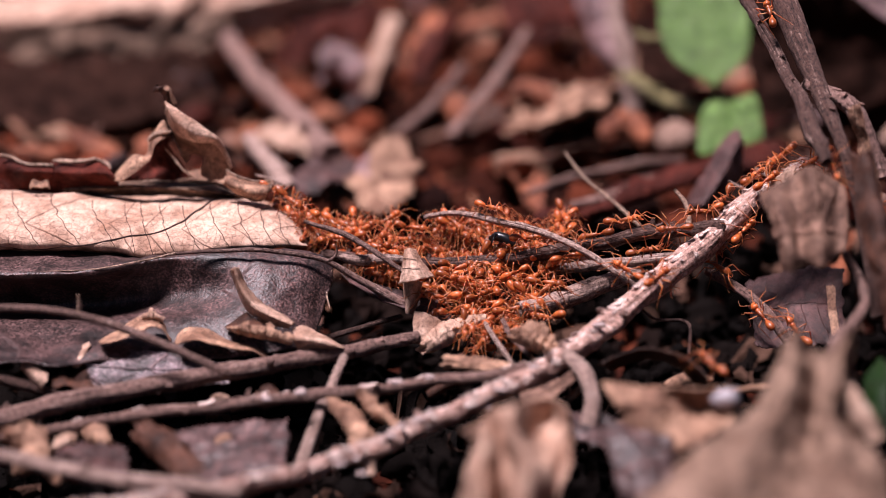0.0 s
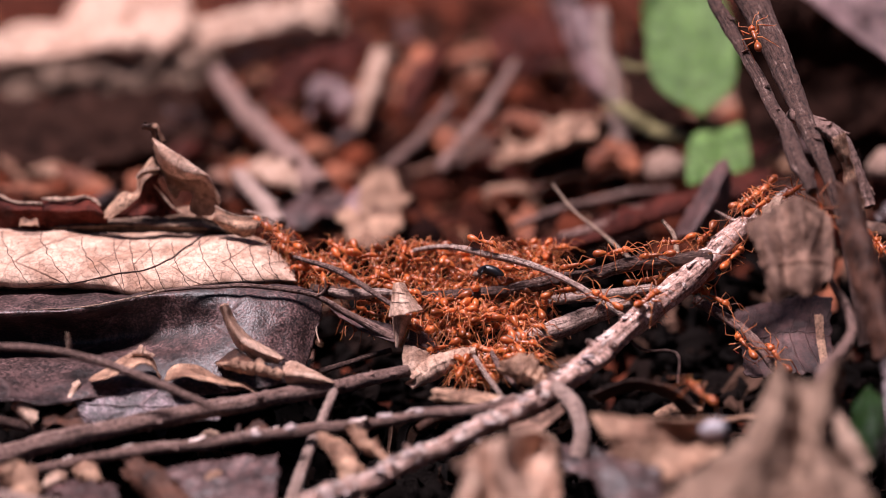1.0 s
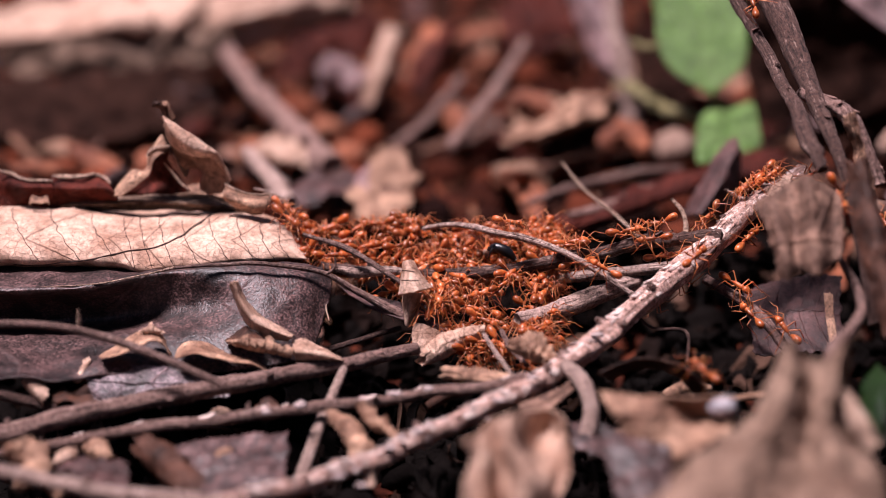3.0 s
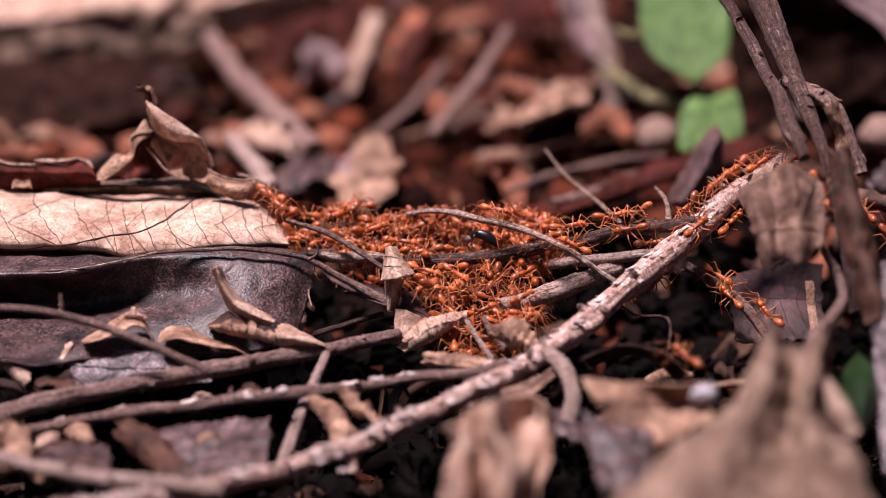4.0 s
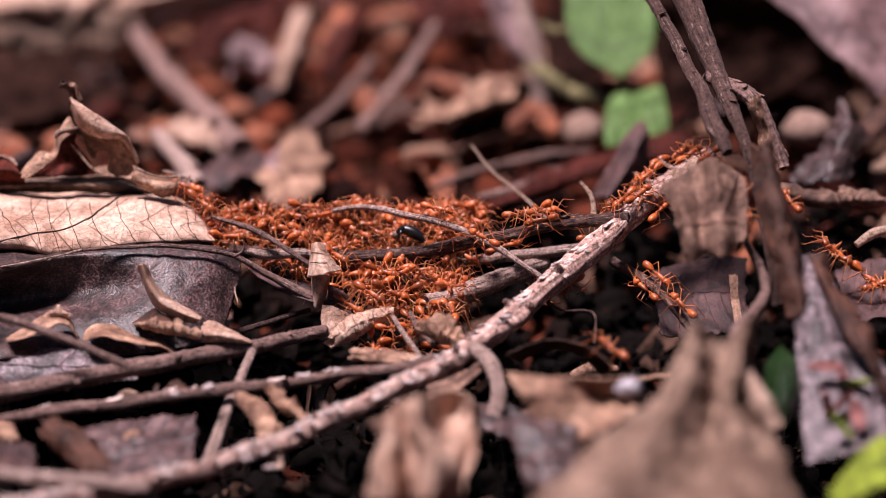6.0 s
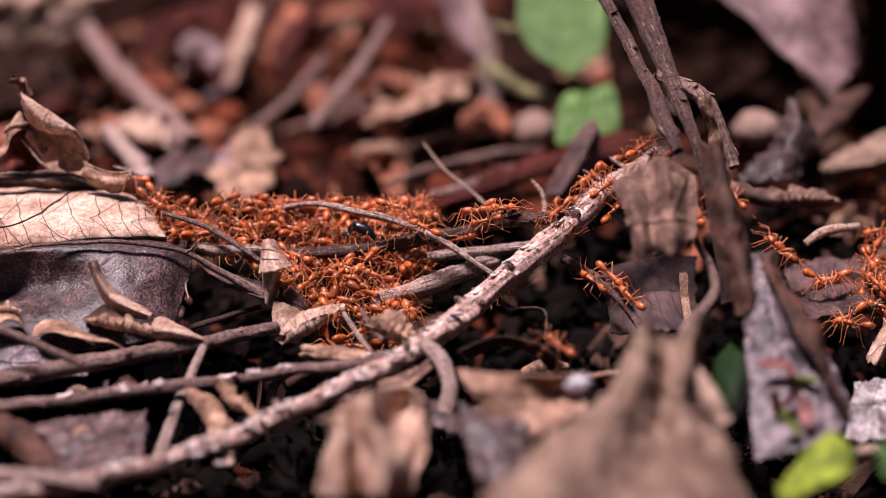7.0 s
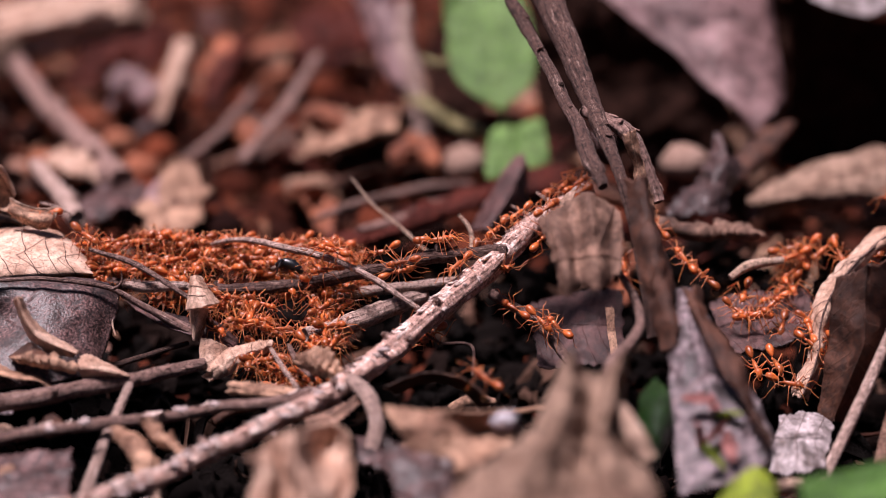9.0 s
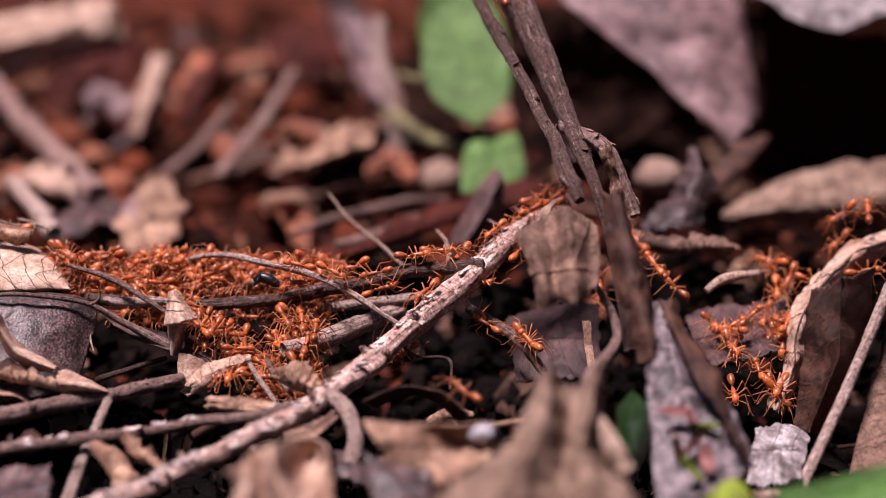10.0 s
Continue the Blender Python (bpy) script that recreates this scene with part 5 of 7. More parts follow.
leaf("dry_leaf", "dark brown curled scrap of dry leaf", [
    [(-42.0, 282.0, -7.5), (-40.7, 284.5, -6.4), (-38.6, 285.0, -6.0), (-36.2, 284.5, -6.6), (-33.1, 283.5, -8.0), (-29.1, 283.0, -8.7), (-26.6, 281.0, -9.5)],
    [(-41.3, 279.5, -7.0), (-39.6, 279.0, -6.2), (-37.5, 279.0, -6.0), (-35.3, 279.0, -6.9), (-32.5, 279.5, -7.8), (-29.1, 280.0, -8.5), (-26.7, 280.0, -9.5)]], TAN, wob=0.25, crease=0.4, ragged=0.03, seed=55, midrib=None, nu=50, nv=18)
leaf("dry_leaf", "small tan curled scrap of leaf", [
    [(-59.0, 281.0, -9.3), (-57.5, 282.0, -8.5), (-55.4, 283.0, -7.6)],
    [(-57.7, 278.0, -9.3), (-56.1, 278.0, -8.6), (-54.8, 281.0, -7.6)],
    [(-57.2, 278.0, -10.2), (-55.9, 277.5, -9.9), (-55.6, 280.0, -9.1)]], PALE, wob=0.25, crease=0.3, ragged=0.05, seed=56, midrib=None, nu=20, nv=14)
roll("dry_leaf", "small tan curled scrap of leaf", [(-64.0, 276.5, -8.9), (-62.5, 275.5, -10.0), (-60.7, 274.0, -11.5)], [0.6, 1.0, 0.7], PALE, seed=57, neat=0.3, turns=0.8, start=3.6, nu=30, nv=20)
leaf("dead_leaf", "torn dark edge of a wet leaf", [
    [(-60.6, 276.0, -11.0), (-58.8, 278.0, -10.1), (-57.1, 277.0, -10.8), (-55.3, 278.0, -10.1)],
    [(-59.3, 272.0, -11.5), (-57.3, 272.0, -10.9), (-55.0, 271.0, -11.3), (-51.7, 271.0, -11.1)]], BROWN, wob=0.4, crease=0.4, ragged=0.12, seed=571, midrib=None, nu=24, nv=12)
twig("stem", "thin smooth grey-brown arching stem", [(-75.6, 275.0, 0.2), (-67.0, 275.0, 0.6), (-58.5, 275.0, 0.1), (-49.9, 274.0, -1.7), (-41.2, 272.0, -4.6), (-32.6, 270.0, -7.8)], [0.6, 0.6, 0.6, 0.65, 0.65, 0.6], TWIG, "stem", 10, 0.06, 58, 0.1)
twig("thorn", "tiny pale upright spike on a stem", [(-55.1, 275.0, -0.4), (-55.0, 275.0, 1.3), (-55.1, 275.0, 2.7)], [0.4, 0.35, 0.25], PALEWOOD, "twig", 6, 0.1, 59, 0)

# ---- twigs ----
twig("twig", "brown straight twig lying over dark leaves", [(-75.7, 267.0, -15.7), (-66.5, 268.0, -14.6), (-50.1, 272.0, -11.9), (-33.3, 276.0, -10.2), (-16.2, 282.0, -9.1), (-4.1, 288.0, -8.8)], [1.7, 1.6, 1.5, 1.4, 1.2, 1.0], TWIG, rough=0.16, seed=61, nubs=5, flakes=6)
twig("twig", "dark thin twig under other twigs", [(-75.8, 276.0, -10.2), (-67.8, 275.0, -11.1), (-61.8, 275.0, -12.4), (-56.5, 274.0, -13.9)], [0.8, 0.8, 0.8, 0.6], DARKTWIG, seed=62)
thin_red = twig("twig", "thin reddish-brown twig with flaking bark", [(-72.8, 262.0, -16.7), (-62.9, 263.0, -15.1), (-44.9, 266.0, -13.2), (-24.0, 268.0, -11.4), (-7.1, 269.0, -9.8), (12.8, 270.0, -7.5)], [0.7, 0.7, 0.85, 0.85, 0.8, 0.9], TWIG, rough=0.2, seed=63, nubs=7, flakes=14)
main_twig = twig("twig", "long knobbly twig with pale flaking bark", [(61.2, 313.0, 13.3), (51.1, 306.0, 8.6), (37.8, 294.0, 1.4), (27.9, 284.0, -3.1), (19.4, 274.0, -6.4), (12.3, 268.0, -8.1), (1.3, 260.0, -10.8), (-6.8, 255.0, -12.5), (-17.7, 247.0, -13.4), (-26.4, 240.0, -12.9), (-36.5, 235.0, -12.8), (-49.1, 230.0, -12.2)], [1.6, 1.9, 2.0, 1.85, 1.7, 1.5, 1.4, 1.35, 1.3, 1.25, 1.2, 1.0], BARK, seg=22, rough=0.17, seed=64, crook=0.7, flakes=160, nubs=14)
twig("side_branch", "", [(18.5, 271.0, -5.6), (21.0, 266.0, -6.6), (21.9, 262.0, -8.9), (21.2, 260.0, -11.7), (19.7, 258.0, -13.8)], [1.1, 1.2, 1.2, 1.3, 0.9], GREYTWIG, seed=65, crook=0.3, parent=main_twig)
twig("twig", "short straight grey twig leaning on two twigs", [(-15.3, 280.0, -8.9), (-18.2, 269.0, -13.5), (-21.4, 256.0, -18.4)], [0.7, 0.85, 0.9], GREYTWIG, rough=0.1, seed=66, crook=0.2)
twig("twig", "grey cracked twig with a broken end", [(12.2, 292.0, -5.5), (16.1, 294.0, -5.3), (20.9, 298.0, -5.1), (25.7, 301.0, -4.4), (32.7, 306.0, -3.8)], [1.15, 1.45, 1.7, 1.7, 1.5], GREYTWIG, seg=12, rough=0.16, seed=67, crook=0.3)
twig("twig", "dark crooked twig running under the ants", [(-20.4, 309.0, -1.6), (-6.0, 306.0, -2.0), (9.0, 304.0, -0.7), (22.9, 302.0, 2.1), (34.6, 300.0, 5.2), (45.5, 299.0, 6.3)], [0.9, 0.9, 1.0, 1.15, 1.15, 1.0], DARKTWIG, rough=0.22, seed=68, nubs=5, flakes=5)
twig("twig", "pale brown twig below a darker twig", [(16.8, 308.0, -4.0), (27.9, 306.0, -1.8), (40.9, 304.0, -0.3)], [0.8, 0.9, 0.9], GREYTWIG, seed=69)
twig("twig", "thin pale bent twig crossing over ants", [(-3.1, 314.0, 3.7), (3.4, 309.0, 5.8), (9.9, 304.0, 5.6), (17.1, 300.0, 4.9), (25.2, 296.0, 1.5), (32.5, 293.0, -2.7)], [0.4, 0.5, 0.6, 0.6, 0.55, 0.4], GREYTWIG, seg=8, seed=70, crook=0.2)
twig("twig", "very thin bare twig sticking up", [(21.7, 336.0, 9.7), (25.8, 331.0, 5.6), (30.0, 326.0, 3.2), (35.0, 318.0, 0.1)], [0.2, 0.26, 0.3, 0.36], PALEWOOD, seg=6, seed=71, crook=0.2)
twig("twig", "short thin stalk sticking up beside twigs", [(39.1, 313.0, 8.8), (40.9, 311.0, 6.8), (41.2, 308.0, 3.4)], [0.3, 0.4, 0.55], PALEWOOD, seg=6, seed=72, crook=0.1)
twig("twig", "short broken stub of thin twig", [(48.2, 314.0, 10.1), (50.7, 313.0, 8.9), (53.0, 312.0, 7.7)], [0.3, 0.4, 0.5], GREYTWIG, seg=6, seed=73, crook=0.1)
twig("twig", "thin dark twig among ants", [(-23.0, 307.0, 4.9), (-17.2, 304.0, 4.1), (-11.5, 301.0, 1.7), (-6.1, 298.0, -1.1)], [0.35, 0.5, 0.5, 0.4], TWIG, seg=8, seed=74, crook=0.2)
twig("twig", "brown twig slanting down behind dead leaves", [(43.5, 302.0, -1.9), (49.4, 297.0, -4.4), (53.3, 292.0, -7.5), (55.7, 289.0, -10.5)], [0.8, 0.85, 0.85, 0.8], TWIG, seed=75, crook=0.2)
twig("twig", "thin dark crooked rootlet in shade", [(30.1, 288.0, -2.8), (33.6, 287.0, -5.3), (38.8, 287.0, -6.0), (38.5, 283.0, -9.6)], [0.25, 0.25, 0.25, 0.2], DARKTWIG, seg=6, seed=76, crook=0.1)
twig("twig", "thin dark crooked rootlet in shade", [(34.7, 262.0, -7.6), (40.9, 262.0, -7.8), (48.3, 262.0, -7.0)], [0.35, 0.4, 0.4], TAN, seg=6, seed=77, crook=0.3)
leaf("dry_leaf", "papery tan leaf rolled into an upright spiral", [
    [(-6.3, 298.5, 2.3), (-6.7, 298.0, 0.1), (-7.4, 297.0, -2.7)],
    [(-5.8, 296.5, 3.3), (-5.9, 294.0, 1.4), (-6.0, 292.0, -0.9)],
    [(-5.2, 296.0, 3.5), (-4.6, 293.2, 1.6), (-3.6, 291.2, -0.2)],
    [(-4.4, 297.5, 2.8), (-3.1, 296.0, 0.9), (-1.3, 296.0, -1.2)]], PALE, wob=0.1, crease=0.3, ragged=0.03, seed=78, midrib=None, nu=30, nv=30, cross=[0.3, 0.6], rib_mat=DARKTWIG)
leaf("dry_leaf", "papery tan inner cone of a rolled leaf", [
    [(-6.5, 298.5, -3.0), (-6.5, 298.0, -5.2), (-6.1, 297.0, -7.7)],
    [(-5.5, 295.0, -1.5), (-5.7, 294.5, -4.1), (-5.9, 294.5, -7.1)],
    [(-4.4, 294.6, -1.4), (-4.8, 294.3, -4.0), (-5.4, 294.3, -7.1)],
    [(-3.2, 297.5, -2.4), (-3.7, 297.0, -4.9), (-4.7, 296.0, -7.6)]], PALE, wob=0.1, crease=0.2, ragged=0.02, seed=781, midrib=None, nu=26, nv=26)
leaf("dry_leaf", "purple-brown fold of a papery leaf", [
    [(-3.7, 297.0, -3.8), (-1.5, 297.0, -5.0), (1.5, 296.0, -7.6)],
    [(-3.8, 294.0, -5.3), (-1.6, 293.5, -6.3), (1.1, 293.0, -8.1)],
    [(-4.0, 294.0, -7.3), (-2.2, 293.0, -8.5), (-0.4, 292.0, -9.1)]], PURPLE, wob=0.25, crease=0.4, ragged=0.04, seed=782, nu=26, nv=18)
leaf("dry_leaf", "papery tan leaf scrap below a rolled leaf", [
    [(-4.7, 294.0, -6.3), (-4.9, 291.0, -8.0), (-4.7, 288.5, -10.0)],
    [(-2.9, 291.5, -5.6), (-3.4, 289.0, -7.6), (-3.6, 287.5, -10.0)],
    [(0.1, 292.0, -7.2), (-1.4, 289.5, -8.6), (-2.9, 288.0, -10.2)]], PALE, wob=0.25, crease=0.4, ragged=0.04, seed=146, midrib=None, nu=30, nv=22)
roll("dry_leaf", "papery tan leaf scrap rolled into a cone", [(-3.2, 287.0, -10.4), (-0.5, 288.0, -9.2), (2.8, 289.0, -7.6), (6.7, 290.0, -6.5)], [1.1, 2.0, 1.8, 0.8], PALE, seed=79, neat=0.12, turns=1.2, start=2.2)
roll("dry_leaf", "pale papery leaf scrap under twigs", [(0.1, 275.0, -8.0), (5.7, 273.0, -8.0), (11.1, 271.0, -7.9)], [0.8, 1.2, 0.7], TAN, seed=80, turns=0.72, start=4.6)
roll("dry_leaf", "pale papery leaf scrap under twigs", [(10.5, 278.0, -4.7), (14.3, 276.0, -4.7), (17.7, 274.0, -6.0)], [1.0, 1.9, 1.2], TAN, seed=81, turns=0.72, start=3.6)

twig("twig", "short thin stalk among twigs", [(6.6, 286.0, -5.6), (8.4, 281.0, -7.0), (10.6, 276.0, -8.6)], [0.35, 0.4, 0.4], GREYTWIG, seg=8, seed=82, crook=0.2)
twig("twig", "short thin stalk among twigs", [(9.3, 287.0, -5.4), (10.7, 283.0, -6.8), (13.1, 278.0, -8.0)], [0.35, 0.45, 0.4], TWIG, seg=8, seed=83, crook=0.2)
twig("twig", "dark thin twig in a gap between leaves", [(-19.8, 296.0, -11.9), (-13.4, 298.0, -10.6), (-6.9, 300.0, -9.3)], [0.5, 0.5, 0.4], DARKTWIG, seg=8, seed=84, crook=0.2)



def lump(name, label, middle, size, material, parent, seed):
    """A small uneven lump stuck to a thing."""
    v = []
    for c in ICO_V:
        w = 1 + 0.6 * noise.noise(c * 1.6 + Vector((seed * 3.3, 0, seed)))
        v.append((middle[0] + c.x * size[0] * w, middle[1] + c.y * size[1] * w, middle[2] + c.z * size[2] * w))
    return put(name, v, ICO_F, None, material, parent, label)


for k, spot in enumerate(((-5.8, 254.0, -9.8), (-3.4, 256.0, -9.8), (-7.5, 253.0, -11.1), (-12.1, 249.0, -12.9), (-11.4, 247.0, -14.3), (-14.5, 247.0, -12.9), (-20.6, 244.0, -12.7), (-22.8, 243.0, -13.2), (8.4, 263.0, -8.0), (6.5, 262.0, -10.4), (13.5, 267.0, -5.9), (23.8, 277.0, -2.8), (34.1, 289.0, 0.1), (29.6, 284.0, -2.0), (-17.6, 246.0, -12.8), (-2.0, 258.0, -9.5))):
    lump("lichen", "pinkish white crust of lichen", spot, (0.55 + 0.3 * (k % 3), 0.5, 0.3 + 0.1 * (k % 2)), LICHEN, main_twig, k)
for k, (spot, size) in enumerate((((-21.0, 265.0, -9.2), (1.0, 0.8, 0.6)), ((-7.1, 267.0, -8.3), (1.2, 0.6, 0.4)), ((-2.0, 268.0, -7.9), (0.9, 0.6, 0.4)), ((-26.2, 265.0, -10.2), (0.8, 0.7, 0.5)))):
    lump("lichen", "pinkish white crust of lichen", spot, size, LICHEN, thin_red, 30 + k)
bits = random.Random(5)
for k in range(18):
    x, y = bits.uniform(-62, 40), bits.uniform(246, 284)
    z = -12.5 + (y - 250) * 0.12 + bits.uniform(-5, -1.5)
    a, L = bits.uniform(0, 6.28), bits.uniform(2.0, 5.0)
    d = Vector((math.cos(a), math.sin(a) * 0.6, bits.uniform(-0.5, 0.5))).normalized() * L
    p = Vector((x, y, z))
    roll("dry_leaf", "small tan curled scrap of leaf between twigs", [tuple(p - d), tuple(p + Vector((0, 0, 0.8))), tuple(p + d)], [0.5, bits.uniform(0.8, 1.6), 0.5], bits.choice((TAN, TAN, PALE, BROWN, PINK)), seed=400 + k, turns=bits.uniform(0.6, 1.0), start=bits.uniform(3.2, 5.0), nu=20, nv=14)

# ---- a black insect caught by the ants ----
insect = twig("black_insect", "shiny black insect held among ants", [(7.9, 308.0, 1.6), (8.9, 307.4, 2.2), (10.2, 307.0, 2.0), (11.4, 306.6, 1.3), (12.4, 306.4, 0.3)], [0.4, 0.75, 0.9, 0.8, 0.3], BEETLE, "insect", 14, 0.03, 301, 0)
lump("pale_belly", "cream-coloured smooth belly", (7.5, 308.2, 1.0), (0.7, 0.5, 0.7), PEBBLE, insect, 40)
lv, lf, lu, *_ = tube_grid([(8.9, 306.0, 3.0), (8.2, 305.0, 2.2), (7.8, 306.0, 0.7)], [0.22, 0.18, 0.1], 10, 6, 0.05, 1)
put("leg", lv, lf, lu, BEETLE, insect)

# ---- upright stalks and dead leaves beside them ----
twig("dead_stalk", "weathered grey split dead stalk leaning upward", [(47.5, 328.9, 46.2), (52.0, 317.5, 38.0), (55.2, 304.3, 31.1), (57.2, 289.2, 24.7), (58.2, 283.5, 21.0)], [1.0, 1.05, 1.05, 1.4, 0.8], DARKTWIG, "stalk", 16, 0.16, 91, 0.5, 3, 1)
twig("dead_stalk", "tall brown dead stalk leaning upward", [(53.7, 325.1, 46.8), (57.9, 311.8, 36.1), (60.6, 298.6, 27.2), (62.5, 289.2, 20.9), (65.0, 283.5, 11.0), (66.1, 275.0, -0.7)], [2.7, 2.1, 1.4, 0.95, 1.1, 1.3], DARKTWIG, "stalk", 16, 0.08, 92, 0.3, 2, 1)
twig("dead_stalk", "bent brown stalk behind upright stalks", [(57.7, 302.4, 29.2), (62.0, 300.5, 27.9), (64.9, 297.7, 26.5), (67.0, 294.8, 22.6), (69.0, 292.0, 16.4)], [0.9, 1.2, 1.4, 1.2, 1.1], TWIG, "stalk", 16, 0.18, 93, 0.4, 5, 1)
leaf("dead_leaf", "crumpled grey-tan dead leaf hanging from a stalk", [
    [(47.1, 279.7, 17.1), (49.4, 276.9, 19.8), (52.4, 277.8, 21.9), (55.0, 275.9, 23.0), (58.7, 277.8, 20.5), (60.1, 275.9, 19.0)],
    [(47.5, 275.0, 15.5), (49.4, 272.2, 17.7), (52.4, 274.1, 18.0), (54.5, 270.3, 19.7), (58.3, 274.1, 17.3), (59.8, 272.2, 16.8)],
    [(48.6, 272.2, 13.3), (49.9, 268.4, 14.8), (52.5, 271.2, 14.3), (54.6, 267.4, 15.8), (57.7, 270.3, 14.6), (59.2, 269.3, 14.3)],
    [(49.3, 269.3, 11.2), (50.2, 265.5, 12.2), (52.4, 267.4, 11.8), (54.4, 264.6, 12.8), (57.3, 267.4, 12.3), (58.5, 267.4, 12.5)],
    [(49.7, 268.4, 9.6), (50.5, 264.6, 9.4), (52.7, 266.5, 10.0), (54.4, 263.7, 10.4), (56.7, 266.5, 10.7), (57.7, 267.4, 11.5)]], GREYTAN, wob=0.5, crease=0.45, ragged=0.05, seed=94, midrib=0.55, nu=70, nv=50)
leaf("bark_scrap", "pale splintered bark at a twig's end", [
    [(49.7, 310.0, 7.3), (52.2, 308.0, 10.5), (55.5, 306.0, 13.6), (58.2, 305.0, 15.6)],
    [(51.1, 308.0, 6.4), (53.8, 306.0, 9.3), (56.4, 304.0, 11.8), (57.5, 303.0, 14.2)]], PALE, wob=0.4, crease=0.5, ragged=0.12, seed=941, midrib=None, nu=30, nv=14)
twig("twig", "short broken stub of thin twig", [(52.4, 312.0, 12.8), (53.9, 310.0, 12.1), (55.6, 308.0, 11.3)], [0.25, 0.35, 0.45], GREYTWIG, seg=6, seed=942, crook=0.1)
leaf("dead_leaf", "brown dead leaf hanging along a stalk", [
    [(60.1, 277.8, 24.9), (61.1, 272.2, 16.6), (62.1, 264.6, 8.2), (63.8, 258.9, 2.1)],
    [(62.4, 275.9, 25.4), (63.5, 269.3, 17.4), (64.6, 262.7, 10.5), (65.4, 257.0, 4.4)],
    [(63.7, 278.8, 24.6), (65.7, 274.1, 16.9), (67.2, 267.4, 10.7), (66.1, 260.8, 4.9)]], BROWN, wob=0.6, ragged=0.04, seed=95)
leaf("dead_leaf", "brown dead leaf wrapped beside a stalk", [
    [(63.3, 294.8, 27.2), (64.7, 293.9, 21.8), (66.1, 292.0, 14.6)], [(65.0, 292.0, 28.8), (66.4, 291.1, 22.5), (68.2, 289.2, 15.4)]], TAN, wob=0.6, seed=96)
twig("stem", "curled dry brown tendril", [(60.4, 276.9, 9.2), (62.0, 273.1, 6.4), (62.0, 267.4, 4.0), (58.9, 260.8, 2.9), (55.2, 253.3, 3.3), (52.7, 245.7, 2.1)], [0.5, 0.6, 0.75, 0.9, 0.9, 0.8], TWIG, "stem", 10, 0.1, 97, 0.2)
leaf("dead_leaf", "mottled purple-grey wet leaf leaning on litter", [
    [(68.0, 269.3, 9.0), (64.5, 258.9, 2.7), (63.1, 249.5, -2.5), (61.9, 236.2, -9.8)],
    [(68.1, 267.4, 9.9), (66.9, 256.1, 4.5), (66.8, 247.6, -1.8), (66.1, 235.3, -9.5)],
    [(68.8, 267.4, 10.1), (70.0, 258.9, 4.4), (71.6, 248.5, -1.4), (72.2, 238.1, -8.3)],
    [(69.7, 268.4, 9.6), (73.3, 260.8, 3.7), (76.0, 251.4, -1.7), (77.5, 241.9, -6.6)]], WETLEAF, wob=0.6, crease=0.8, ragged=0.015, seed=98, nu=80, nv=56)
leaf("dead_leaf", "narrow brown curled edge along a wet leaf", [
    [(69.4, 268.4, 10.2), (71.9, 259.9, 5.8), (74.9, 250.4, 0.4), (77.8, 241.0, -5.6)],
    [(68.1, 265.5, 10.6), (69.9, 256.1, 6.2), (72.8, 246.6, 1.3), (75.8, 238.1, -4.8)],
    [(67.7, 265.5, 9.8), (69.0, 256.1, 5.7), (71.6, 246.6, 0.4), (74.8, 239.1, -5.9)]], BROWN, wob=0.8, crease=1.0, ragged=0.12, seed=981, midrib=None, nu=60, nv=14)
leaf("dead_leaf", "purple-grey dead leaf in the shade", [
    [(51.1, 314.0, -8.0), (59.7, 314.0, -4.7), (69.0, 314.0, -5.4)], [(51.1, 304.0, -9.7), (58.7, 304.0, -8.7), (67.7, 304.0, -9.2)], [(50.7, 294.0, -12.6), (56.7, 294.0, -13.1), (66.3, 294.0, -12.1)]], PURPLE, wob=0.7, ragged=0.06, seed=99)
leaf("dead_leaf", "narrow orange-brown scrap of dead leaf", [[(61.3, 292.0, -1.1), (61.3, 289.0, -4.6), (61.4, 286.0, -7.9)], [(62.8, 292.0, -1.1), (62.7, 289.0, -4.6), (62.7, 286.0, -7.3)]], TAN, wob=0.2, ragged=0.06, seed=100, midrib=None)
leaf("dead_leaf", "dark arched dead leaf with a pale rim", [
    [(22.8, 268.0, -5.4), (29.0, 268.0, -3.3), (35.1, 266.0, -3.4), (39.4, 262.0, -6.0)], [(25.0, 274.0, -9.0), (30.8, 276.0, -7.9), (35.8, 274.0, -8.6), (38.5, 268.0, -9.9)]], BROWN, wob=0.3, ragged=0.04, seed=101)

# ---- close to the camera ----
leaf("dry_leaf", "large tan dry leaf folded lengthwise, standing near", [
    [(44.5, 235.0, 10.8), (42.7, 232.2, 7.2), (40.0, 227.6, 3.8), (34.7, 222.0, 2.6), (28.2, 213.7, 1.2), (21.0, 203.5, -0.7)],
    [(45.7, 233.1, 12.8), (44.4, 227.6, 8.8), (42.0, 222.0, 5.2), (37.8, 214.6, 3.7), (32.8, 206.3, 2.2), (27.9, 197.0, 0.7)],
    [(49.1, 235.0, 8.6), (48.3, 232.2, 5.2), (47.2, 228.5, 1.6), (45.3, 222.0, -0.3), (42.1, 213.7, -2.0), (37.7, 203.5, -2.5)],
    [(52.5, 234.0, 11.6), (50.2, 228.5, 7.2), (48.8, 223.9, 3.6), (48.4, 217.4, 1.6), (47.4, 210.0, -0.4), (44.1, 199.8, -0.9)],
    [(54.2, 236.8, 10.0), (53.1, 234.0, 4.3), (51.8, 230.3, 0.6), (54.3, 223.9, -0.0), (55.5, 217.4, -2.3), (55.8, 210.0, -5.1)]], DUSTY, wob=0.8, crease=0.9, ragged=0.01, seed=117, midrib=0.25, nu=70, nv=50)
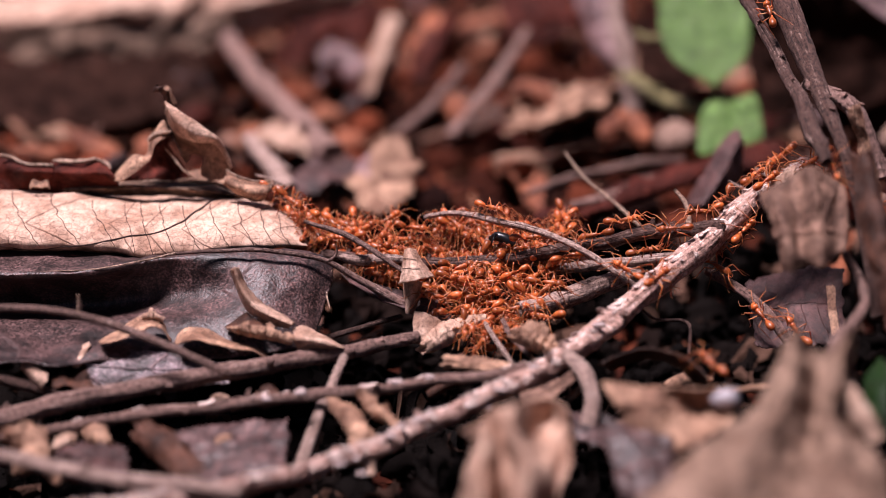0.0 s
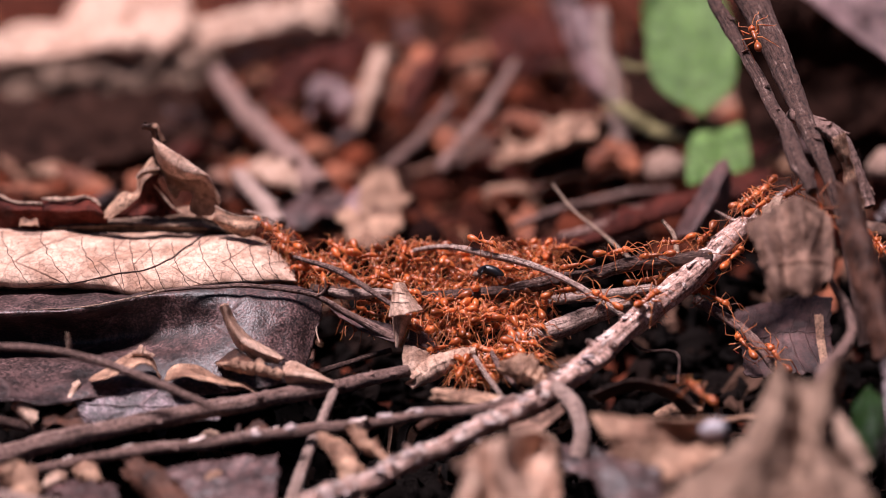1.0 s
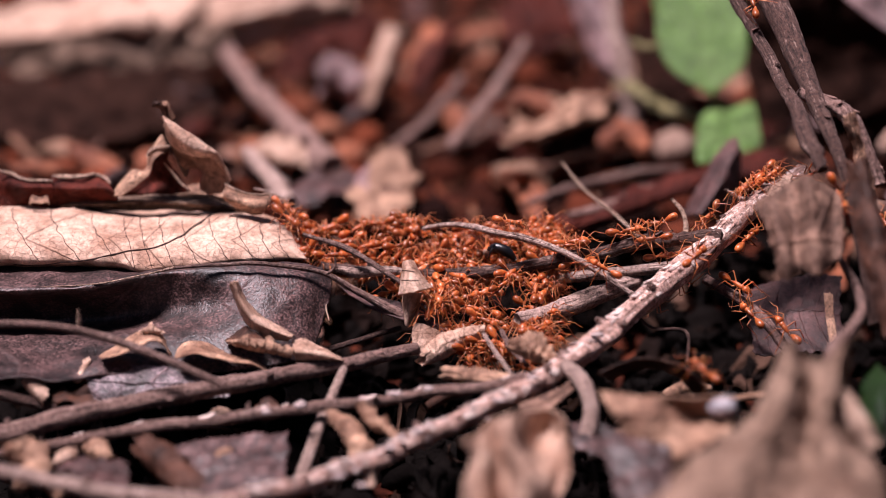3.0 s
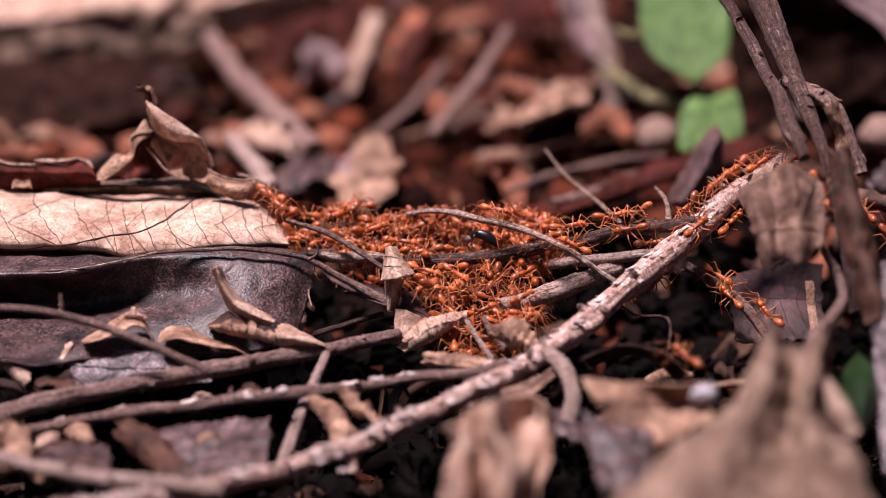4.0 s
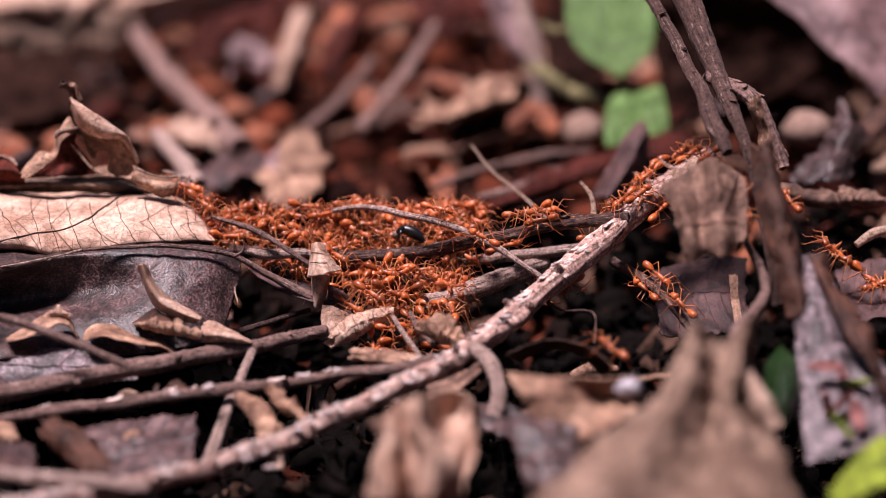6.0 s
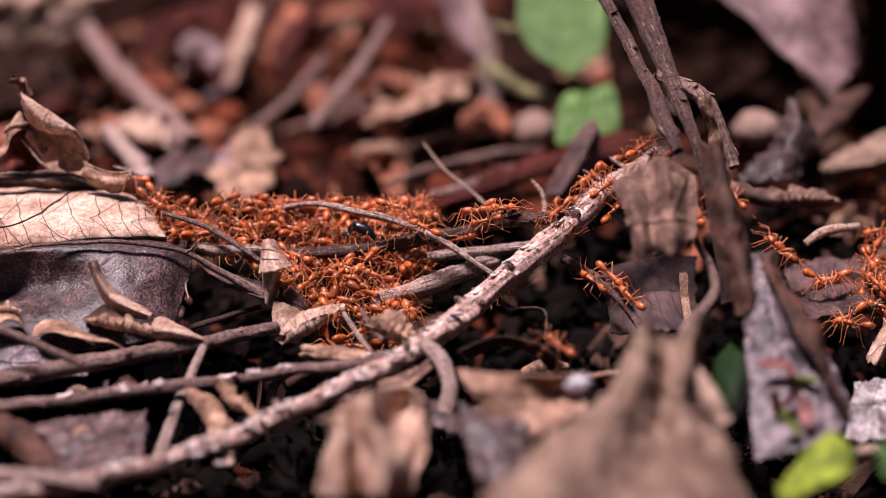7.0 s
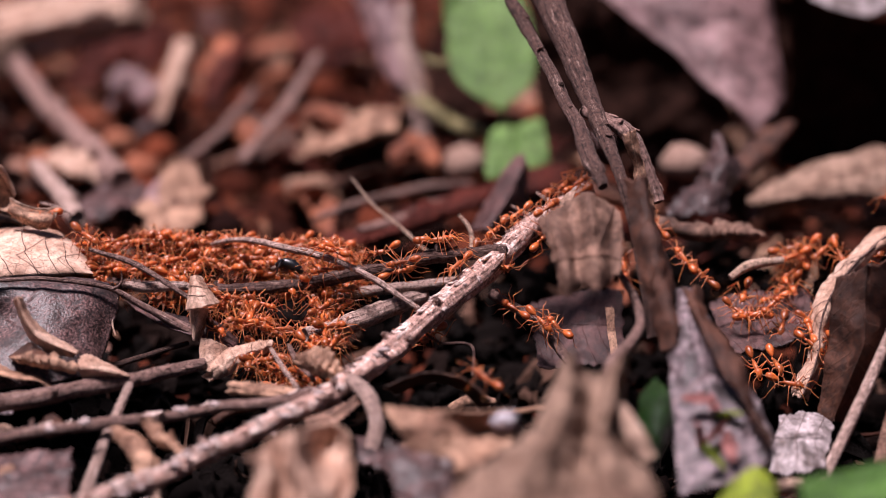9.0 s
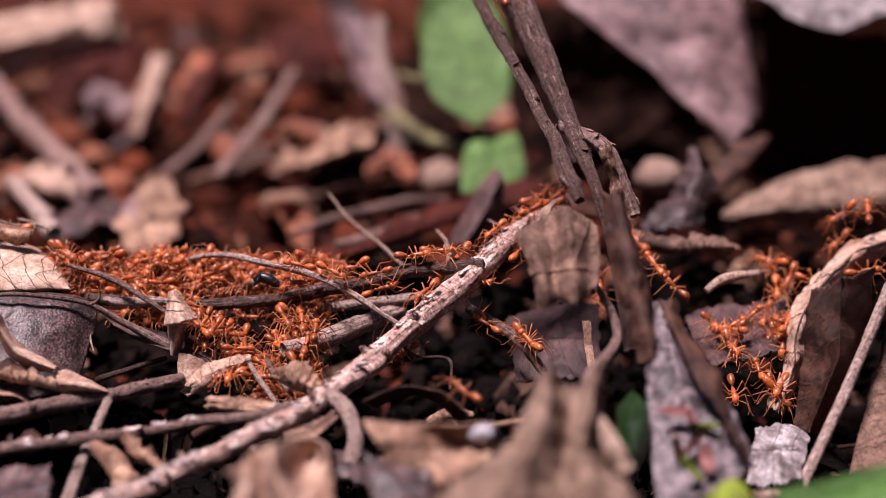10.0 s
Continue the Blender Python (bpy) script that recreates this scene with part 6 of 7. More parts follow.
twig("leaf_edge", "pale curled dry leaf stalk beside a tan leaf", [(51.4, 233.1, 4.8), (52.5, 231.3, 3.6), (53.9, 229.5, 1.1), (55.4, 227.7, -1.4)], [0.8, 1.2, 1.5, 1.0], PALEWOOD, "leaf", 10, 0.2, 511, 0.2)
leaf("dry_leaf", "crumpled pale tan dry leaf folded over itself", [
    [(2.1, 234.4, -2.8), (3.0, 232.5, -4.9), (1.9, 228.8, -7.2), (2.0, 223.2, -9.0)],
    [(4.5, 226.9, 1.9), (5.2, 221.3, 0.6), (4.7, 216.7, -1.1), (4.9, 213.0, -4.3)],
    [(7.0, 230.6, 2.1), (7.3, 228.8, -0.9), (7.8, 226.0, -3.6), (7.5, 221.3, -8.2)],
    [(9.0, 228.8, 3.6), (8.9, 218.6, 3.3), (10.2, 213.0, 1.5), (9.5, 209.2, -2.6)],
    [(11.8, 243.7, -2.0), (12.3, 241.8, -6.3), (12.5, 219.5, -2.5), (11.9, 215.8, -5.6)],
    [(14.9, 247.4, -2.8), (15.7, 247.4, -6.9), (15.4, 234.4, -6.9), (13.8, 225.1, -9.9)],
    [(16.6, 237.2, -1.6), (17.1, 232.5, -2.5), (16.1, 228.8, -5.8), (14.4, 223.2, -9.0)]], PALE, wob=0.4, crease=0.8, ragged=0.04, seed=112, midrib=0.6, nu=50, nv=56)
leaf("dry_leaf", "brown dry leaf with a folded shiny tip", [
    [(21.4, 247.2, 0.3), (26.6, 244.4, 0.2), (32.4, 241.6, 0.5), (39.3, 240.6, 0.7)], [(22.9, 241.6, -1.5), (27.8, 240.6, -1.9), (33.5, 242.5, -3.2), (40.7, 243.5, -2.5)], [(26.6, 241.6, -7.9), (29.2, 237.8, -7.5), (33.1, 235.9, -5.1), (38.4, 237.8, -2.9)]], TAN, wob=0.8, ragged=0.03, seed=113)
leaf("dead_leaf", "dark purple dead leaf in the shade below", [
    [(21.2, 243.5, -3.7), (25.6, 240.6, -4.2), (31.5, 238.8, -5.1)], [(21.9, 236.9, -6.7), (25.8, 234.1, -7.1), (31.1, 235.0, -7.1)], [(22.7, 231.2, -10.7), (26.1, 228.4, -10.2), (31.5, 231.2, -9.1)]], DARK, wob=0.8, ragged=0.06, seed=114)
leaf("dead_leaf", "flat dark grey dead leaf under twigs", [
    [(-41.8, 264.0, -14.8), (-32.1, 264.0, -13.3), (-22.1, 264.0, -12.2)], [(-39.5, 256.0, -15.7), (-30.5, 256.0, -14.8), (-22.1, 256.0, -14.4)], [(-36.3, 247.0, -16.8), (-28.8, 247.0, -16.5), (-22.2, 249.0, -16.2)]], DARK, wob=0.5, ragged=0.04, seed=115, midrib=0.6)
roll("dry_leaf", "small tan curl of dry leaf under twigs", [(-16.5, 263.0, -9.9), (-13.4, 261.0, -11.2), (-11.8, 258.0, -13.2), (-12.4, 256.0, -15.0)], [0.8, 1.2, 1.3, 0.8], TAN, seed=116, turns=0.72, start=4.6)
roll("dry_leaf", "small tan curl of dry leaf under twigs", [(-12.0, 264.0, -8.8), (-10.1, 262.0, -10.7), (-6.9, 260.0, -11.7)], [0.8, 1.2, 0.8], TAN, seed=117, turns=0.72, start=3.6)
roll("dry_leaf", "tan scrap of dry leaf near the camera", [(-62.1, 256.0, -12.2), (-58.3, 253.0, -13.1), (-59.4, 250.0, -15.7)], [1.4, 2.0, 1.4], TAN, seed=118, turns=0.72, start=4.1)
roll("dry_leaf", "brown scrap of dry leaf near the camera", [(-43.7, 258.0, -12.2), (-38.8, 252.0, -13.1), (-34.2, 246.0, -15.7)], [1.3, 2.0, 1.6], BROWN, seed=119, turns=0.72, start=4.6)
twig("stem", "pale brown stem lying near the camera", [(-67.6, 246.0, -10.3), (-52.6, 241.0, -10.8), (-40.5, 237.0, -11.4), (-26.5, 234.0, -11.3)], [1.0, 1.1, 1.1, 0.9], GREYTWIG, "stem", 12, 0.15, 125, 0.4, 0, 2)
leaf("dead_leaf", "pinkish scrap of dead leaf near the camera", [[(-55.7, 256.0, -14.0), (-50.1, 257.0, -13.1), (-44.3, 256.0, -14.0)], [(-54.8, 247.0, -14.4), (-48.2, 246.0, -13.1), (-43.7, 247.0, -15.3)]], PURPLE, wob=0.8, ragged=0.12, seed=120)
leaf("fresh_leaf", "dark green fresh leaf between dead leaves", [
    [(61.6, 255.7, -1.1), (59.1, 251.9, -1.4), (57.8, 246.3, -3.6), (58.7, 242.5, -6.8)], [(61.7, 253.8, 0.5), (60.3, 246.3, -0.2), (59.5, 240.6, -2.3), (59.0, 238.8, -6.1)], [(62.6, 255.7, -1.1), (63.3, 250.0, -0.8), (62.5, 244.4, -3.4), (60.3, 240.6, -6.5)]], DKGREEN, wob=0.4, ragged=0.02, seed=121)
leaf("fresh_leaf", "bright yellow-green fresh leaf lying near", [
    [(61.1, 221.8, -7.7), (65.9, 227.5, -5.3), (70.4, 229.4, -3.4), (73.0, 228.4, -4.7)],
    [(60.7, 219.0, -7.3), (65.1, 221.8, -5.8), (69.4, 223.7, -4.7), (72.5, 225.6, -5.1)],
    [(60.5, 217.1, -7.2), (64.2, 217.1, -6.1), (68.3, 219.0, -5.5), (71.3, 221.8, -5.7)]], LIME, wob=0.4, ragged=0.01, seed=122, midrib=None, nu=34, nv=18)
leaf("fresh_leaf", "green fresh leaf with pale streaks lying near", [
    [(72.6, 218.1, -0.4), (77.9, 219.0, 0.5), (83.0, 220.0, 1.0), (91.9, 220.9, 3.3)],
    [(71.5, 212.4, 0.4), (76.2, 212.4, 0.6), (81.3, 212.4, 1.4), (89.2, 212.4, 3.7)],
    [(70.3, 205.9, 0.3), (74.0, 204.0, 0.9), (78.9, 204.0, 1.6), (86.6, 204.0, 2.8)]], STREAKED, wob=0.5, ragged=0.01, seed=522, midrib=0.4, nu=40, nv=22)
twig("stem", "pale dry grass blade under fresh leaves", [(74.3, 244.0, -13.6), (77.3, 246.0, -14.0), (82.6, 247.0, -13.7)], [0.9, 1.1, 0.9], PALEWOOD, "stem", 10, 0.1, 523, 0.2)

# lump added where the wet leaf tip glints; its paleness is the highlight
stone("seed", "glossy pale lump standing in for a wet leaf's glint", (38.1, 241.6, -0.8), (2.0, 1.5, 1.5), GLINT, 5)
leaf("bark_scrap", "grey slab of loose bark under a twig", [[(10.9, 265.0, -9.6), (15.2, 267.0, -8.6), (19.4, 268.0, -6.8)], [(11.7, 262.0, -10.1), (15.8, 263.0, -9.3), (19.7, 265.0, -7.1)]], GREYTAN, "bark", wob=0.3, ragged=0.08, seed=123)
leaf("dead_leaf", "speckled grey dead leaf below a twig", [[(18.7, 262.0, -10.2), (22.0, 261.0, -11.2), (24.3, 259.0, -12.6)], [(18.4, 256.0, -12.2), (21.1, 254.0, -12.7), (23.4, 253.0, -13.6)]], DARK, wob=0.5, ragged=0.1, seed=124)

for k, (spot, material) in enumerate((((66.5, 246.5, -0.3), PETAL), ((68.4, 246.0, -1.3), PETAL), ((70.4, 245.5, -2.6), LIME), ((68.1, 241.5, -3.5), REDDISH), ((69.6, 240.0, -4.8), PETAL), ((66.7, 237.5, -5.5), LIME), ((65.4, 241.5, -3.6), PETAL))):
    m = pose(*spot, 30, 10 * k, 70 * k)
    rows = [[tuple(m @ Vector((u * 2.4, q * 0.9 * (1 - 0.7 * u * u), 0.5 * q * q))) for u in (-1, -0.3, 0.3, 1)] for q in (-1, 0, 1)]
    leaf("petal", "small fallen petal on a wet leaf", rows, material, "petal", nu=12, nv=8, wob=0.2, ragged=0.02, seed=410 + k)

# ---- beyond the stalks ----
leaf("dry_leaf", "pale tan curled dry leaf covered with ants", [
    [(123.1, 314.0, 8.6), (111.0, 308.0, 6.8), (101.9, 302.0, 1.5), (97.3, 297.0, -4.9), (95.6, 291.0, -9.9), (90.5, 284.0, -14.7)],
    [(122.0, 308.0, 8.7), (110.6, 302.0, 6.5), (102.4, 297.0, 1.5), (97.9, 292.0, -3.8), (96.0, 287.0, -9.0), (91.5, 281.0, -14.1)],
    [(123.5, 310.0, 6.0), (113.0, 304.0, 3.3), (105.7, 299.0, -0.6), (101.0, 296.0, -5.7), (99.1, 291.0, -10.9), (94.3, 285.0, -16.1)]], PALE, wob=0.7, ragged=0.04, seed=131, nu=70, rib_mat=TWIG, ribs=5)
leaf("dead_leaf", "dark brown upright dead leaf beside a pale stalk", [
    [(94.9, 278.0, 7.8), (94.3, 277.0, -3.9), (92.7, 275.0, -15.7)], [(99.1, 275.0, 10.7), (98.5, 273.0, -1.7), (94.9, 273.0, -15.4)], [(105.9, 279.0, 11.3), (105.1, 278.0, -0.7), (97.9, 275.0, -16.3)]], BROWN, wob=0.5, ragged=0.03, seed=132)
twig("stem", "pale straight stalk leaning on dark leaves", [(108.5, 279.0, 8.0), (105.9, 276.0, 4.2), (99.7, 270.0, -5.8), (91.7, 262.0, -16.6), (88.5, 258.0, -19.9)], [0.9, 0.9, 0.9, 0.9, 0.9], GREYTWIG, "stem", 10, 0.08, 133, 0.1)
leaf("dry_leaf", "pale veined dry leaf standing upright", [
    [(108.8, 279.0, 4.2), (104.1, 273.0, -8.4), (99.1, 265.0, -18.5)], [(113.9, 276.0, 3.6), (109.9, 270.0, -7.5), (105.4, 262.0, -19.3)], [(123.0, 280.0, 2.2), (119.5, 273.0, -8.8), (115.9, 265.0, -22.8)]], GREYTAN, wob=0.5, ragged=0.02, seed=134, midrib=0.5, ribs=6)
leaf("dead_leaf", "bleached white scrap of leaf on litter", [[(86.0, 273.0, -13.0), (90.9, 274.0, -12.8), (95.3, 273.0, -14.5)], [(83.0, 265.0, -14.3), (88.3, 265.0, -14.0), (92.8, 266.0, -14.9)], [(80.8, 258.0, -16.9), (84.9, 257.0, -16.6), (89.9, 259.0, -16.7)]], WHITE, wob=0.3, crease=0.4, ragged=0.06, seed=135)
roll("dead_leaf", "pale pinkish curled dead leaf on the soil", [(73.9, 320.0, 4.9), (81.2, 318.0, 3.5), (87.4, 318.0, 4.0), (93.9, 319.0, 2.8)], [1.8, 2.3, 2.2, 1.4], GREYTAN, seed=136)
twig("stem", "short pale curved stem scrap", [(84.6, 302.0, 0.3), (88.2, 303.0, 2.2), (94.2, 304.0, 2.7)], [0.6, 0.9, 0.6], PALEWOOD, "stem", 8, 0.1, 137, 0)
leaf("dead_leaf", "purple-grey flat dead leaf with ants on it", [[(82.5, 310.0, -6.9), (91.5, 312.0, -5.0), (102.3, 312.0, -4.7)], [(82.7, 302.0, -8.3), (91.0, 302.0, -6.5), (100.0, 302.0, -5.6)], [(82.8, 292.0, -10.0), (90.2, 291.0, -8.8), (97.1, 292.0, -7.2)]], PURPLE, wob=0.7, ragged=0.06, seed=138)
leaf("dead_leaf", "large purple-brown dead leaf leaning over dark soil", [
    [(68.9, 402.0, 39.8), (88.0, 396.0, 25.6), (100.1, 390.0, 15.7), (111.1, 385.0, 6.0)],
    [(84.1, 412.0, 45.9), (101.9, 404.0, 32.3), (111.4, 399.0, 20.7), (115.6, 391.0, 9.2)],
    [(109.5, 424.0, 49.7), (119.4, 418.0, 33.9), (120.7, 410.0, 21.2), (120.0, 398.0, 10.2)]], PINK, wob=0.5, crease=0.4, ragged=0.02, seed=139)
leaf("dead_leaf", "dark curled dead leaf in the shade", [
    [(81.0, 340.0, 0.3), (89.5, 350.0, 6.6), (94.5, 356.0, 14.2)], [(85.0, 334.0, 1.9), (91.4, 342.0, 7.5), (96.0, 350.0, 11.0)], [(92.5, 338.0, 1.3), (97.0, 346.0, 5.3), (100.7, 352.0, 7.1)]], DARK, wob=1, ragged=0.08, seed=140)
leaf("dead_leaf", "brown dead leaf with a pale rim over dark soil", [
    [(101.5, 360.0, -1.3), (115.7, 366.0, 3.5), (127.5, 370.0, 6.0), (150.2, 376.0, 6.9)], [(100.0, 352.0, -0.3), (113.0, 352.0, 1.8), (123.9, 354.0, 3.0), (143.9, 358.0, 2.9)], [(102.3, 356.0, -2.2), (115.0, 354.0, -2.2), (125.4, 354.0, -1.7), (143.6, 356.0, -1.9)]], DUSTY, wob=0.8, ragged=0.03, seed=141)
# dark sheets added to imitate the shade beyond stalks and under leaves
leaf("dead_leaf", "large dark sheet standing in for a deeply shaded hollow", [
    [(123.5, 418.0, 41.6), (134.8, 410.0, 41.5), (157.7, 405.0, 41.0)], [(128.4, 428.0, 9.9), (144.1, 428.0, 9.8), (168.9, 428.0, 9.8)], [(128.7, 436.0, -15.4), (148.5, 436.0, -15.5), (174.1, 436.0, -14.4)]], SHADESHEET, wob=1.0, ragged=0.04, seed=143)
leaf("dead_leaf", "dark brown sheet standing in for a larger leaf's shade", [
    [(78.0, 440.0, 26.6), (93.9, 438.0, 25.6), (116.8, 436.0, 21.9)], [(82.0, 443.0, 5.7), (98.3, 441.0, 3.2), (121.4, 439.0, 2.2)], [(90.4, 440.0, -11.8), (105.3, 438.0, -12.8), (125.8, 436.0, -12.5)]], SHADESHEET, wob=1.5, ragged=0.08, seed=144)
leaf("dead_leaf", "dark sheet standing in for shade behind a pinkish leaf", [
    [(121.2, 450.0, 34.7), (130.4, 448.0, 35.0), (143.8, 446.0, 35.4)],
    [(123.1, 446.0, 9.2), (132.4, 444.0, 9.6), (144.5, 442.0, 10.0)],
    [(124.7, 440.0, -17.6), (134.0, 438.0, -17.1), (144.7, 436.0, -16.7)]], SHADESHEET, wob=1.2, ragged=0.05, seed=615)
leaf("dead_leaf", "dark sheet standing in for shade beyond upright stalks", [
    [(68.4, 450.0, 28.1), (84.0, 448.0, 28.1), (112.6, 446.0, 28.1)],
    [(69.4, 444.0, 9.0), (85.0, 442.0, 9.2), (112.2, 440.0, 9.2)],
    [(71.4, 436.0, -8.2), (85.5, 434.0, -6.6), (111.1, 432.0, -5.1)]], SHADESHEET, wob=1.5, ragged=0.08, seed=616)
# three more dark sheets paint shade into hollows and below the branch
leaf("dead_leaf", "dark sheet standing in for a shaded hollow behind a seedling", [
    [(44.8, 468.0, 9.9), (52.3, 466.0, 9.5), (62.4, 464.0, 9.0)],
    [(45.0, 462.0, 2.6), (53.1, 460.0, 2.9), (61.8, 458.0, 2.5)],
    [(46.0, 456.0, -5.3), (52.6, 454.0, -6.4), (60.6, 452.0, -6.7)]], SHADESHEET, wob=1.0, ragged=0.1, seed=617)
leaf("dead_leaf", "dark sheet standing in for a shaded hollow under curled leaves", [
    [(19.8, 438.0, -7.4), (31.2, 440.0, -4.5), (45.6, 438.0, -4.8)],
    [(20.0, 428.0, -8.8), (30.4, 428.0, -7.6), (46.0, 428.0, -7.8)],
    [(20.9, 420.0, -10.9), (31.0, 418.0, -10.2), (45.2, 420.0, -10.1)]], SHADESHEET, wob=1.0, ragged=0.1, seed=618)
leaf("dead_leaf", "dark sheet standing in for shade under a branch", [
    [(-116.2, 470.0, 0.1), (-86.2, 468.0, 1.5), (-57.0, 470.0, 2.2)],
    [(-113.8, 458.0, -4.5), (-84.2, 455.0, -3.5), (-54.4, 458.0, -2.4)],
    [(-110.1, 440.0, -11.5), (-81.3, 436.0, -9.5), (-51.3, 440.0, -6.8)]], SHADESHEET, wob=1.5, ragged=0.1, seed=619)
leaf("dead_leaf", "bleached white curled leaf over a dark hollow", [
    [(112.7, 404.0, 40.3), (126.1, 402.0, 40.0), (138.7, 402.0, 40.7), (159.3, 402.0, 38.9)],
    [(114.0, 394.0, 38.5), (123.4, 392.0, 36.0), (135.5, 391.0, 35.6), (156.0, 392.0, 34.2)],
    [(119.1, 390.0, 36.9), (123.4, 387.0, 32.8), (131.9, 386.0, 30.6), (137.9, 386.0, 32.5), (142.8, 387.0, 34.1), (154.9, 388.0, 30.0)]], WHITE, wob=0.8, crease=0.6, ragged=0.04, seed=147, midrib=None)
roll("dead_leaf", "brown rolled dead leaf on dark soil", [(101.1, 366.0, 1.3), (108.8, 376.0, 4.7), (116.3, 384.0, 7.7)], [2, 2.4, 1.8], BROWN, seed=142)

# ---- ants ----
def blob(length, wide, high, taper=0.0, n=10, seg=10):
    """An egg-shaped body part along x, its middle at the origin (mm); taper > 0 narrows its front."""
    v, f = [], []
    for i in range(1, n):
        a = math.pi * i / n
        x = -math.cos(a) * length / 2
        k = math.sin(a) * (1 - taper * x / length * 2)
        for j in range(seg):
            b = 2 * math.pi * j / seg
            v.append((x, math.cos(b) * wide / 2 * k, math.sin(b) * high / 2 * k))
    f = [(i * seg + j, i * seg + (j + 1) % seg, (i + 1) * seg + (j + 1) % seg, (i + 1) * seg + j) for i in range(n - 2) for j in range(seg)]
    v += [(-length / 2, 0, 0), (length / 2, 0, 0)]
    m = len(v)
    f += [((j + 1) % seg, j, m - 2) for j in range(seg)]
    f += [((n - 2) * seg + j, (n - 2) * seg + (j + 1) % seg, m - 1) for j in range(seg)]
    return v, [tuple(reversed(q)) for q in f]


def ant_part(name, v, f, material, parent, at, rx=0, ry=0, rz=0):
    ob = new(name, mesh_of(name, np.array(v, float) * MM, f, None, material))
    ob.parent = parent
    ob.matrix_basis = pose(at[0] * MM, at[1] * MM, at[2] * MM, rx, ry, rz)
    return ob


def limb(pts, radii):
    dense = [tuple(Vector(a).lerp(Vector(b), k)) for a, b in zip(pts, pts[1:]) for k in (0.0, 0.25, 0.75)] + [tuple(pts[-1])]
    v, f, *_ = tube_grid(dense, radii, len(dense), 6, 0.05, 1)
    return v, f


def make_ant(gait, lift):
    """A weaver-like ant about 7.5 mm long, facing +x, its feet at z = 0."""
    ant = new("ant")
    tagged(ant, "small orange-red ant with long legs crawling", "ant", "ants of the colony")
    rng = random.Random(gait * 17 + 3)
    v, f = blob(2.5, 0.85, 0.95, -0.15)
    thorax = ant_part("thorax", v, f, ANTRED, ant, (0.1, 0, 1.95), 0, 4, 0)
    v, f = blob(1.2, 0.95, 0.95)
    ant_part("shoulder", v, f, ANTRED, thorax, (0.75, 0, 0.08))
    v, f = blob(0.75, 0.42, 0.5)
    ant_part("petiole", v, f, ANTRED, ant, (-1.35, 0, 1.85))
    v, f = blob(2.6, 1.35, 1.4, 0.28, 12, 12)
    ant_part("gaster", v, f, ANTRED, ant, (-2.85, 0, 2.0 + 0.5 * lift), 0, 16 * lift, 0)
    v, f = blob(1.75, 1.38, 1.15, 0.3, 10, 12)
    head = ant_part("head", v, f, ANTRED, ant, (2.0, 0, 1.95), 0, 22, 0)
    for s in (1, -1):
        v, f = blob(0.34, 0.2, 0.3, 0, 6, 8)
        ant_part("eye", v, f, ANTEYE, head, (0.1, 0.62 * s, 0.22))
        v, f = limb([(0.6, 0.3 * s, -0.1), (1.05, 0.32 * s, -0.15), (1.3, 0.05 * s, -0.2)], [0.16, 0.12, 0.04])
        ant_part("mandible", v, f, ANTRED, head, (0, 0, 0))
        k = rng.uniform(0.7, 1.2)
        v, f = limb([(0, 0, 0), (0.7, 0.75 * s * k, 0.5), (1.2, 1.2 * s * k, 0.75), (2.3, 1.45 * s * k, 0.35), (3.2, 1.3 * s, -0.1 + 0.5 * k)], [0.075, 0.07, 0.075, 0.065, 0.05])
        ant_part("antenna", v, f, ANTLEG, head, (0.45, 0.28 * s, 0.3))
    for s in (1, -1):
        for k, (x0, reach, out) in enumerate(((0.85, 2.9, 2.3), (0.25, 0.3, 3.3), (-0.35, -3.0, 2.6))):
            j = rng.uniform(-0.5, 0.5)
            knee = rng.uniform(2.3, 3.1)
            end = (reach + j, out * s, -1.72)
            v, f = limb([(0, 0, 0), (0.1 * reach, 0.45 * s, -0.15), (0.45 * end[0], 0.55 * end[1], knee - 1.72), (0.8 * end[0], 0.85 * end[1], -0.7), (end[0] * 0.95, end[1] * 0.97, -1.6), (end[0] * 1.12, end[1] * 1.1, -1.72)], [0.15, 0.14, 0.105, 0.075, 0.055, 0.038])
            ant_part("leg", v, f, ANTLEG, ant, (x0, 0.25 * s, 1.72))
    return ant


PROTOTYPES = [make_ant(k, lift) for k, lift in enumerate((0.0, 0.6, 1.3))]
USED = set()
ANTS = []


def ant_at(m, size, rng):
    k = rng.randrange(3)
    if k not in USED:
        USED.add(k)
        ant = PROTOTYPES[k]
        ant.matrix_basis = m
    else:
        ant = copy_thing(PROTOTYPES[k], m)
    ant.scale = (size, size, size)
    return ant


def stand(place, ahead, up):
    """The pose of an ant at place (mm) that faces ahead with its back to up."""
    z = Vector(up).normalized()
    x = Vector(ahead)
    x = (x - z * x.dot(z)).normalized()
    y = z.cross(x)
    m = Matrix((x, y, z)).transposed().to_4x4()
    m.translation = Vector(place) * MM
    return m


# The swarm covers a slope of twigs that rises away from the camera.
def swarm_height(x, y):
    return PILE_Z0 + (y - PILE_Y0) * PILE_SLOPE + 2.2 * noise.noise(Vector((x * 0.09, y * 0.09, 7)))


PILE_Y0, PILE_Z0, PILE_SLOPE = 286.0, -9.0, 0.33


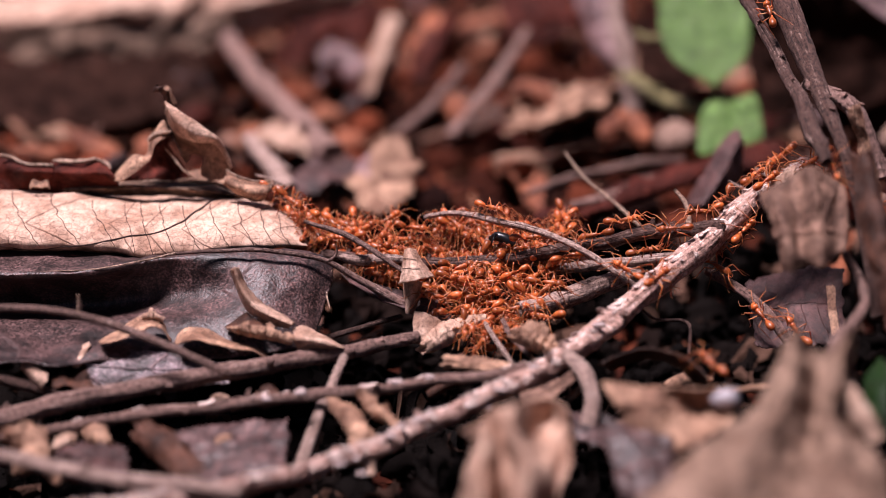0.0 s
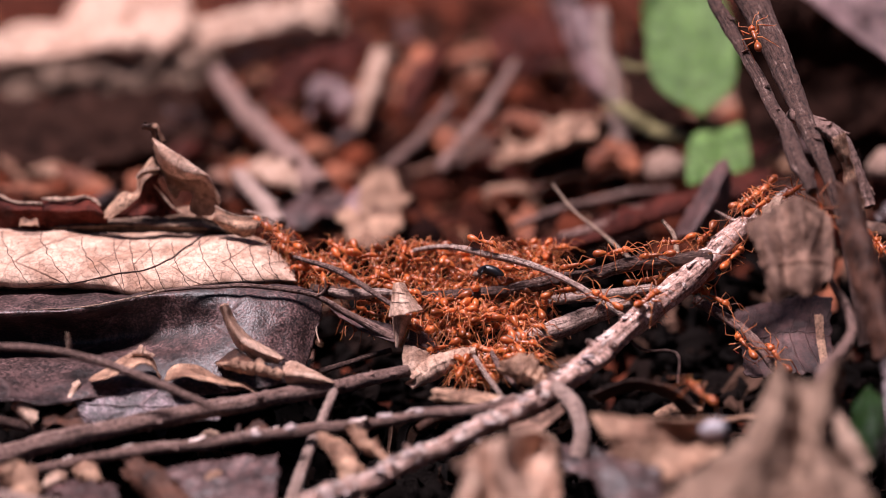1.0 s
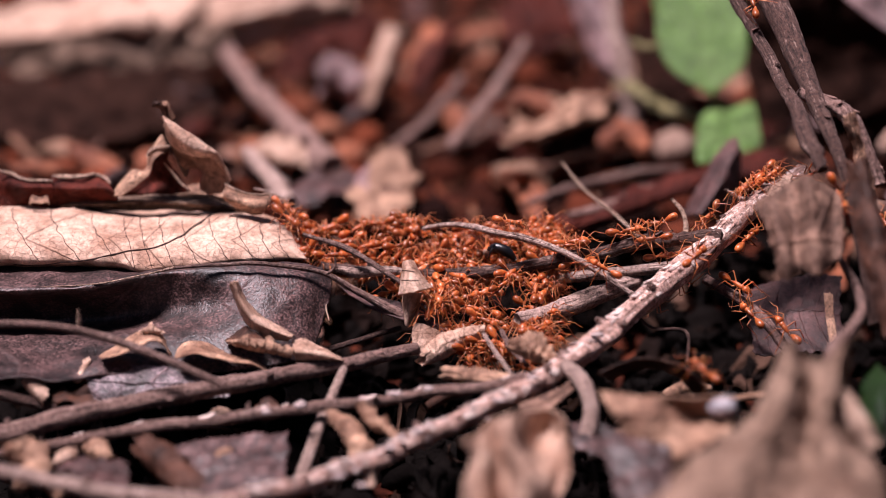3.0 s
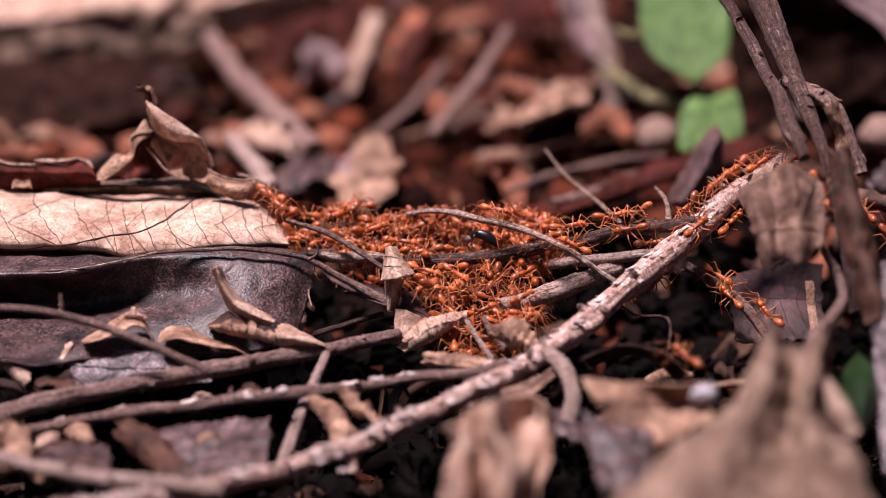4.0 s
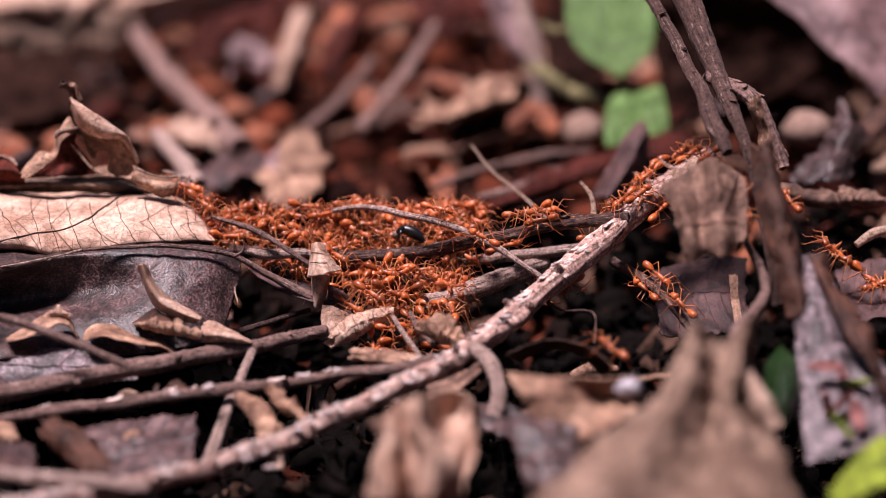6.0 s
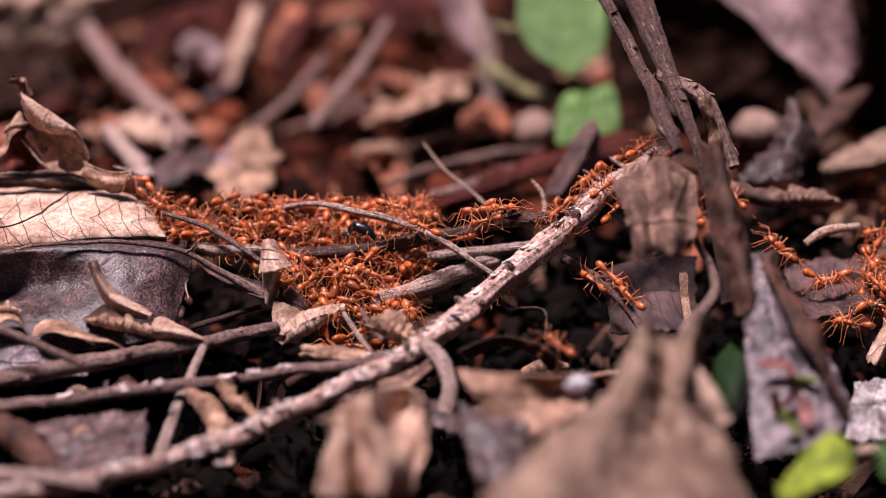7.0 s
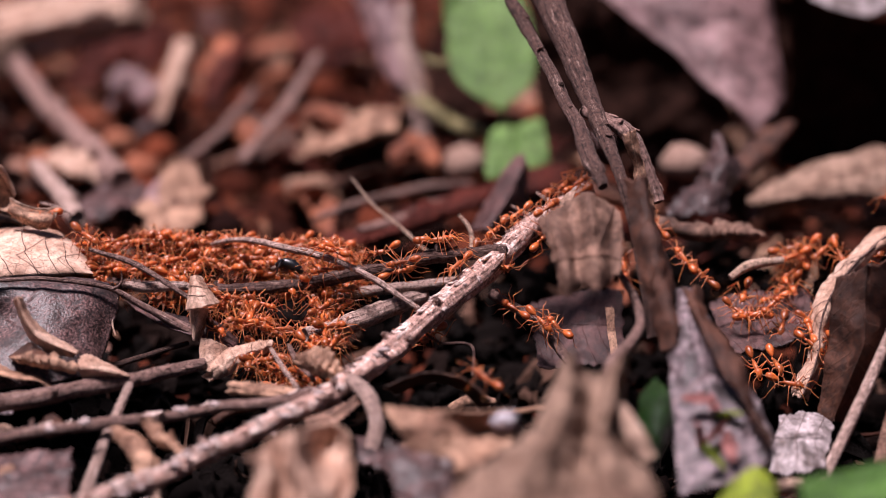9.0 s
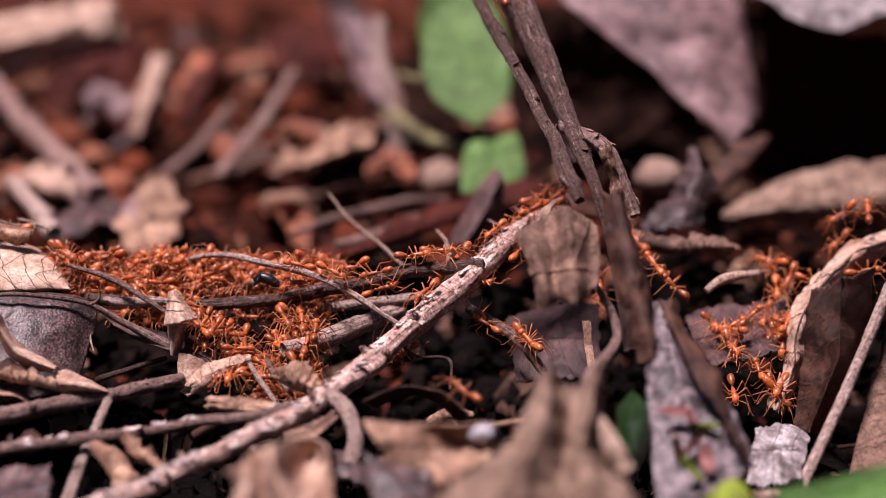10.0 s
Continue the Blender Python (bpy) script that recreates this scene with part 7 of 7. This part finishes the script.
def wander(rng, x, y, inside, height, layer, speed):
    """Rows of seconds and pose for an ant that roams over a slope."""
    rows, a = [], rng.uniform(0, 6.28)
    t = 0.0
    while t <= 10.01:
        dx, dy = math.cos(a), math.sin(a)
        e = 1.0
        h = height(x, y)
        sx, sy = (height(x + e, y) - h) / e, (height(x, y + e) - h) / e
        up = Vector((-sx * 0.8 + rng.uniform(-0.25, 0.25), -sy * 0.8 + rng.uniform(-0.25, 0.25), 1))
        rows.append((round(t, 2), stand((x, y, h + layer), (dx, dy, sx * dx + sy * dy), up)))
        step = speed * rng.choice((0.1, 0.5, 1.0, 1.6)) * 0.5
        a += rng.uniform(-0.7, 0.7)
        for _ in range(8):
            nx, ny = x + math.cos(a) * step, y + math.sin(a) * step
            if inside(nx, ny):
                x, y = nx, ny
                break
            a += 0.6 * (1 if rng.random() < 0.7 else -1)
        t += 0.5
    fixed = [rows[0]]
    for (t0, m0), (t1, m1) in zip(rows, rows[1:]):
        q0, q1 = fixed[-1][1].to_quaternion(), m1.to_quaternion()
        ang = q0.rotation_difference(q1).angle
        ang = min(ang, 2 * math.pi - ang)
        if ang > 1.3:
            q1 = q0.slerp(q1, 1.3 / ang)
        m = q1.to_matrix().to_4x4()
        m.translation = m1.translation
        fixed.append((t1, m))
    return fixed


def along(rng, pts, radius, s0, s1, side, pause=0.3):
    """Rows for an ant that walks a twig from s0 to s1 (shares of its length), at an angle round it."""
    c = spline(pts, 200)
    rows, s = [], s0
    for k in range(21):
        i = int(min(0.985, max(0.01, s)) * 199)
        d = (c[min(199, i + 2)] - c[max(0, i - 2)]) * (1 if s1 >= s0 else -1)
        d = Vector(d).normalized()
        across = d.cross(Vector((0, 0, 1))).normalized() * (1 if s1 >= s0 else -1)
        a = radians(side + 12 * math.sin(k * 0.7 + s0 * 20))
        up = across.cross(d) * (1 if s1 >= s0 else -1)
        up = Vector((0, 0, 1)) * math.cos(a) + across * math.sin(a)
        up = (up - d * up.dot(d)).normalized()
        rows.append((k * 0.5, stand(Vector(c[i]) + up * radius, d, up)))
        s += (s1 - s0) / 20 * rng.choice((0.3, 1.0, 1.0, 1.7) if pause else (1.0,))
    return rows


def in_swarm(x, y):
    k = (y - 286) / 32
    low = 3 if k < 0.25 else -2 if k < 0.55 else -13 if k < 0.75 else -27
    return 0 <= k <= 1 and low < x < 16 + 6 * k


def in_far_swarm(x, y):
    return (282 < y < 303 and 85 < x < 99) or (298 < y < 314 and 96 < x < 126)


def far_height(x, y):
    return -14 + (y - 283) * 0.45 + max(0, x - 96) * 0.55 + 1.2 * noise.noise(Vector((x * 0.1, y * 0.1, 3)))


rng = random.Random(12)
for k in range(215):
    while True:
        x, y = rng.uniform(-28, 24), rng.uniform(286, 318)
        if in_swarm(x, y):
            break
    rows = wander(rng, x, y, in_swarm, swarm_height, rng.choice((-4.0, -2.5, -1.0, 0.0, 0.5)), rng.uniform(3, 12))
    ANTS.append((ant_at(rows[0][1], rng.uniform(0.78, 1.0), rng), rows))
for k in range(30):
    while True:
        x, y = rng.uniform(85, 126), rng.uniform(282, 314)
        if in_far_swarm(x, y):
            break
    rows = wander(rng, x, y, in_far_swarm, far_height, rng.choice((-1.5, 0.0, 0.0, 1.0)), rng.uniform(3, 12))
    ANTS.append((ant_at(rows[0][1], rng.uniform(0.8, 1.0), rng), rows))

MAIN = [(61.2, 313.0, 13.3), (51.1, 306.0, 8.6), (37.8, 294.0, 1.4), (27.9, 284.0, -3.1), (19.4, 274.0, -6.4)]
UPPER = [(9.0, 304.0, -0.7), (22.9, 302.0, 2.1), (34.6, 300.0, 5.2), (45.5, 299.0, 6.3)]
CROSSING = [(-3.1, 314.0, 3.7), (3.4, 309.0, 5.8), (9.9, 304.0, 5.6), (17.1, 300.0, 4.9), (25.2, 296.0, 1.5), (32.5, 293.0, -2.7)]
STALK_PATH = [  # up the tall stalk
    (53.7, 325.1, 46.8), (56.8, 310.0, 36.4), (59.4, 296.7, 27.7), (61.9, 288.2, 21.0), (64.6, 282.6, 11.3), (65.8, 274.1, -0.4)]
ROLL_TOP = [(-46.7, 316.0, 6.4), (-37.1, 316.0, 6.6), (-29.4, 317.0, 6.1), (-22.9, 312.0, 3.5)]
SLANT = [(43.5, 302.0, -1.9), (49.4, 297.0, -4.4), (53.3, 292.0, -7.5), (55.7, 289.0, -10.5)]
ARCHED = [(33.0, 266.5, -3.2), (36.6, 265.0, -4.2), (39.4, 262.0, -6.0)]
TRAIL = [(72.6, 314.0, 6.1), (76.4, 305.0, 1.0), (81.2, 301.0, -3.4), (87.7, 297.0, -6.8), (95.8, 299.0, -1.5)]
for pts, r, s0, s1, side in (
        (TRAIL, 0.4, 0.05, 0.6, 0), (TRAIL, 0.4, 0.8, 0.2, 0), (TRAIL, 0.4, 0.4, 0.9, 0), (TRAIL, 0.4, 0.55, 0.3, 0),
        (MAIN, 1.9, 0.10, 0.55, 10), (MAIN, 1.9, 0.62, 0.15, -35), (MAIN, 1.9, 0.30, 0.42, 60), (MAIN, 1.9, 0.45, 0.20, 100), (MAIN, 1.9, 0.20, 0.05, -20),
        (MAIN, 1.9, 0.5, 0.7, 140), (MAIN, 1.9, 0.36, 0.6, 165), (MAIN, 1.9, 0.05, 0.35, 40), (UPPER, 1.1, 0.15, 0.8, 0), (UPPER, 1.1, 0.9, 0.35, -20),
        (UPPER, 1.1, 0.4, 0.1, 30), (UPPER, 1.1, 0.62, 0.95, 150), (CROSSING, 0.6, 0.35, 0.75, 0), (CROSSING, 0.6, 0.9, 0.5, 40),
        (MAIN, 1.9, 0.02, 0.12, -60), (MAIN, 1.9, 0.14, 0.02, 75), (MAIN, 1.9, 0.1, 0.22, 130), (MAIN, 1.9, 0.25, 0.33, 120), (MAIN, 1.9, 0.34, 0.26, -100),
        (MAIN, 1.9, 0.18, 0.3, 20), (MAIN, 1.9, 0.07, 0.16, 170), (UPPER, 1.1, 0.55, 0.7, 10), (UPPER, 1.1, 0.75, 0.45, 60), (UPPER, 1.1, 0.3, 0.5, 100),
        (SLANT, 0.9, 0.1, 0.5, 20), (SLANT, 0.9, 0.6, 0.25, 70), (SLANT, 0.9, 0.9, 0.6, 10), (ARCHED, 0.3, 0.8, 0.6, 0),
        (ROLL_TOP, 0.3, 0.85, 0.97, 30), (TRAIL, 0.4, 0.15, 0.05, 0), (TRAIL, 0.4, 0.65, 0.95, 0), (TRAIL, 0.4, 0.95, 0.7, 0),
        (STALK_PATH, 1.9, 0.17, 0.0, 60), (STALK_PATH, 1.9, 0.64, 0.84, 60), (ROLL_TOP, 0.3, 0.95, 0.45, 0), (ROLL_TOP, 0.3, 0.7, 0.98, 0)):
    rows = along(rng, pts, r, s0, s1, side)
    ANTS.append((ant_at(rows[0][1], rng.uniform(0.8, 1.0), rng), rows))


def stepping(ant, number):
    """Legs swing in turn, feelers sway, as the ant walks."""
    beat = random.Random(number)
    pace, start = beat.uniform(5.0, 9.0), beat.uniform(0, 6)
    legs = [o for o in ant.children if o.name.startswith("leg")]
    for k, leg_part in enumerate(legs):
        base = leg_part.matrix_basis.copy()
        walk(leg_part, [(q * 0.2, base @ pose(0, 0, 0, 0, 0, 13 * math.sin(q * 0.2 * pace + start + math.pi * (k % 2)))) for q in range(51)])
    for part_of in ant.children_recursive:
        if part_of.name.startswith("antenna"):
            base, off = part_of.matrix_basis.copy(), beat.uniform(0, 6)
            walk(part_of, [(q * 0.4, base @ pose(0, 0, 0, 0, 10 * math.sin(q * 1.1 + off), 12 * math.sin(q * 1.7 + off))) for q in range(26)])


def motions():
    for number, (ant, rows) in enumerate(ANTS):
        walk(ant, rows)
        if number % 3 == 0 or number >= len(ANTS) - 40:
            stepping(ant, number)


motions()
